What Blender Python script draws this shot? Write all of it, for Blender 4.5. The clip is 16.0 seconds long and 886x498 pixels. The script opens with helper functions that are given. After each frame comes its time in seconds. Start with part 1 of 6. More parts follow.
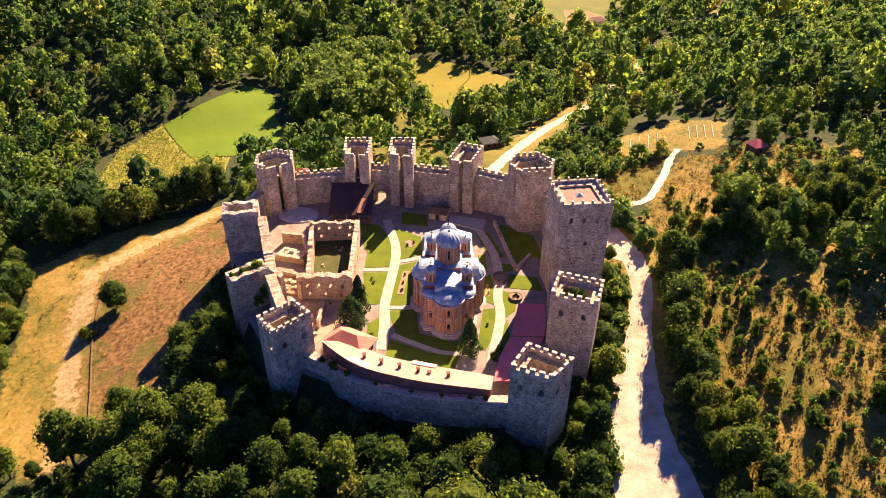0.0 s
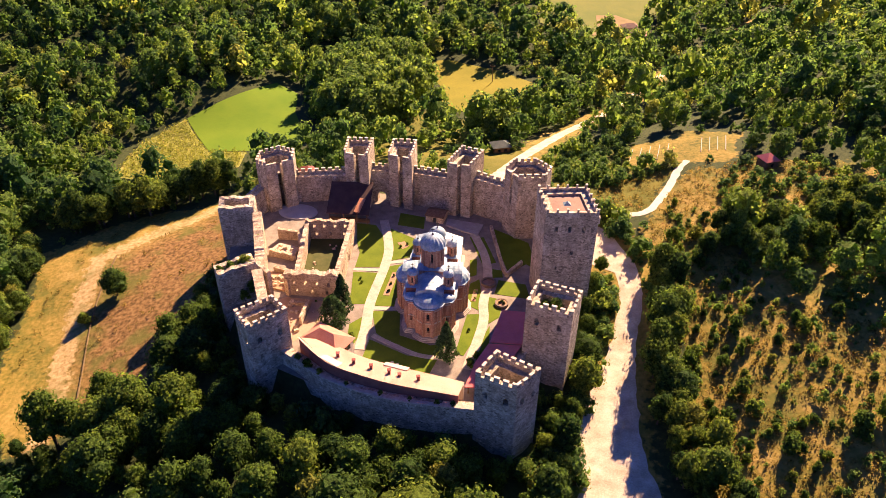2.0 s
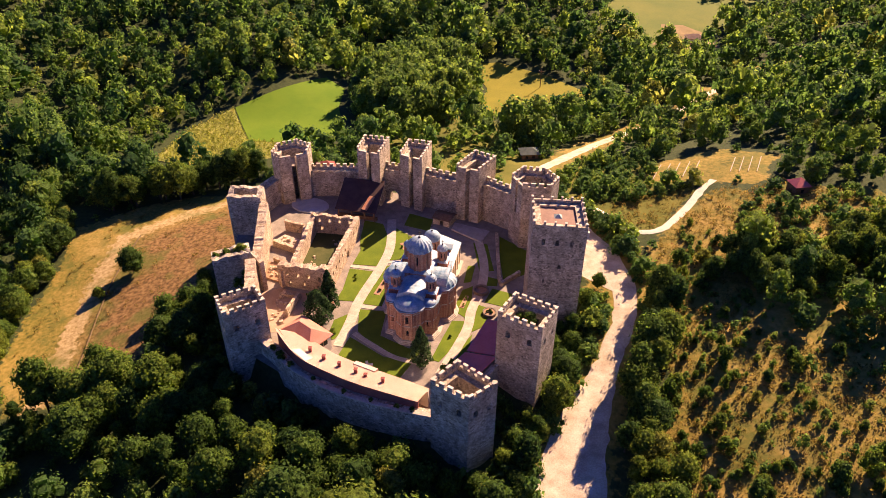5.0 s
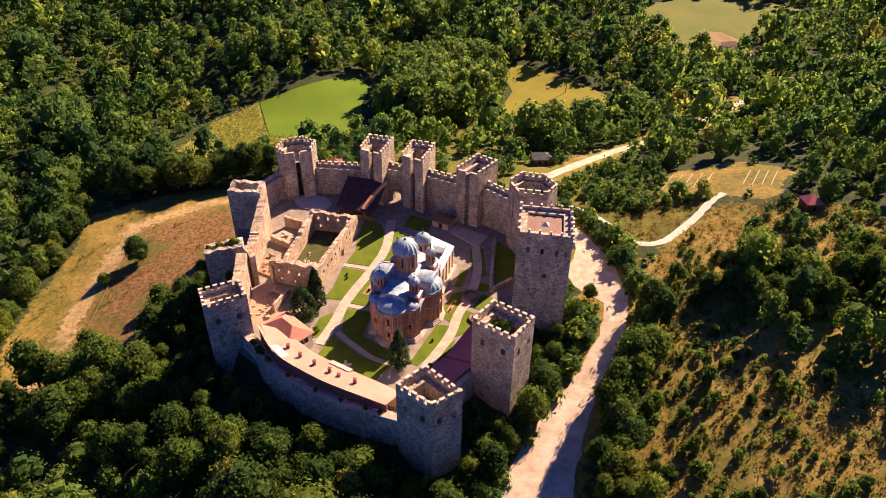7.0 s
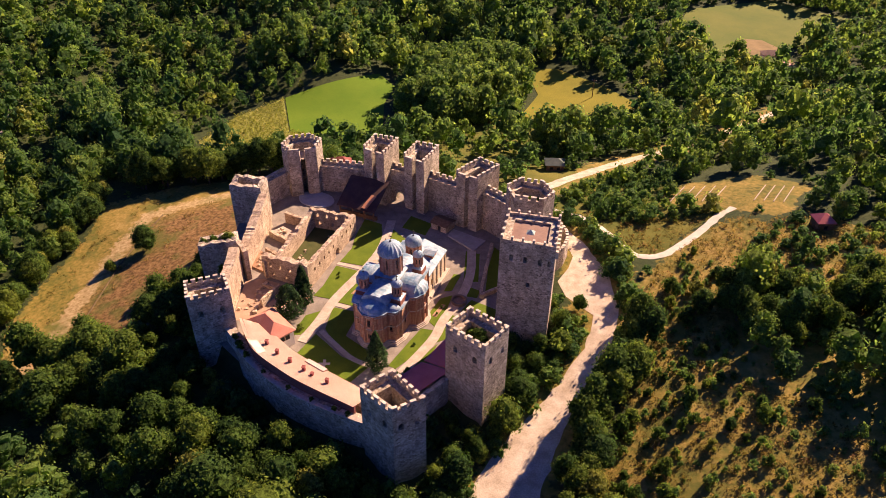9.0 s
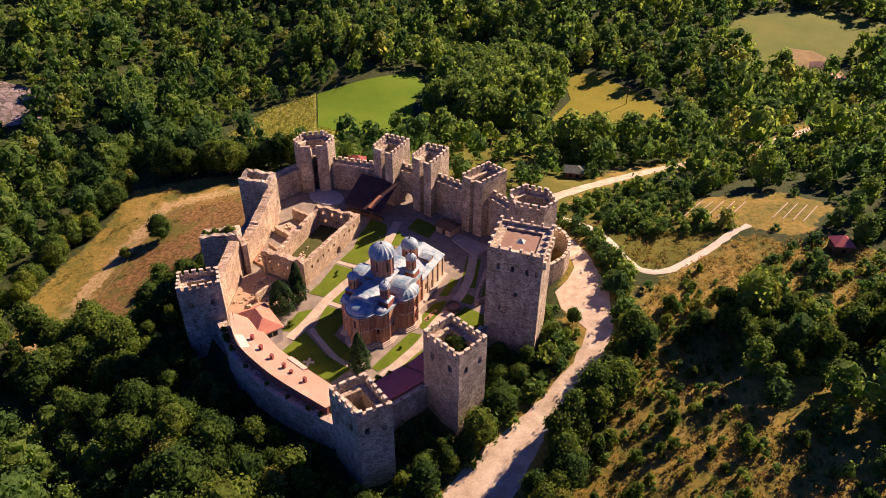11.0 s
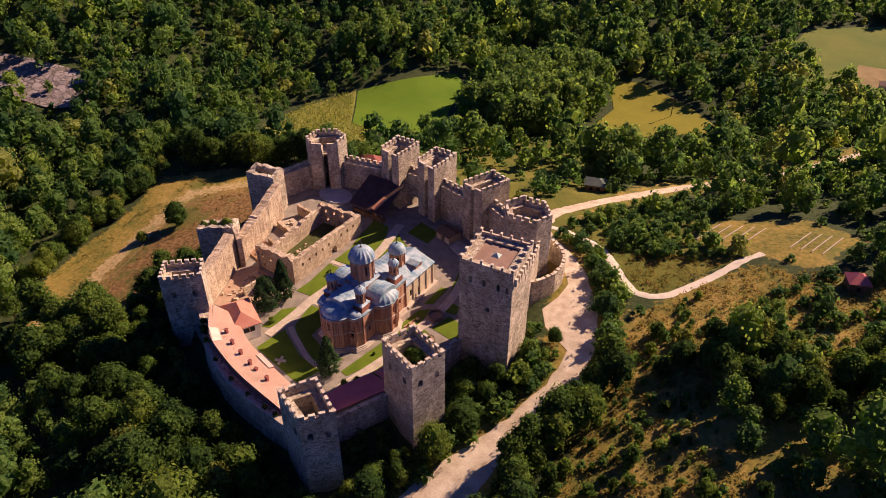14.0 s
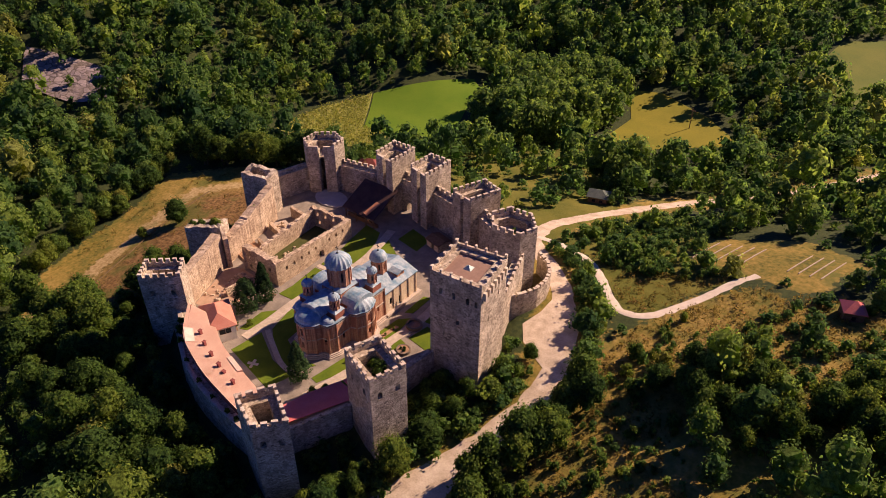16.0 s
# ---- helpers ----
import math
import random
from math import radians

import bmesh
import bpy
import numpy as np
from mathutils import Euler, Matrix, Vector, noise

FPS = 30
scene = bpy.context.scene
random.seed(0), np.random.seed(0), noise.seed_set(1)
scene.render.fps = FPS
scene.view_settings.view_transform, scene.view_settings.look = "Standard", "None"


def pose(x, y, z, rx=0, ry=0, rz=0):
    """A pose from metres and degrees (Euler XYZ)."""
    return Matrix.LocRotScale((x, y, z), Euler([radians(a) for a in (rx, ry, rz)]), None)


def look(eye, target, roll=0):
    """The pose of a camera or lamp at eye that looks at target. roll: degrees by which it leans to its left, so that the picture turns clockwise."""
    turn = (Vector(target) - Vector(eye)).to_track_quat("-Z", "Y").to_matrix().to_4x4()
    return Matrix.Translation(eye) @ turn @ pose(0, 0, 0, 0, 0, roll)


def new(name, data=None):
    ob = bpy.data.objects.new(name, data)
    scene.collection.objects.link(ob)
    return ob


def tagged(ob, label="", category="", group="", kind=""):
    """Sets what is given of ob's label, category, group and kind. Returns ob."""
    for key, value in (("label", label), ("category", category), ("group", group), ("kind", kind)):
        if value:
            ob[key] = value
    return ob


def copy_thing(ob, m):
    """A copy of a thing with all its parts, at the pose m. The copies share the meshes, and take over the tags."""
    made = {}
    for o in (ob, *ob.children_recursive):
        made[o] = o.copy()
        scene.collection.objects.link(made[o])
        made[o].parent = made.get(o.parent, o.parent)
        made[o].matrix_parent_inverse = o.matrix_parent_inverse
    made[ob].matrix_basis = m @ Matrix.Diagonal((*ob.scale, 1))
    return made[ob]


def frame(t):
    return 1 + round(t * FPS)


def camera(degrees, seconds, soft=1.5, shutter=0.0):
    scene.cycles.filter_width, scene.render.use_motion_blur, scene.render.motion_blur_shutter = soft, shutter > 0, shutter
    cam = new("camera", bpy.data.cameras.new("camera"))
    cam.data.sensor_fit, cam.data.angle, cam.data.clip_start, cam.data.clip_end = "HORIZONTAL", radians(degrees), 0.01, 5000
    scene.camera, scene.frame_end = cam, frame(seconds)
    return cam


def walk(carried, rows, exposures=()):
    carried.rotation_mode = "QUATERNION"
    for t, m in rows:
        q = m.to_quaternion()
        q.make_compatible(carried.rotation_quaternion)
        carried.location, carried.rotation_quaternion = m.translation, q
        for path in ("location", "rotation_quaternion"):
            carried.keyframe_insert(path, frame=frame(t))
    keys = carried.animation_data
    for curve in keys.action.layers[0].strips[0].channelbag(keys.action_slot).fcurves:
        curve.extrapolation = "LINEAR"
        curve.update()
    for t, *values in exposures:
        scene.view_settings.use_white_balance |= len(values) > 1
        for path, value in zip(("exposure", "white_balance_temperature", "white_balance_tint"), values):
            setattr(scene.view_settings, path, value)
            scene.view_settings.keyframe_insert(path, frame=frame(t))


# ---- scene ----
cam = camera(63.6, 16.0, soft=0.5)
METRES, EYE, TILT, LEAN, TURN = 115.0, 113.2, 0.0, 0.0, 7.6
EXPOSURES = [(t, e, k, 28) for t, e, k in ((0.0, 1.88, 7050), (4.0, 1.60, 6950), (7.0, 1.35, 6600), (9.0, 1.22, 6450), (12.0, 0.92, 6350), (16.0, 0.68, 6300))]
ROWS = [
    (0.0, 0.0, 0.0, 0.0, 0.22, -34.8, -0.31),
    (0.5, 0.0311, 0.0013, 0.0001, 1.36, -34.76, -0.33),
    (1.0, 0.0627, 0.0036, 0.0005, 2.47, -34.74, -0.34),
    (1.5, 0.0938, 0.0067, 0.0009, 3.53, -34.73, -0.36),
    (2.0, 0.1247, 0.0106, 0.0012, 4.61, -34.69, -0.36),
    (2.5, 0.1553, 0.0153, 0.0013, 5.98, -34.69, -0.38),
    (3.0, 0.1864, 0.021, 0.0013, 7.37, -34.69, -0.4),
    (3.5, 0.2172, 0.0278, 0.0018, 8.72, -34.7, -0.43),
    (4.0, 0.2481, 0.0353, 0.0021, 9.98, -34.71, -0.41),
    (6.5, 0.3941, 0.0838, 0.0031, 15.57, -34.74, -0.38),
    (7.0, 0.4229, 0.0961, 0.0031, 16.77, -34.76, -0.39),
    (7.5, 0.4516, 0.109, 0.003, 17.95, -34.77, -0.39),
    (8.0, 0.4799, 0.1227, 0.003, 19.06, -34.79, -0.37),
    (8.5, 0.5076, 0.1371, 0.0031, 20.12, -34.8, -0.36),
    (9.0, 0.535, 0.1524, 0.0032, 21.37, -34.83, -0.37),
    (11.5, 0.6656, 0.2399, 0.0029, 27.73, -34.93, -0.26),
    (12.0, 0.6901, 0.2595, 0.0031, 28.89, -34.96, -0.24),
    (12.5, 0.714, 0.2795, 0.0032, 30.08, -34.97, -0.22),
    (13.0, 0.7376, 0.3003, 0.0033, 31.34, -35.02, -0.2),
    (13.5, 0.7607, 0.3221, 0.0035, 32.68, -35.06, -0.18),
    (14.0, 0.783, 0.3443, 0.0036, 33.69, -35.06, -0.17),
    (14.5, 0.8043, 0.3666, 0.0034, 34.63, -35.05, -0.18),
    (15.0, 0.8251, 0.3898, 0.0037, 35.48, -35.01, -0.19),
    (15.5, 0.8449, 0.4131, 0.0038, 36.43, -34.99, -0.21),
    (16.0, 0.8644, 0.4373, 0.0041, 37.55, -34.94, -0.24),
]
walk(cam, [(t, pose(0, 0, EYE, TILT, LEAN, TURN) @ pose(METRES * x, METRES * y, METRES * z, 90 + pitch, roll, yaw)) for t, x, y, z, yaw, pitch, roll in ROWS], exposures=EXPOSURES)

# ---- light ----
SUN_TO = Vector((0.235, 0.785, 0.574)).normalized()      # towards the sun
sun = new("sun", bpy.data.lights.new("sun", "SUN"))
sun.data.energy, sun.data.angle, sun.data.color = 5.0, radians(0.55), (1.0, 0.77, 0.51)
sun.matrix_world = look(SUN_TO * 400, (0, 0, 0))
world = bpy.data.worlds.new("sky")
scene.world = world
world.use_nodes = True
_n = world.node_tree.nodes
_sky = _n.new("ShaderNodeTexSky")
_sky.sky_type, _sky.sun_disc = "NISHITA", False
_sky.ozone_density, _sky.dust_density = 4.0, 0.4
_sky.sun_elevation = math.asin(SUN_TO.z)
_sky.sun_rotation = math.atan2(SUN_TO.x, SUN_TO.y)
_tone = _n.new("ShaderNodeMix")                          # the deep blue of a clear, dry evening sky
_tone.data_type, _tone.blend_type = "RGBA", "MULTIPLY"
_tone.inputs[0].default_value, _tone.inputs[7].default_value = 1.0, (0.36, 0.80, 2.05, 1)
world.node_tree.links.new(_sky.outputs[0], _tone.inputs[6])
world.node_tree.links.new(_tone.outputs[2], _n["Background"].inputs[0])
_n["Background"].inputs[1].default_value = 0.021

# ---- materials ----
class Nodes:
    """A short way to write a node material."""
    def __init__(self, name):
        self.m = bpy.data.materials.new(name)
        self.m.use_nodes = True
        self.t = self.m.node_tree
        self.b = self.t.nodes["Principled BSDF"]
        self.b.inputs["Specular IOR Level"].default_value = 0.2
        self.pos = self.t.nodes.new("ShaderNodeNewGeometry").outputs["Position"]

    def add(self, kind, **inputs):
        n = self.t.nodes.new(kind)
        for k, v in inputs.items():
            self.put(n.inputs[k.replace("_", " ")], v)
        return n

    def put(self, socket, v):
        if isinstance(v, bpy.types.NodeSocket):
            self.t.links.new(v, socket)
        else:
            socket.default_value = v

    def noise(self, scale, detail=4.0, vector=None, rough=0.55):
        return self.add("ShaderNodeTexNoise", Vector=vector or self.pos, Scale=scale, Detail=detail, Roughness=rough).outputs["Fac"]

    def ramp(self, fac, *stops):
        n = self.add("ShaderNodeValToRGB", Fac=fac)
        e = n.color_ramp.elements
        while len(e) < len(stops):
            e.new(0.5)
        for el, (p, c) in zip(e, stops):
            el.position, el.color = p, (*c, 1)
        return n.outputs[0]

    def mix(self, fac, a, b, how="MIX"):
        n = self.t.nodes.new("ShaderNodeMix")
        n.data_type, n.blend_type = "RGBA", how
        for i, v in ((0, fac), (6, a), (7, b)):
            self.put(n.inputs[i], (*v, 1) if isinstance(v, tuple) else v)
        return n.outputs[2]

    def math(self, op, a, b=0.0):
        n = self.t.nodes.new("ShaderNodeMath")
        n.operation = op
        self.put(n.inputs[0], a), self.put(n.inputs[1], b)
        return n.outputs[0]

    def bump(self, height, strength=0.5, distance=0.1):
        n = self.add("ShaderNodeBump", Height=height, Strength=strength, Distance=distance)
        self.put(self.b.inputs["Normal"], n.outputs[0])

    def done(self, colour, rough=0.9, metal=0.0):
        self.put(self.b.inputs["Base Color"], (*colour, 1) if isinstance(colour, tuple) else colour)
        self.put(self.b.inputs["Roughness"], rough)
        self.b.inputs["Metallic"].default_value = metal
        return self.m


def m_stone(name, dark, mid, light, mortar, size=2.2, stain=(0.16, 0.13, 0.10), relief=0.6):
    """Rubble masonry: uneven stones, mortar, weather stains."""
    n = Nodes(name)
    warp = n.add("ShaderNodeVectorMath", **{})
    warp.operation = "MULTIPLY"
    n.put(warp.inputs[0], n.pos)
    warp.inputs[1].default_value = (1, 1, 1.5)
    v = n.add("ShaderNodeTexVoronoi", Vector=warp.outputs[0], Scale=size)
    e = n.t.nodes.new("ShaderNodeTexVoronoi")
    e.feature = "DISTANCE_TO_EDGE"
    n.put(e.inputs["Vector"], warp.outputs[0])
    e.inputs["Scale"].default_value = size
    tone = n.ramp(v.outputs["Color"], (0.1, dark), (0.5, mid), (0.95, light))
    joint = n.ramp(e.outputs["Distance"], (0.02, (0, 0, 0)), (0.12, (1, 1, 1)))
    c = n.mix(joint, mortar, tone)
    pale = n.ramp(n.noise(0.55, 7, None, 0.68), (0.50, (0, 0, 0)), (0.64, (0.75, 0.75, 0.75)))
    c = n.mix(pale, c, light)
    big = n.ramp(n.noise(0.22, 6), (0.35, (0, 0, 0)), (0.72, (1, 1, 1)))
    c = n.mix(n.math("MULTIPLY", big, 0.55), c, stain)
    streak = n.add("ShaderNodeVectorMath")
    streak.operation = "MULTIPLY"
    n.put(streak.inputs[0], n.pos)
    streak.inputs[1].default_value = (1.1, 1.1, 0.16)
    s = n.ramp(n.noise(1.0, 5, streak.outputs[0]), (0.5, (0, 0, 0)), (0.75, (1, 1, 1)))
    c = n.mix(n.math("MULTIPLY", s, 0.35), c, stain)
    fine = n.noise(3.2, 5, None, 0.7)
    c = n.mix(0.6, c, n.ramp(fine, (0.25, (0.25, 0.24, 0.22)), (0.75, (0.9, 0.86, 0.8))), "OVERLAY")
    n.bump(n.math("ADD", n.math("MULTIPLY", e.outputs["Distance"], 1.6), n.math("MULTIPLY", fine, 0.5)), relief, 0.15)
    return n.done(c, 0.93)


def m_plain(name, a, b, scale=0.8, rough=0.85, metal=0.0, fine=9.0, relief=0.25, vary=0.0):
    """Two tones by broad noise, fine grain on top; vary: difference from piece to piece."""
    n = Nodes(name)
    c = n.ramp(n.noise(scale, 6), (0.3, a), (0.7, b))
    f = n.noise(fine, 3)
    c = n.mix(0.3, c, n.ramp(f, (0.3, (0.3, 0.3, 0.3)), (0.7, (0.8, 0.8, 0.8))), "OVERLAY")
    if vary:
        r = n.t.nodes.new("ShaderNodeObjectInfo").outputs["Random"]
        c = n.mix(vary, c, n.ramp(r, (0.0, (0.12, 0.12, 0.12)), (1.0, (0.9, 0.9, 0.9))), "OVERLAY")
    n.bump(f, relief, 0.05)
    return n.done(c, rough, metal)


def m_leaf(name, dark, mid, light, per_tree=True, depth=0.9):
    n = Nodes(name)
    isl = n.t.nodes.new("ShaderNodeNewGeometry").outputs["Random Per Island"]
    if per_tree:
        tree = n.t.nodes.new("ShaderNodeObjectInfo").outputs["Random"]
    else:
        a = n.t.nodes.new("ShaderNodeAttribute")
        a.attribute_name = "tint"
        tree = a.outputs["Fac"]
    patch = n.noise(0.018, 3)
    k = n.math("ADD", n.math("MULTIPLY", isl, 0.22), n.math("ADD", n.math("MULTIPLY", tree, 0.5), n.math("MULTIPLY", patch, 0.35)))
    c = n.ramp(k, (0.22, dark), (0.55, mid), (0.95, light))
    rust = n.ramp(tree, (0.01, (0, 0, 0)), (0.955, (0, 0, 0)), (0.97, (1, 1, 1)))
    c = n.mix(n.math("MULTIPLY", rust, 0.5), c, (light[0] * 1.1, light[1] * 0.8, light[2] * 1.4))
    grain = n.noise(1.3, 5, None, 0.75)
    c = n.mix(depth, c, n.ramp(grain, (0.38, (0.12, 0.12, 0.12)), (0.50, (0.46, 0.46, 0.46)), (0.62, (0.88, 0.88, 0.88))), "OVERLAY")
    n.bump(grain, 0.9, 0.35)
    n.done(n.mix(1.0, c, (0.82, 0.82, 0.82), "MULTIPLY"), 0.75)
    n.b.inputs["Specular IOR Level"].default_value = 0.08
    glow = n.mix(1.0, c, (1.6, 1.55, 1.05), "MULTIPLY")                  # light through a leaf is yellower than off it
    tr = n.add("ShaderNodeBsdfTranslucent", Color=glow)
    mx = n.add("ShaderNodeMixShader", Fac=0.5)
    n.t.links.new(n.b.outputs[0], mx.inputs[1])
    n.t.links.new(tr.outputs[0], mx.inputs[2])
    n.t.links.new(mx.outputs[0], n.t.nodes["Material Output"].inputs[0])
    return n.m


STONE = m_stone("rubble_limestone", (0.15, 0.122, 0.093), (0.46, 0.38, 0.29), (0.78, 0.67, 0.53), (0.44, 0.365, 0.28), 1.9, (0.14, 0.108, 0.082), 0.8)
RUIN = m_stone("ruined_rubble", (0.24, 0.175, 0.12), (0.51, 0.395, 0.28), (0.76, 0.61, 0.45), (0.54, 0.42, 0.305), 1.9, (0.17, 0.105, 0.07), 0.9)
CAP = m_plain("pale_mortar_cap", (0.44, 0.355, 0.27), (0.66, 0.55, 0.43), 1.2, 0.9, vary=0.25)
WALKWAY = m_plain("mortar_walkway", (0.36, 0.29, 0.22), (0.52, 0.42, 0.33), 0.7)
DARK = m_plain("dark_recess_stone", (0.14, 0.11, 0.085), (0.22, 0.17, 0.13), 1.0)

# ---- helpers of this scene ----
rng = np.random.default_rng(7)


def thing(name, at, label, category, group="", kind="", rz=0.0):
    ob = new(name)
    ob.matrix_basis = pose(*at, 0, 0, rz)
    ob.empty_display_size = 0.5
    return tagged(ob, label, category, group, kind)


def link_mesh(name, verts, faces, material, parent=None, smooth=False):
    me = bpy.data.meshes.new(name)
    me.from_pydata(verts, [], faces)
    me.materials.append(material)
    if smooth:
        me.shade_smooth()
    ob = new(name, me)
    ob.parent = parent
    return ob


def part(name, bm, material, parent=None, label="", smooth=False):
    """Links a bmesh as one mesh object under a thing or a part."""
    bmesh.ops.recalc_face_normals(bm, faces=bm.faces)
    me = bpy.data.meshes.new(name)
    bm.to_mesh(me)
    bm.free()
    me.materials.append(material)
    if smooth:
        me.shade_smooth()
    ob = new(name, me)
    ob.parent = parent
    return tagged(ob, label)


def prism(bm, pts, z0, z1, top=None):
    """A straight prism over a plan outline; top: another outline for the upper end."""
    top = top or pts
    lo = [bm.verts.new((p[0], p[1], z0)) for p in pts]
    hi = [bm.verts.new((p[0], p[1], z1)) for p in top]
    n = len(pts)
    bm.faces.new(lo[::-1]), bm.faces.new(hi)
    for i in range(n):
        bm.faces.new((lo[i], lo[(i + 1) % n], hi[(i + 1) % n], hi[i]))


def box(bm, x0, x1, y0, y1, z0, z1, m=None, taper=0.0):
    t = taper
    vs = [bm.verts.new(v) for v in ((x0, y0, z0), (x1, y0, z0), (x1, y1, z0), (x0, y1, z0),
                                    (x0 + t, y0 + t, z1), (x1 - t, y0 + t, z1), (x1 - t, y1 - t, z1), (x0 + t, y1 - t, z1))]
    for f in ((3, 2, 1, 0), (4, 5, 6, 7), (0, 1, 5, 4), (1, 2, 6, 5), (2, 3, 7, 6), (3, 0, 4, 7)):
        bm.faces.new([vs[i] for i in f])
    if m is not None:
        bmesh.ops.transform(bm, matrix=m, verts=vs)


def ngon(r, n, cx=0.0, cy=0.0, turn=0.0, sx=1.0):
    return [(cx + r * sx * math.cos(turn + 2 * math.pi * i / n), cy + r * math.sin(turn + 2 * math.pi * i / n)) for i in range(n)]


def inside(px, py, poly):
    px, py = np.asarray(px, float), np.asarray(py, float)
    r = np.zeros(px.shape, bool)
    for (x0, y0), (x1, y1) in zip(poly, poly[1:] + poly[:1]):
        cross = (y0 > py) != (y1 > py)
        r ^= cross & (px < (x1 - x0) * (py - y0) / ((y1 - y0) or 1e-9) + x0)
    return r


def line_gap(px, py, line):
    """The distance to a polyline."""
    d = np.full(np.shape(px), 1e9)
    for (x0, y0), (x1, y1) in zip(line, line[1:]):
        ux, uy = x1 - x0, y1 - y0
        k = np.clip(((px - x0) * ux + (py - y0) * uy) / (ux * ux + uy * uy), 0, 1)
        d = np.minimum(d, np.hypot(px - x0 - k * ux, py - y0 - k * uy))
    return d


def smooth_line(pts, step=2.0):
    """A rounded line through plan points."""
    p = np.array(pts, float)
    p = np.vstack((2 * p[0] - p[1], p, 2 * p[-1] - p[-2]))
    out = []
    for a, b, c, d in zip(p, p[1:], p[2:], p[3:]):
        k = max(2, int(np.linalg.norm(c - b) / step))
        for t in np.linspace(0, 1, k, endpoint=False):
            out.append(0.5 * (2 * b + (c - a) * t + (2 * a - 5 * b + 4 * c - d) * t * t + (3 * b - a - 3 * c + d) * t ** 3))
    out.append(p[-2])
    return np.array(out)


# ---- the land ----
FORT = [(-0.6, 100.8), (8, 99.4), (11.6, 104.5), (4.8, 108.4), (8.2, 120.6), (16.6, 119.4), (18, 127), (9.6, 129.0), (9.6, 142.9), (19.6, 145.6), (16.2, 156.6), (6, 178), (-8, 186), (-18, 190),
        (-34, 190.5), (-50, 189.5), (-70, 180), (-78, 172), (-80, 153), (-66.5, 126.5), (-54, 110.4), (-47, 108.5), (-23, 101.6)]
FOOT = [(8, 95, -5.5), (-23, 96, -5.5), (-52, 102, -8), (-71, 124, -9), (-84, 150, -9), (-82, 182, -8), (-58, 192, -3), (-34, 197, -2), (-15, 197, -1), (3, 190, 2.5),
        (22, 149, 1.0), (21, 128, -2.4), (16, 108, -4.5), (14, 136, -1.0), (10, 113, -3.0)]
EAST = [(28, 158, 2.2), (30, 145, 0), (29, 130, -3), (27, 112, -6), (27, 92, -8.5), (30, 60, -11), (14, 184, 3.6), (23, 171, 3.4), (36, 131, 0.5), (38, 112, -2.5), (56, 132, 4.5),
        (76, 138, 9), (72, 155, 9), (60, 160, 8.5), (93, 232, 14), (70, 213, 11), (54, 224, 9.3), (46, 216, 8.2), (33, 186, 5.4), (33, 200, 4.2), (79, 316, 3), (130, 150, 20), (150, 240, 25), (60, 80, -3), (140, 340, 12), (110, 90, 7), (180, 450, 2)]
VALLEY = [(-157, 266, -20.7), (-128, 238, -20.2), (-100, 265, -20), (-124, 301, -19), (-74, 358, -20), (-7, 329, -17.5), (-29, 302, -18.5), (-15, 242, -8), (4, 255, -7.5), (28, 299, -10), (50, 349, -12),
          (66, 376, -12.5), (-11, 392, -15), (24, 430, -17), (-90, 395, -14), (-60, 225, -10), (-140, 328, -19), (40, 560, -12), (-100, 520, 2), (-200, 420, -2)]
WEST = [(-111, 142, -15.5), (-118, 126, -19), (-97, 92, -18.5), (-137, 160, -17), (-140, 133, -21), (-104, 197, -15), (-92, 165, -11.5), (-72, 88, -14), (-47, 80, -11), (-15, 80, -10), (20, 68, -11), (-100, 40, -18),
        (-175, 291, -10), (-192, 263, -17), (-226, 258, -9), (-221, 290, -4), (-212, 151, -15), (-235, 165, -3), (-165, 125, -19), (-187, 195, -19), (-300, 320, 18), (-330, 180, 22), (-290, 90, -5), (-20, 20, -14)]
KNOTS = np.array(FOOT + EAST + VALLEY + WEST, float)


def kernel(d, reach=55.0):
    return (1 + d / reach) * np.exp(-d / reach)


_d = np.hypot(KNOTS[:, None, 0] - KNOTS[None, :, 0], KNOTS[:, None, 1] - KNOTS[None, :, 1])
WEIGHTS = np.linalg.solve(kernel(_d) + np.eye(len(KNOTS)) * 0.01, KNOTS[:, 2] + 8.0)


def rough_height(x, y):
    z = np.full(x.shape, -8.0)
    for (kx, ky, _), w in zip(KNOTS, WEIGHTS):
        z += w * kernel(np.hypot(x - kx, y - ky))
    inn = inside(x, y, FORT)
    gap = line_gap(x, y, FORT + FORT[:1])
    return np.where(inn, z * np.clip(1 - gap / 1.5, 0, 1) - 0.02, z)


def axis(lo, hi, step, far):
    mid = np.arange(lo, hi + step, step)
    grow = [step * 1.35 ** k for k in range(1, 60)]
    out = np.cumsum(grow)
    out = out[out < far]
    return np.concatenate((lo - out[::-1], mid, mid[-1] + out))


GX, GY = axis(-260, 170, 2.0, 3500), axis(30, 420, 2.0, 3500)
_X, _Y = np.meshgrid(GX, GY, indexing="ij")
GZ = rough_height(_X, _Y)


def ground_z(x, y):
    """The height of the ground sheet."""
    x, y = np.asarray(x, float), np.asarray(y, float)
    i = np.clip(np.searchsorted(GX, x) - 1, 0, len(GX) - 2)
    j = np.clip(np.searchsorted(GY, y) - 1, 0, len(GY) - 2)
    u = (x - GX[i]) / (GX[i + 1] - GX[i])
    v = (y - GY[j]) / (GY[j + 1] - GY[j])
    return (GZ[i, j] * (1 - u) + GZ[i + 1, j] * u) * (1 - v) + (GZ[i, j + 1] * (1 - u) + GZ[i + 1, j + 1] * u) * v


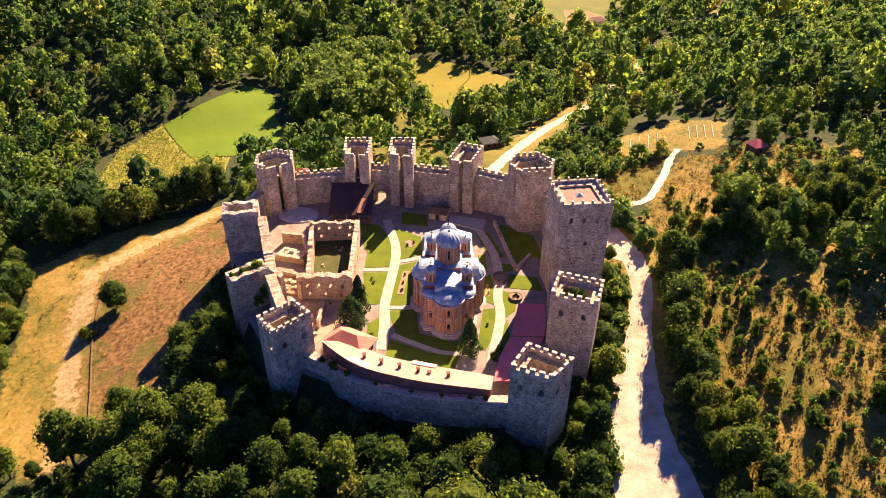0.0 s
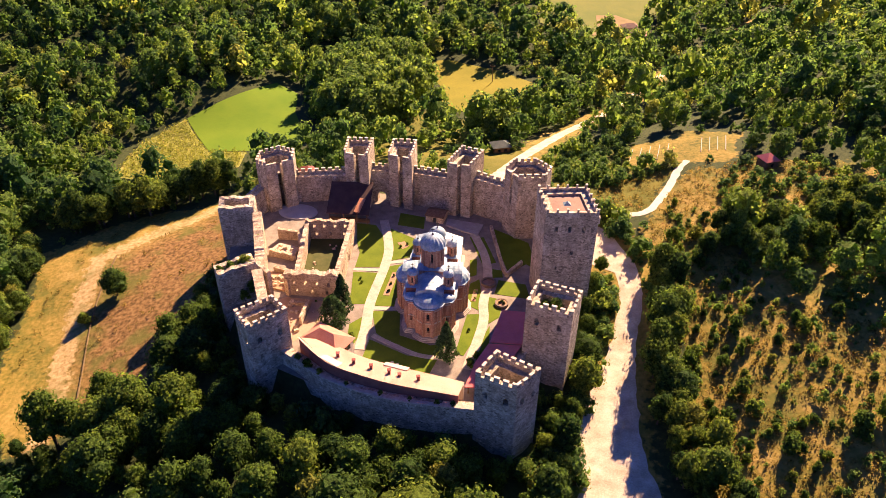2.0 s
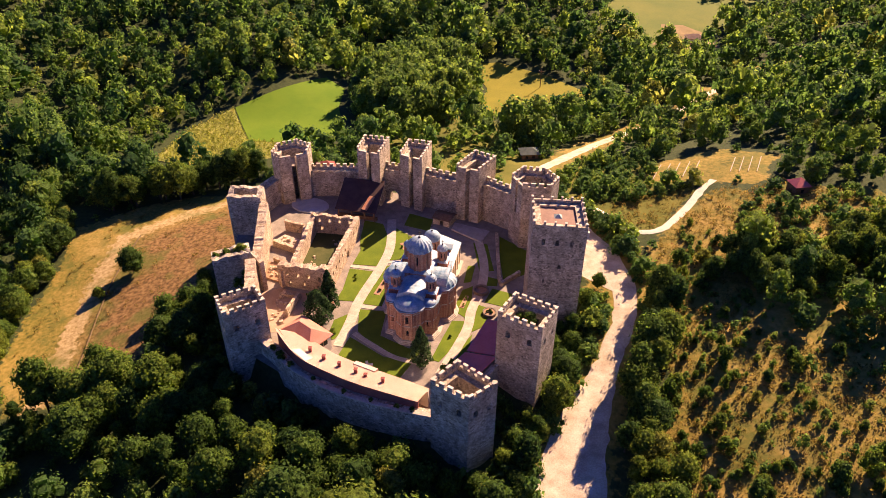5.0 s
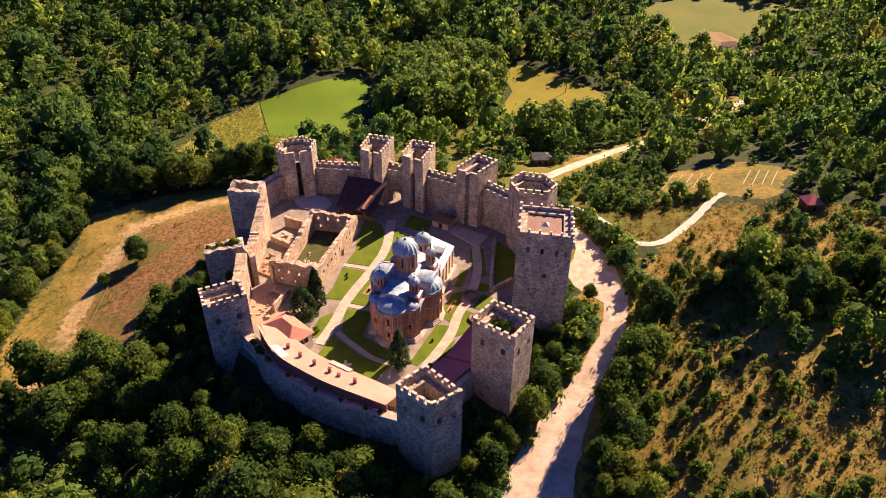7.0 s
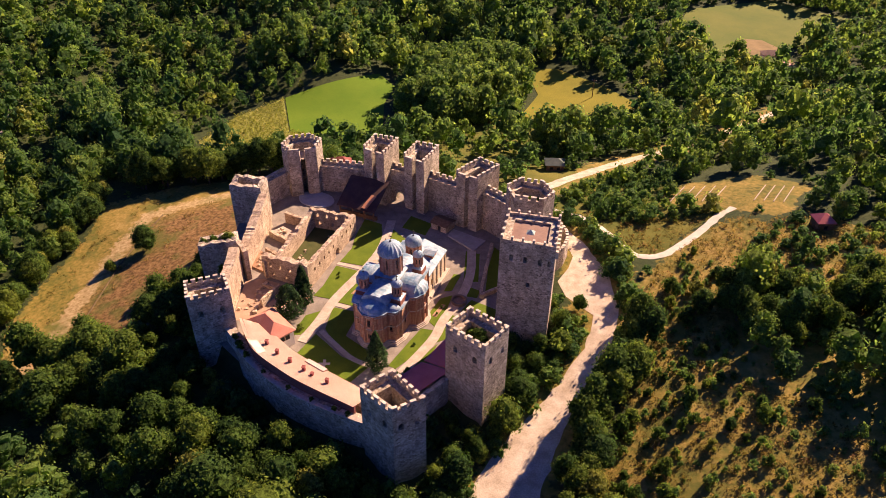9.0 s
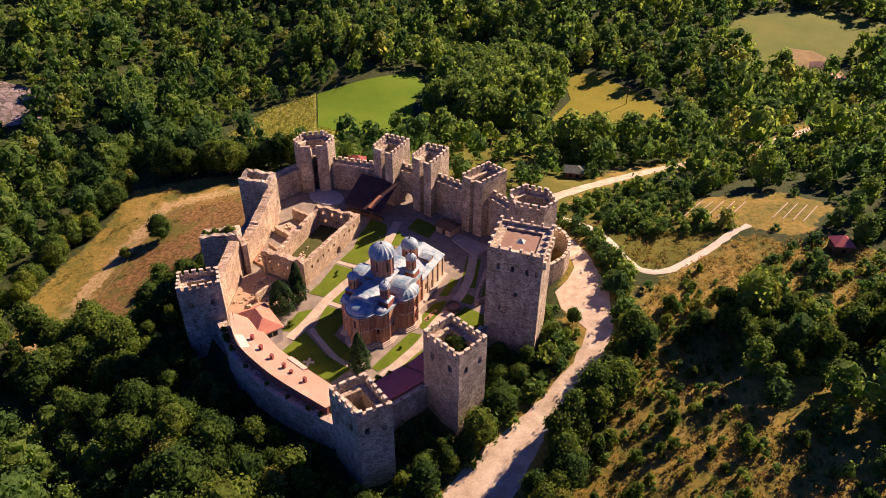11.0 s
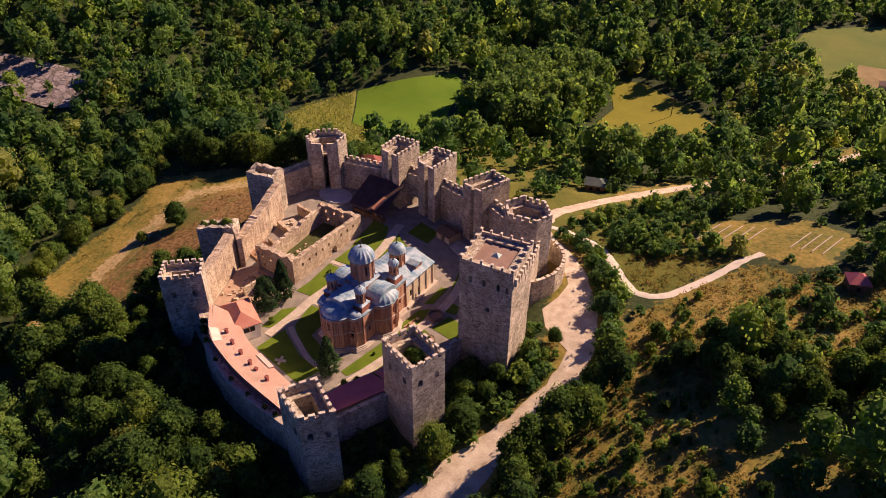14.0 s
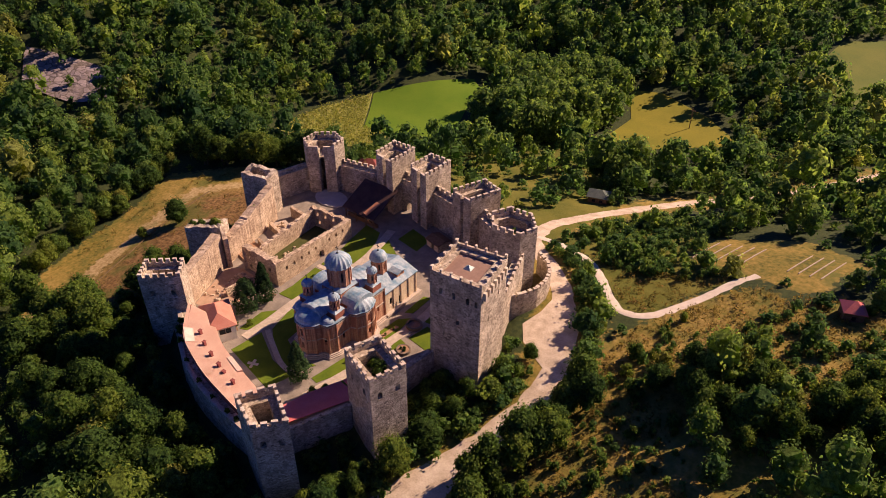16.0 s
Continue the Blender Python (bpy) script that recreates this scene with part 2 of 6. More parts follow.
MEADOW = [(-151, 160), (-128, 182), (-103, 199), (-92, 184), (-84, 160), (-84, 148), (-80, 132), (-84, 118), (-87, 106), (-91, 95), (-106, 87), (-122, 100), (-132, 118), (-139, 140)]
SCRUB = [(44, 60), (125, 60), (118, 135), (84, 142), (60, 150), (56, 178), (64, 205), (52, 214), (44, 204), (36, 190), (35, 170), (40, 150), (43, 120)]
GREEN_PATCH = [(-6, 204), (9.5, 201), (16, 197), (24.5, 190), (29.5, 186.5), (33.6, 187.6), (37.4, 193.4), (42, 206), (43.4, 212), (40, 214), (34, 208), (19, 201.6), (0, 206)]
GARDEN = [(28, 216.5), (42, 216), (46, 214), (50, 216), (63, 220), (66, 240), (50, 243), (30, 235)]
BUSH_ROWS = [(-4, 205.5), (8, 202.5), (19, 200), (36, 208), (44, 217), (29, 216), (30, 236), (26, 248), (6, 240)]
CROP = [(-158, 266), (-146, 288), (-134, 310), (-120, 302), (-114, 283), (-96, 254), (-117, 242), (-134, 240)]
CORN = [(-158.5, 265.5), (-134.6, 239.6), (-118, 241), (-114, 226), (-134, 211), (-161, 213), (-167, 242)]
EAST_SLOPE = [(54, 182), (58, 146), (84, 138), (130, 128), (122, 186), (90, 216)]
HUT_SLOPE = [(54, 190), (62, 178), (92, 172), (90, 214), (66, 219), (56, 210)]
HAY = [(-75, 357), (-60, 362), (-30, 350), (-7, 333), (-29, 313), (-38, 298), (-54, 303), (-57, 330)]
SCREE = [(-262, 152), (-240, 168), (-226, 178), (-214, 168), (-222, 152), (-240, 140)]
FAR_FIELD = [(-21, 470), (-18, 419), (2, 406), (44, 402), (40, 445), (80, 500), (20, 520)]
ROAD = [(40, 50), (35.5, 73), (30.6, 94), (28.0, 106), (27.9, 118), (28.9, 128), (30.0, 138), (31.2, 150), (29.6, 160), (26.4, 167), (22.6, 173.4), (18.2, 178.2), (13.8, 183), (9.5, 186.9), (4, 190.8), (-2.3, 194.6), (-8, 199.2), (-11, 206),
        (-11.6, 214.5), (-7.5, 228.4), (-3.4, 239.4), (4, 258), (12.5, 273), (28, 299), (49, 348), (66, 377), (110, 440)]
ROAD_WIDE = [16.5, 16.5, 16.6, 13.4, 10.8, 7.4, 5.4, 5.6, 5.6, 5.6, 5.4, 5.4, 5.2, 4.8, 4.4, 4.6, 5.0, 5.0, 4.6, 4.6, 5.0, 5.2, 5.0, 4.5, 4.0, 4.0, 4.0]
PATH = [(-9, 202.4), (-4.8, 202.8), (0.6, 202.2), (9.5, 200), (15.7, 196), (20.4, 192), (24, 188.7), (29.5, 185.3), (34.3, 186.6), (38.3, 192.8), (42.9, 205.6), (44.2, 210.0), (47.5, 217)]
TRACK = [(-98, 84), (-104, 100), (-112, 117), (-118, 132), (-125, 146), (-128, 158), (-118, 172), (-104, 190), (-88, 200), (-70, 206)]

ground_mat = Nodes("hill_ground")
_a = ground_mat.t.nodes.new("ShaderNodeAttribute")
_a.attribute_name = "cover"
_s = ground_mat.add("ShaderNodeSeparateColor", Color=_a.outputs["Color"])
_fleck = ground_mat.noise(0.9, 6)
_broad = ground_mat.noise(0.07, 5)
_floor = ground_mat.ramp(_fleck, (0.3, (0.026, 0.040, 0.013)), (0.7, (0.060, 0.074, 0.021)))
_dry = ground_mat.ramp(ground_mat.math("ADD", ground_mat.math("MULTIPLY", _fleck, 0.5), ground_mat.math("MULTIPLY", _broad, 0.5)),
                       (0.34, (0.085, 0.085, 0.014)), (0.44, (0.19, 0.15, 0.026)), (0.54, (0.29, 0.20, 0.045)), (0.68, (0.40, 0.275, 0.085)))
_green = ground_mat.ramp(_broad, (0.3, (0.075, 0.09, 0.010)), (0.7, (0.18, 0.16, 0.026)))
_rag = ground_mat.math("MULTIPLY", ground_mat.math("SUBTRACT", ground_mat.noise(0.55, 6), 0.5), 1.3)
_edge = lambda s: ground_mat.ramp(ground_mat.math("ADD", s, ground_mat.math("MULTIPLY", _rag, 1.0)), (0.42, (0, 0, 0)), (0.58, (1, 1, 1)))
_dry = ground_mat.mix(ground_mat.math("MULTIPLY", _a.outputs["Alpha"], 0.9), _dry, ground_mat.ramp(_fleck, (0.36, (0.10, 0.052, 0.018)), (0.5, (0.20, 0.105, 0.038)), (0.66, (0.30, 0.17, 0.07))))
_straw = ground_mat.ramp(_fleck, (0.35, (0.30, 0.20, 0.075)), (0.65, (0.50, 0.36, 0.17)))
_dry = ground_mat.mix(_edge(_s.outputs[2]), _dry, _straw)
_moss = ground_mat.ramp(ground_mat.noise(0.11, 6), (0.50, (0, 0, 0)), (0.64, (0.75, 0.75, 0.75)))
_dry = ground_mat.mix(_moss, _dry, (0.11, 0.12, 0.022))
_c = ground_mat.mix(_edge(_s.outputs[0]), _floor, _dry)
_c = ground_mat.mix(_edge(_s.outputs[1]), _c, _green)
ground_mat.bump(ground_mat.math("ADD", _fleck, ground_mat.noise(4.0, 3)), 0.6, 0.25)
GROUND = ground_mat.done(_c, 0.95)


def build_ground():
    nx, ny = len(GX), len(GY)
    co = np.stack((_X, _Y, GZ), -1).reshape(-1, 3)
    i, j = np.meshgrid(np.arange(nx - 1), np.arange(ny - 1), indexing="ij")
    a = (i * ny + j).ravel()
    me = bpy.data.meshes.new("ground")
    me.from_pydata(co.tolist(), [], np.stack((a, a + ny, a + ny + 1, a + 1), -1).tolist())
    x, y = _X.ravel(), _Y.ravel()
    cover = np.zeros((len(co), 4), np.float32)
    wob = np.array([noise.noise(Vector((px * 0.06, py * 0.06, 3))) for px, py in zip(x, y)]) * 4
    for poly, ch, soft in ((MEADOW, 0, 5), (SCRUB, 0, 6), (HUT_SLOPE, 0, 8), (EAST_SLOPE, 0, 10), (GARDEN, 0, 3), (GREEN_PATCH, 1, 3), (BUSH_ROWS, 1, 4)):
        inn = inside(x + wob, y - wob, poly)
        gap = line_gap(x + wob, y - wob, poly + poly[:1])
        cover[:, ch] = np.maximum(cover[:, ch], np.clip(0.5 + np.where(inn, gap, -gap) / soft, 0, 1))
    road_gap = line_gap(x, y, ROAD)
    cover[:, 0] = np.maximum(cover[:, 0], np.clip(1.5 - road_gap / 9, 0, 1) * 0.8)
    cover[:, 1] = np.maximum(cover[:, 1], 0.85 * inside(x, y, [(-60, 196), (-5, 196), (-5, 240), (-30, 285), (-60, 300), (-85, 240)]))
    cover[:, 2] = np.clip(1.15 - line_gap(x + wob * 0.4, y, TRACK) / 5.5, 0, 1) * 0.75
    east = line_gap(x, y, TRACK) * np.where(inside(x, y, TRACK + [(-60, 200), (-60, 84)]), 1, -1)
    cover[:, 3] = np.clip(0.5 + (east - 3 + wob) / 14, 0, 1) * inside(x, y, [(-140, 84), (-60, 84), (-60, 215), (-140, 215)])
    me.attributes.new("cover", "FLOAT_COLOR", "POINT").data.foreach_set("color", cover.ravel())
    me.materials.append(GROUND)
    me.shade_smooth()
    tagged(new("ground", me), "hilly ground with dry grass and dark forest floor", "ground", kind="structure")


def strip(name, pts, widths, material, label, lift=0.12, across=6, rag=0.35):
    """A road laid on the ground, with ragged edges."""
    line = smooth_line(pts, 1.6)
    w = np.interp(np.arange(len(line)), [int(np.argmin(np.hypot(line[:, 0] - p[0], line[:, 1] - p[1]))) for p in pts], widths) if len(widths) > 1 else np.full(len(line), widths[0])
    tan = np.gradient(line, axis=0)
    nor = np.stack((-tan[:, 1], tan[:, 0]), -1) / np.linalg.norm(tan, axis=1)[:, None]
    vs, fs = [], []
    for k, (p, n_, wd) in enumerate(zip(line, nor, w)):
        for c in range(across + 1):
            u = c / across - 0.5
            e = rag * noise.noise(Vector((p[0] * 0.4, p[1] * 0.4, 5.0 if u < 0 else 9.0))) if abs(u) == 0.5 else 0
            q = p + n_ * (u * wd + e * (1 if u > 0 else -1) * 2)
            vs.append((q[0], q[1], float(ground_z(q[0], q[1])) + lift - (0.1 if abs(u) == 0.5 else 0)))
        if k:
            for c in range(across):
                i = k * (across + 1) + c
                fs.append((i - across - 1, i - across, i + 1, i))
    ob = link_mesh(name, vs, fs, material, smooth=True)
    return tagged(ob, label, name.replace("_", " "), kind="structure")


def sheet(name, poly, material, label, lift=0.15, step=3.0, rows=0.0, category="field"):
    """A field on the ground, cut along its outline."""
    bm = bmesh.new()
    f = bm.faces.new([bm.verts.new((x, y, 0)) for x, y in poly])
    xs, ys = [p[0] for p in poly], [p[1] for p in poly]
    for ax, lo, hi in ((0, min(xs), max(xs)), (1, min(ys), max(ys))):
        for c in np.arange(lo + step, hi, step):
            co, no = ((c, 0, 0), (1, 0, 0)) if ax == 0 else ((0, c, 0), (0, 1, 0))
            bmesh.ops.bisect_plane(bm, geom=bm.verts[:] + bm.edges[:] + bm.faces[:], plane_co=co, plane_no=no)
    for v in bm.verts:
        v.co.z = float(ground_z(v.co.x, v.co.y)) + lift
    return tagged(part(name, bm, material, smooth=True), label, category, kind="structure")


_g = Nodes("gravel_road")
_gc = _g.ramp(_g.noise(0.35, 6), (0.3, (0.42, 0.325, 0.225)), (0.55, (0.58, 0.46, 0.335)), (0.75, (0.72, 0.59, 0.45)))
_gc = _g.mix(0.4, _gc, _g.ramp(_g.noise(3.5, 5), (0.3, (0.3, 0.3, 0.3)), (0.7, (0.8, 0.8, 0.8))), "OVERLAY")
_g.bump(_g.noise(5.0, 4), 0.4, 0.1)
GRAVEL = _g.done(_gc, 0.95)
PALE_PATH = m_plain("pale_path", (0.56, 0.46, 0.36), (0.70, 0.60, 0.48), 0.5, 0.95)
CROP_GREEN = m_plain("green_crop", (0.080, 0.160, 0.004), (0.120, 0.195, 0.008), 0.06, 0.9, fine=3.0)
CORN_LEAF = m_plain("corn", (0.22, 0.24, 0.05), (0.36, 0.34, 0.09), 0.3, 0.9, fine=1.2, relief=1.0)
HAY_GRASS = m_plain("mown_grass", (0.16, 0.155, 0.010), (0.24, 0.205, 0.016), 0.05, 0.9, fine=2.0)
FAR_GRASS = m_plain("dry_pasture", (0.080, 0.120, 0.012), (0.150, 0.160, 0.022), 0.04, 0.9, fine=2.0)

build_ground()
strip("road", ROAD, ROAD_WIDE, GRAVEL, "pale gravel road winding round the fortress hill")
strip("footpath", PATH, [2.3], PALE_PATH, "pale trodden footpath across the dry slope", 0.14, 4)
sheet("bare_ground", [(12, 410), (15, 426), (13, 446), (25, 450), (36, 442), (49, 415), (37, 408), (24, 415)], m_plain("bare_earth", (0.20, 0.145, 0.06), (0.32, 0.22, 0.10), 0.15, 0.95), "worn bare earth at the pasture's edge", 0.55, 4, category="ground")
sheet("forecourt", [(14.6, 167.0), (18.5, 162.6), (23.5, 160.4), (28.5, 158.4), (29.0, 163), (24, 172), (18, 179.6), (12.6, 185), (12.0, 183.6), (14.4, 178.6), (15.2, 173)], GRAVEL, "trodden gravel forecourt below the round outwork", 0.08, 1.5, category="forecourt")
sheet("crop_field", CROP, CROP_GREEN, "bright green crop field in the valley")
sheet("corn_field", CORN, CORN_LEAF, "pale green maize field beside the crop field", 0.12)
sheet("hay_field", HAY, HAY_GRASS, "yellow-green mown field between woods")
sheet("pasture", FAR_FIELD, FAR_GRASS, "dry yellow pasture at the far woods' edge", 0.4, 8)

# ---- the fortress ----
def slab(bm, a, b, z0, z1, thick, openings=(), crest=None, step=None, side=1.0, ends=(0.0, 0.0)):
    """A wall from plan point a to b; its outer face is the line a-b, its body lies to the left of it (side 1).
    openings: (u0, u1, v0, v1, arched) along the wall and up; crest(u): the height of a broken top. ends: how far the inner face is drawn in."""
    a, b = Vector((*a, 0)), Vector((*b, 0))
    L = (b - a).length
    d = (b - a) / L
    n = Vector((-d.y, d.x, 0)) * side
    us, vs = {0.0, L}, {z0, z1}
    for u0, u1, v0, v1, arched in openings:
        us |= {u0, u1}
        vs |= {v0, v1}
        if arched:
            vs.add(v1 - (u1 - u0) / 2)
            us.add((u0 + u1) / 2)
    if step:
        us |= set(np.arange(step, L - step / 3, step).tolist())
    us, vs = sorted(us), sorted(v for v in vs if z0 <= v <= z1)
    us = [us[0]] + [q for p, q in zip(us, us[1:]) if q - p > 1e-4]
    vs = [vs[0]] + [q for p, q in zip(vs, vs[1:]) if q - p > 1e-4]

    def filled(i, j):
        if not (0 <= i < len(us) - 1 and 0 <= j < len(vs) - 1):
            return False
        u, v = (us[i] + us[i + 1]) / 2, (vs[j] + vs[j + 1]) / 2
        return not any(o[0] < u < o[1] and o[2] < v < o[3] for o in openings)

    cache = {}

    def vert(i, j, back):
        k = (i, j, back)
        if k not in cache:
            u, v = us[i], vs[j]
            if crest and j == len(vs) - 1:
                v = crest(u)
            uu = u
            if back:
                uu = ends[0] + (L - ends[0] - ends[1]) * u / L
            p = a + d * uu + n * (thick if back else 0)
            cache[k] = bm.verts.new((p.x, p.y, v))
        return cache[k]

    for i in range(len(us) - 1):
        for j in range(len(vs) - 1):
            if not filled(i, j):
                continue
            bm.faces.new([vert(*k, False) for k in ((i, j), (i + 1, j), (i + 1, j + 1), (i, j + 1))])
            bm.faces.new([vert(*k, True) for k in ((i, j + 1), (i + 1, j + 1), (i + 1, j), (i, j))])
            for di, dj, e in ((0, -1, ((i, j), (i + 1, j))), (0, 1, ((i + 1, j + 1), (i, j + 1))), (-1, 0, ((i, j + 1), (i, j))), (1, 0, ((i + 1, j), (i + 1, j + 1)))):
                if not filled(i + di, j + dj):
                    bm.faces.new([vert(*e[0], False), vert(*e[0], True), vert(*e[1], True), vert(*e[1], False)])
    # the haunches of arched openings
    for u0, u1, v0, v1, arched in openings:
        if not arched:
            continue
        r, c, s = (u1 - u0) / 2, (u0 + u1) / 2, v1 - (u1 - u0) / 2
        for sg in (-1, 1):
            arc = [(c + sg * r * math.cos(t), s + r * math.sin(t)) for t in np.linspace(0, math.pi / 2, 5)]
            pts = arc + [(c + sg * r, v1)]
            fr = [bm.verts.new(a + d * u + n * 0.004 + Vector((0, 0, v))) for u, v in pts]
            bk = [bm.verts.new(a + d * u + n * (thick - 0.004) + Vector((0, 0, v))) for u, v in pts]
            bm.faces.new(fr), bm.faces.new(bk[::-1])
            for i in range(len(pts) - 2):
                bm.faces.new((fr[i], fr[i + 1], bk[i + 1], bk[i]))


def merlon_row(parent, a, b, z, thick, w=1.15, gap=0.75, h=1.0, side=1.0, material=None, lip=True):
    """Merlons with pale caps along the line a-b."""
    a, b = Vector((*a, 0)), Vector((*b, 0))
    L = (b - a).length
    n = max(2, round((L + gap) / (w + gap)))
    w = (L - (n - 1) * gap) / n
    ang = math.atan2(b.y - a.y, b.x - a.x)
    for i in range(n):
        hh = h * rng.uniform(0.88, 1.06)
        bm = bmesh.new()
        y0, y1 = (0.02, thick - 0.02) if side > 0 else (-thick + 0.02, -0.02)
        box(bm, 0.0 + (0.02 if i == 0 else 0), w - (0.02 if i == n - 1 else 0), y0, y1, -0.05, hh, taper=0.02)
        m = part("merlon", bm, material or STONE, parent)
        m.matrix_basis = pose(a.x + math.cos(ang) * i * (w + gap), a.y + math.sin(ang) * i * (w + gap), z, 0, 0, math.degrees(ang))
        bm = bmesh.new()
        box(bm, -0.05, w + 0.05, y0 - 0.06, y1 + 0.06, hh + 0.003, hh + 0.14, taper=0.03)
        part("cap", bm, CAP, m)


def inset(poly, t):
    """The outline moved inwards by t (counter-clockwise)."""
    out = []
    n = len(poly)
    for i in range(n):
        p0, p1, p2 = (Vector(poly[(i + k) % n]) for k in (-1, 0, 1))
        d1, d2 = (p1 - p0).normalized(), (p2 - p1).normalized()
        n1, n2 = Vector((-d1.y, d1.x)), Vector((-d2.y, d2.x))
        m = (n1 + n2) / (1 + n1.dot(n2))
        out.append(tuple(p1 + m * t))
    return out


def ring_wall(parent, outer, t, z0, z1, material, name="wall", openings=None, skip=(), batter=0.0):
    """One wall a side between an outline and its inset, mitred at the corners."""
    inner = inset(outer, t)
    n = len(outer)
    for i in range(n):
        if i in skip:
            continue
        a, b = Vector(outer[i]), Vector(outer[(i + 1) % n])
        ia, ib = Vector(inner[i]), Vector(inner[(i + 1) % n])
        d = (b - a).normalized()
        bm = bmesh.new()
        slab(bm, a, b, z0, z1, t, (openings or {}).get(i, ()), ends=((ia - a).dot(d), (b - ib).dot(d)))
        part(name, bm, material, parent)


def tower(outline, z0, top, label, thick=1.6, well=5.0, openings=None, group="fortress towers", slot=None, slot_z=0.0, parapet=1.0, merlon=1.0, w=1.15, gap=0.75, niches=True, floor_mat=None, core=None):
    """A battlemented tower over a counter-clockwise outline. slot: (side, width) of the open gorge towards the court."""
    cx, cy = (sum(p[k] for p in outline) / len(outline) for k in (0, 1))
    th = thing("fortress_tower", (cx, cy, z0), label, "tower", group)
    pl = [(x - cx, y - cy) for x, y in outline]
    H = top - z0
    walk = H - parapet - merlon
    n = len(pl)
    ops = {k: list(v) for k, v in (openings or {}).items()}
    gorge = {}
    if slot:
        i, wd = slot
        L = (Vector(pl[(i + 1) % n]) - Vector(pl[i])).length
        ops.setdefault(i, []).append(((L - wd) / 2, (L + wd) / 2, slot_z - z0, walk + 0.01, False))
        gorge[i] = ((L - wd) / 2, (L + wd) / 2)
    ring_wall(th, pl, thick, 0, walk, STONE, "wall", {k: [(o[0], o[1], o[2], min(o[3], walk + 1), o[4]) for o in v] for k, v in ops.items()})
    # parapet and merlons on the outer edge
    pt = 0.55
    for i in range(n):
        a, b = Vector(pl[i]), Vector(pl[(i + 1) % n])
        L = (b - a).length
        spans = [(0.0, L)] if i not in gorge else [(0.0, gorge[i][0]), (gorge[i][1], L)]
        for s0, s1 in spans:
            d = (b - a) / L
            p, q = a + d * s0, a + d * s1
            bm = bmesh.new()
            slab(bm, p, q, walk + 0.003, H - merlon, pt, ends=(pt * 0.98 if s0 == 0 else 0, pt * 0.98 if s1 == L else 0))
            part("parapet", bm, STONE, th)
            if i in gorge:
                bm = bmesh.new()
                slab(bm, p, q, H - merlon + 0.003, H - merlon + 0.15, pt + 0.1)
                part("coping", bm, CAP, th)
            else:
                merlon_row(th, p, q, H - merlon, pt, w, gap, merlon)
    inn = inset(pl, thick + 0.003)
    bm = bmesh.new()
    prism(bm, inn, max(0.1, walk - well - 0.4), walk - well)
    part("floor", bm, floor_mat or WALKWAY, th)
    return th


def gap_niche(L, zs, count=2, w=1.1, h=1.7):
    return [(L * (k + 0.5) / count - w / 2, L * (k + 0.5) / count + w / 2, zs, zs + h, True) for k in range(count)]


S_T = [(-0.2, 101), (8.2, 99), (12, 104.6), (2.8, 108)]
SE_T = [(7, 121.2), (16.9, 119.2), (18.4, 126.9), (8.6, 128.8)]
KEEP = [(8.4, 142.8), (20.2, 145.4), (16.8, 157), (5.2, 153.8)]
W_T = [(-54.6, 109.9), (-49.7, 105.6), (-43.6, 113), (-48.7, 116.8)]
WB_T = [(-67.1, 125.9), (-60.1, 132.3), (-63.5, 136.5), (-70.5, 130)]
WT_T = [(-79.3, 150.8), (-70.2, 153.6), (-72, 158.7), (-80.9, 155.6)]
NW_T = [(-77.4, 172.0), (-73.9, 170.6), (-67.6, 176.2), (-69.0, 181.0), (-74.5, 182.0), (-78.6, 177.5)]
NA_T = [(-53.4, 180.6), (-46.0, 180.2), (-47.2, 190.4), (-55.0, 189.2)]
NB_T = [(-40.5, 182.4), (-33.2, 181.4), (-34.2, 192.2), (-41.4, 191.2)]
NC_T = [(-22.6, 181.2), (-15.6, 180.8), (-13.4, 190), (-20.3, 191.4)]
NE_T = [(-5.4, 177.2), (-1.2, 172.8), (6.2, 174.6), (7.2, 179.6), (2.4, 183.6), (-3.6, 182.4)]


def side_len(poly, i):
    return (Vector(poly[(i + 1) % len(poly)]) - Vector(poly[i])).length


def niches(poly, sides, z_local, count=2, w=1.1, h=1.7):
    return {i: gap_niche(side_len(poly, i), z_local, count, w, h) for i in sides}


tower(S_T, -9, 16.6, "square grey rubble tower with pale merlons and an open well", 1.9, 6, niches(S_T, (0, 1), 19.4))
tower(SE_T, -7, 19.6, "square grey rubble tower with a shrub growing inside its battlements", 1.9, 5, niches(SE_T, (0, 1), 20.6))
tower(W_T, -12, 14.8, "square grey rubble tower with pale merlons above the wooded slope", 1.9, 3.5, niches(W_T, (0, 1), 20.6, 2), w=0.9, gap=0.7)
tower(NA_T, 0, 18.3, "tall pale stone tower with a dark slit towards the court", 1.7, 12, slot=(0, 1.5))
tower(NB_T, 0, 18.3, "tall pale stone tower with a dark slit towards the court", 1.7, 12, slot=(0, 1.5))
tower(NC_T, -2, 18.3, "pale stone tower with a deep slit towards the court", 1.7, 10, slot=(0, 1.3))
tower(NW_T, -8, 16.8, "many-sided pale stone tower with a tall slit", 1.7, 3, slot=(1, 1.7), w=1.0)
tower(NE_T, -1, 20.6, "many-sided pale stone tower with shrubs on its top", 1.7, 2.2, slot=(0, 1.0), slot_z=10)


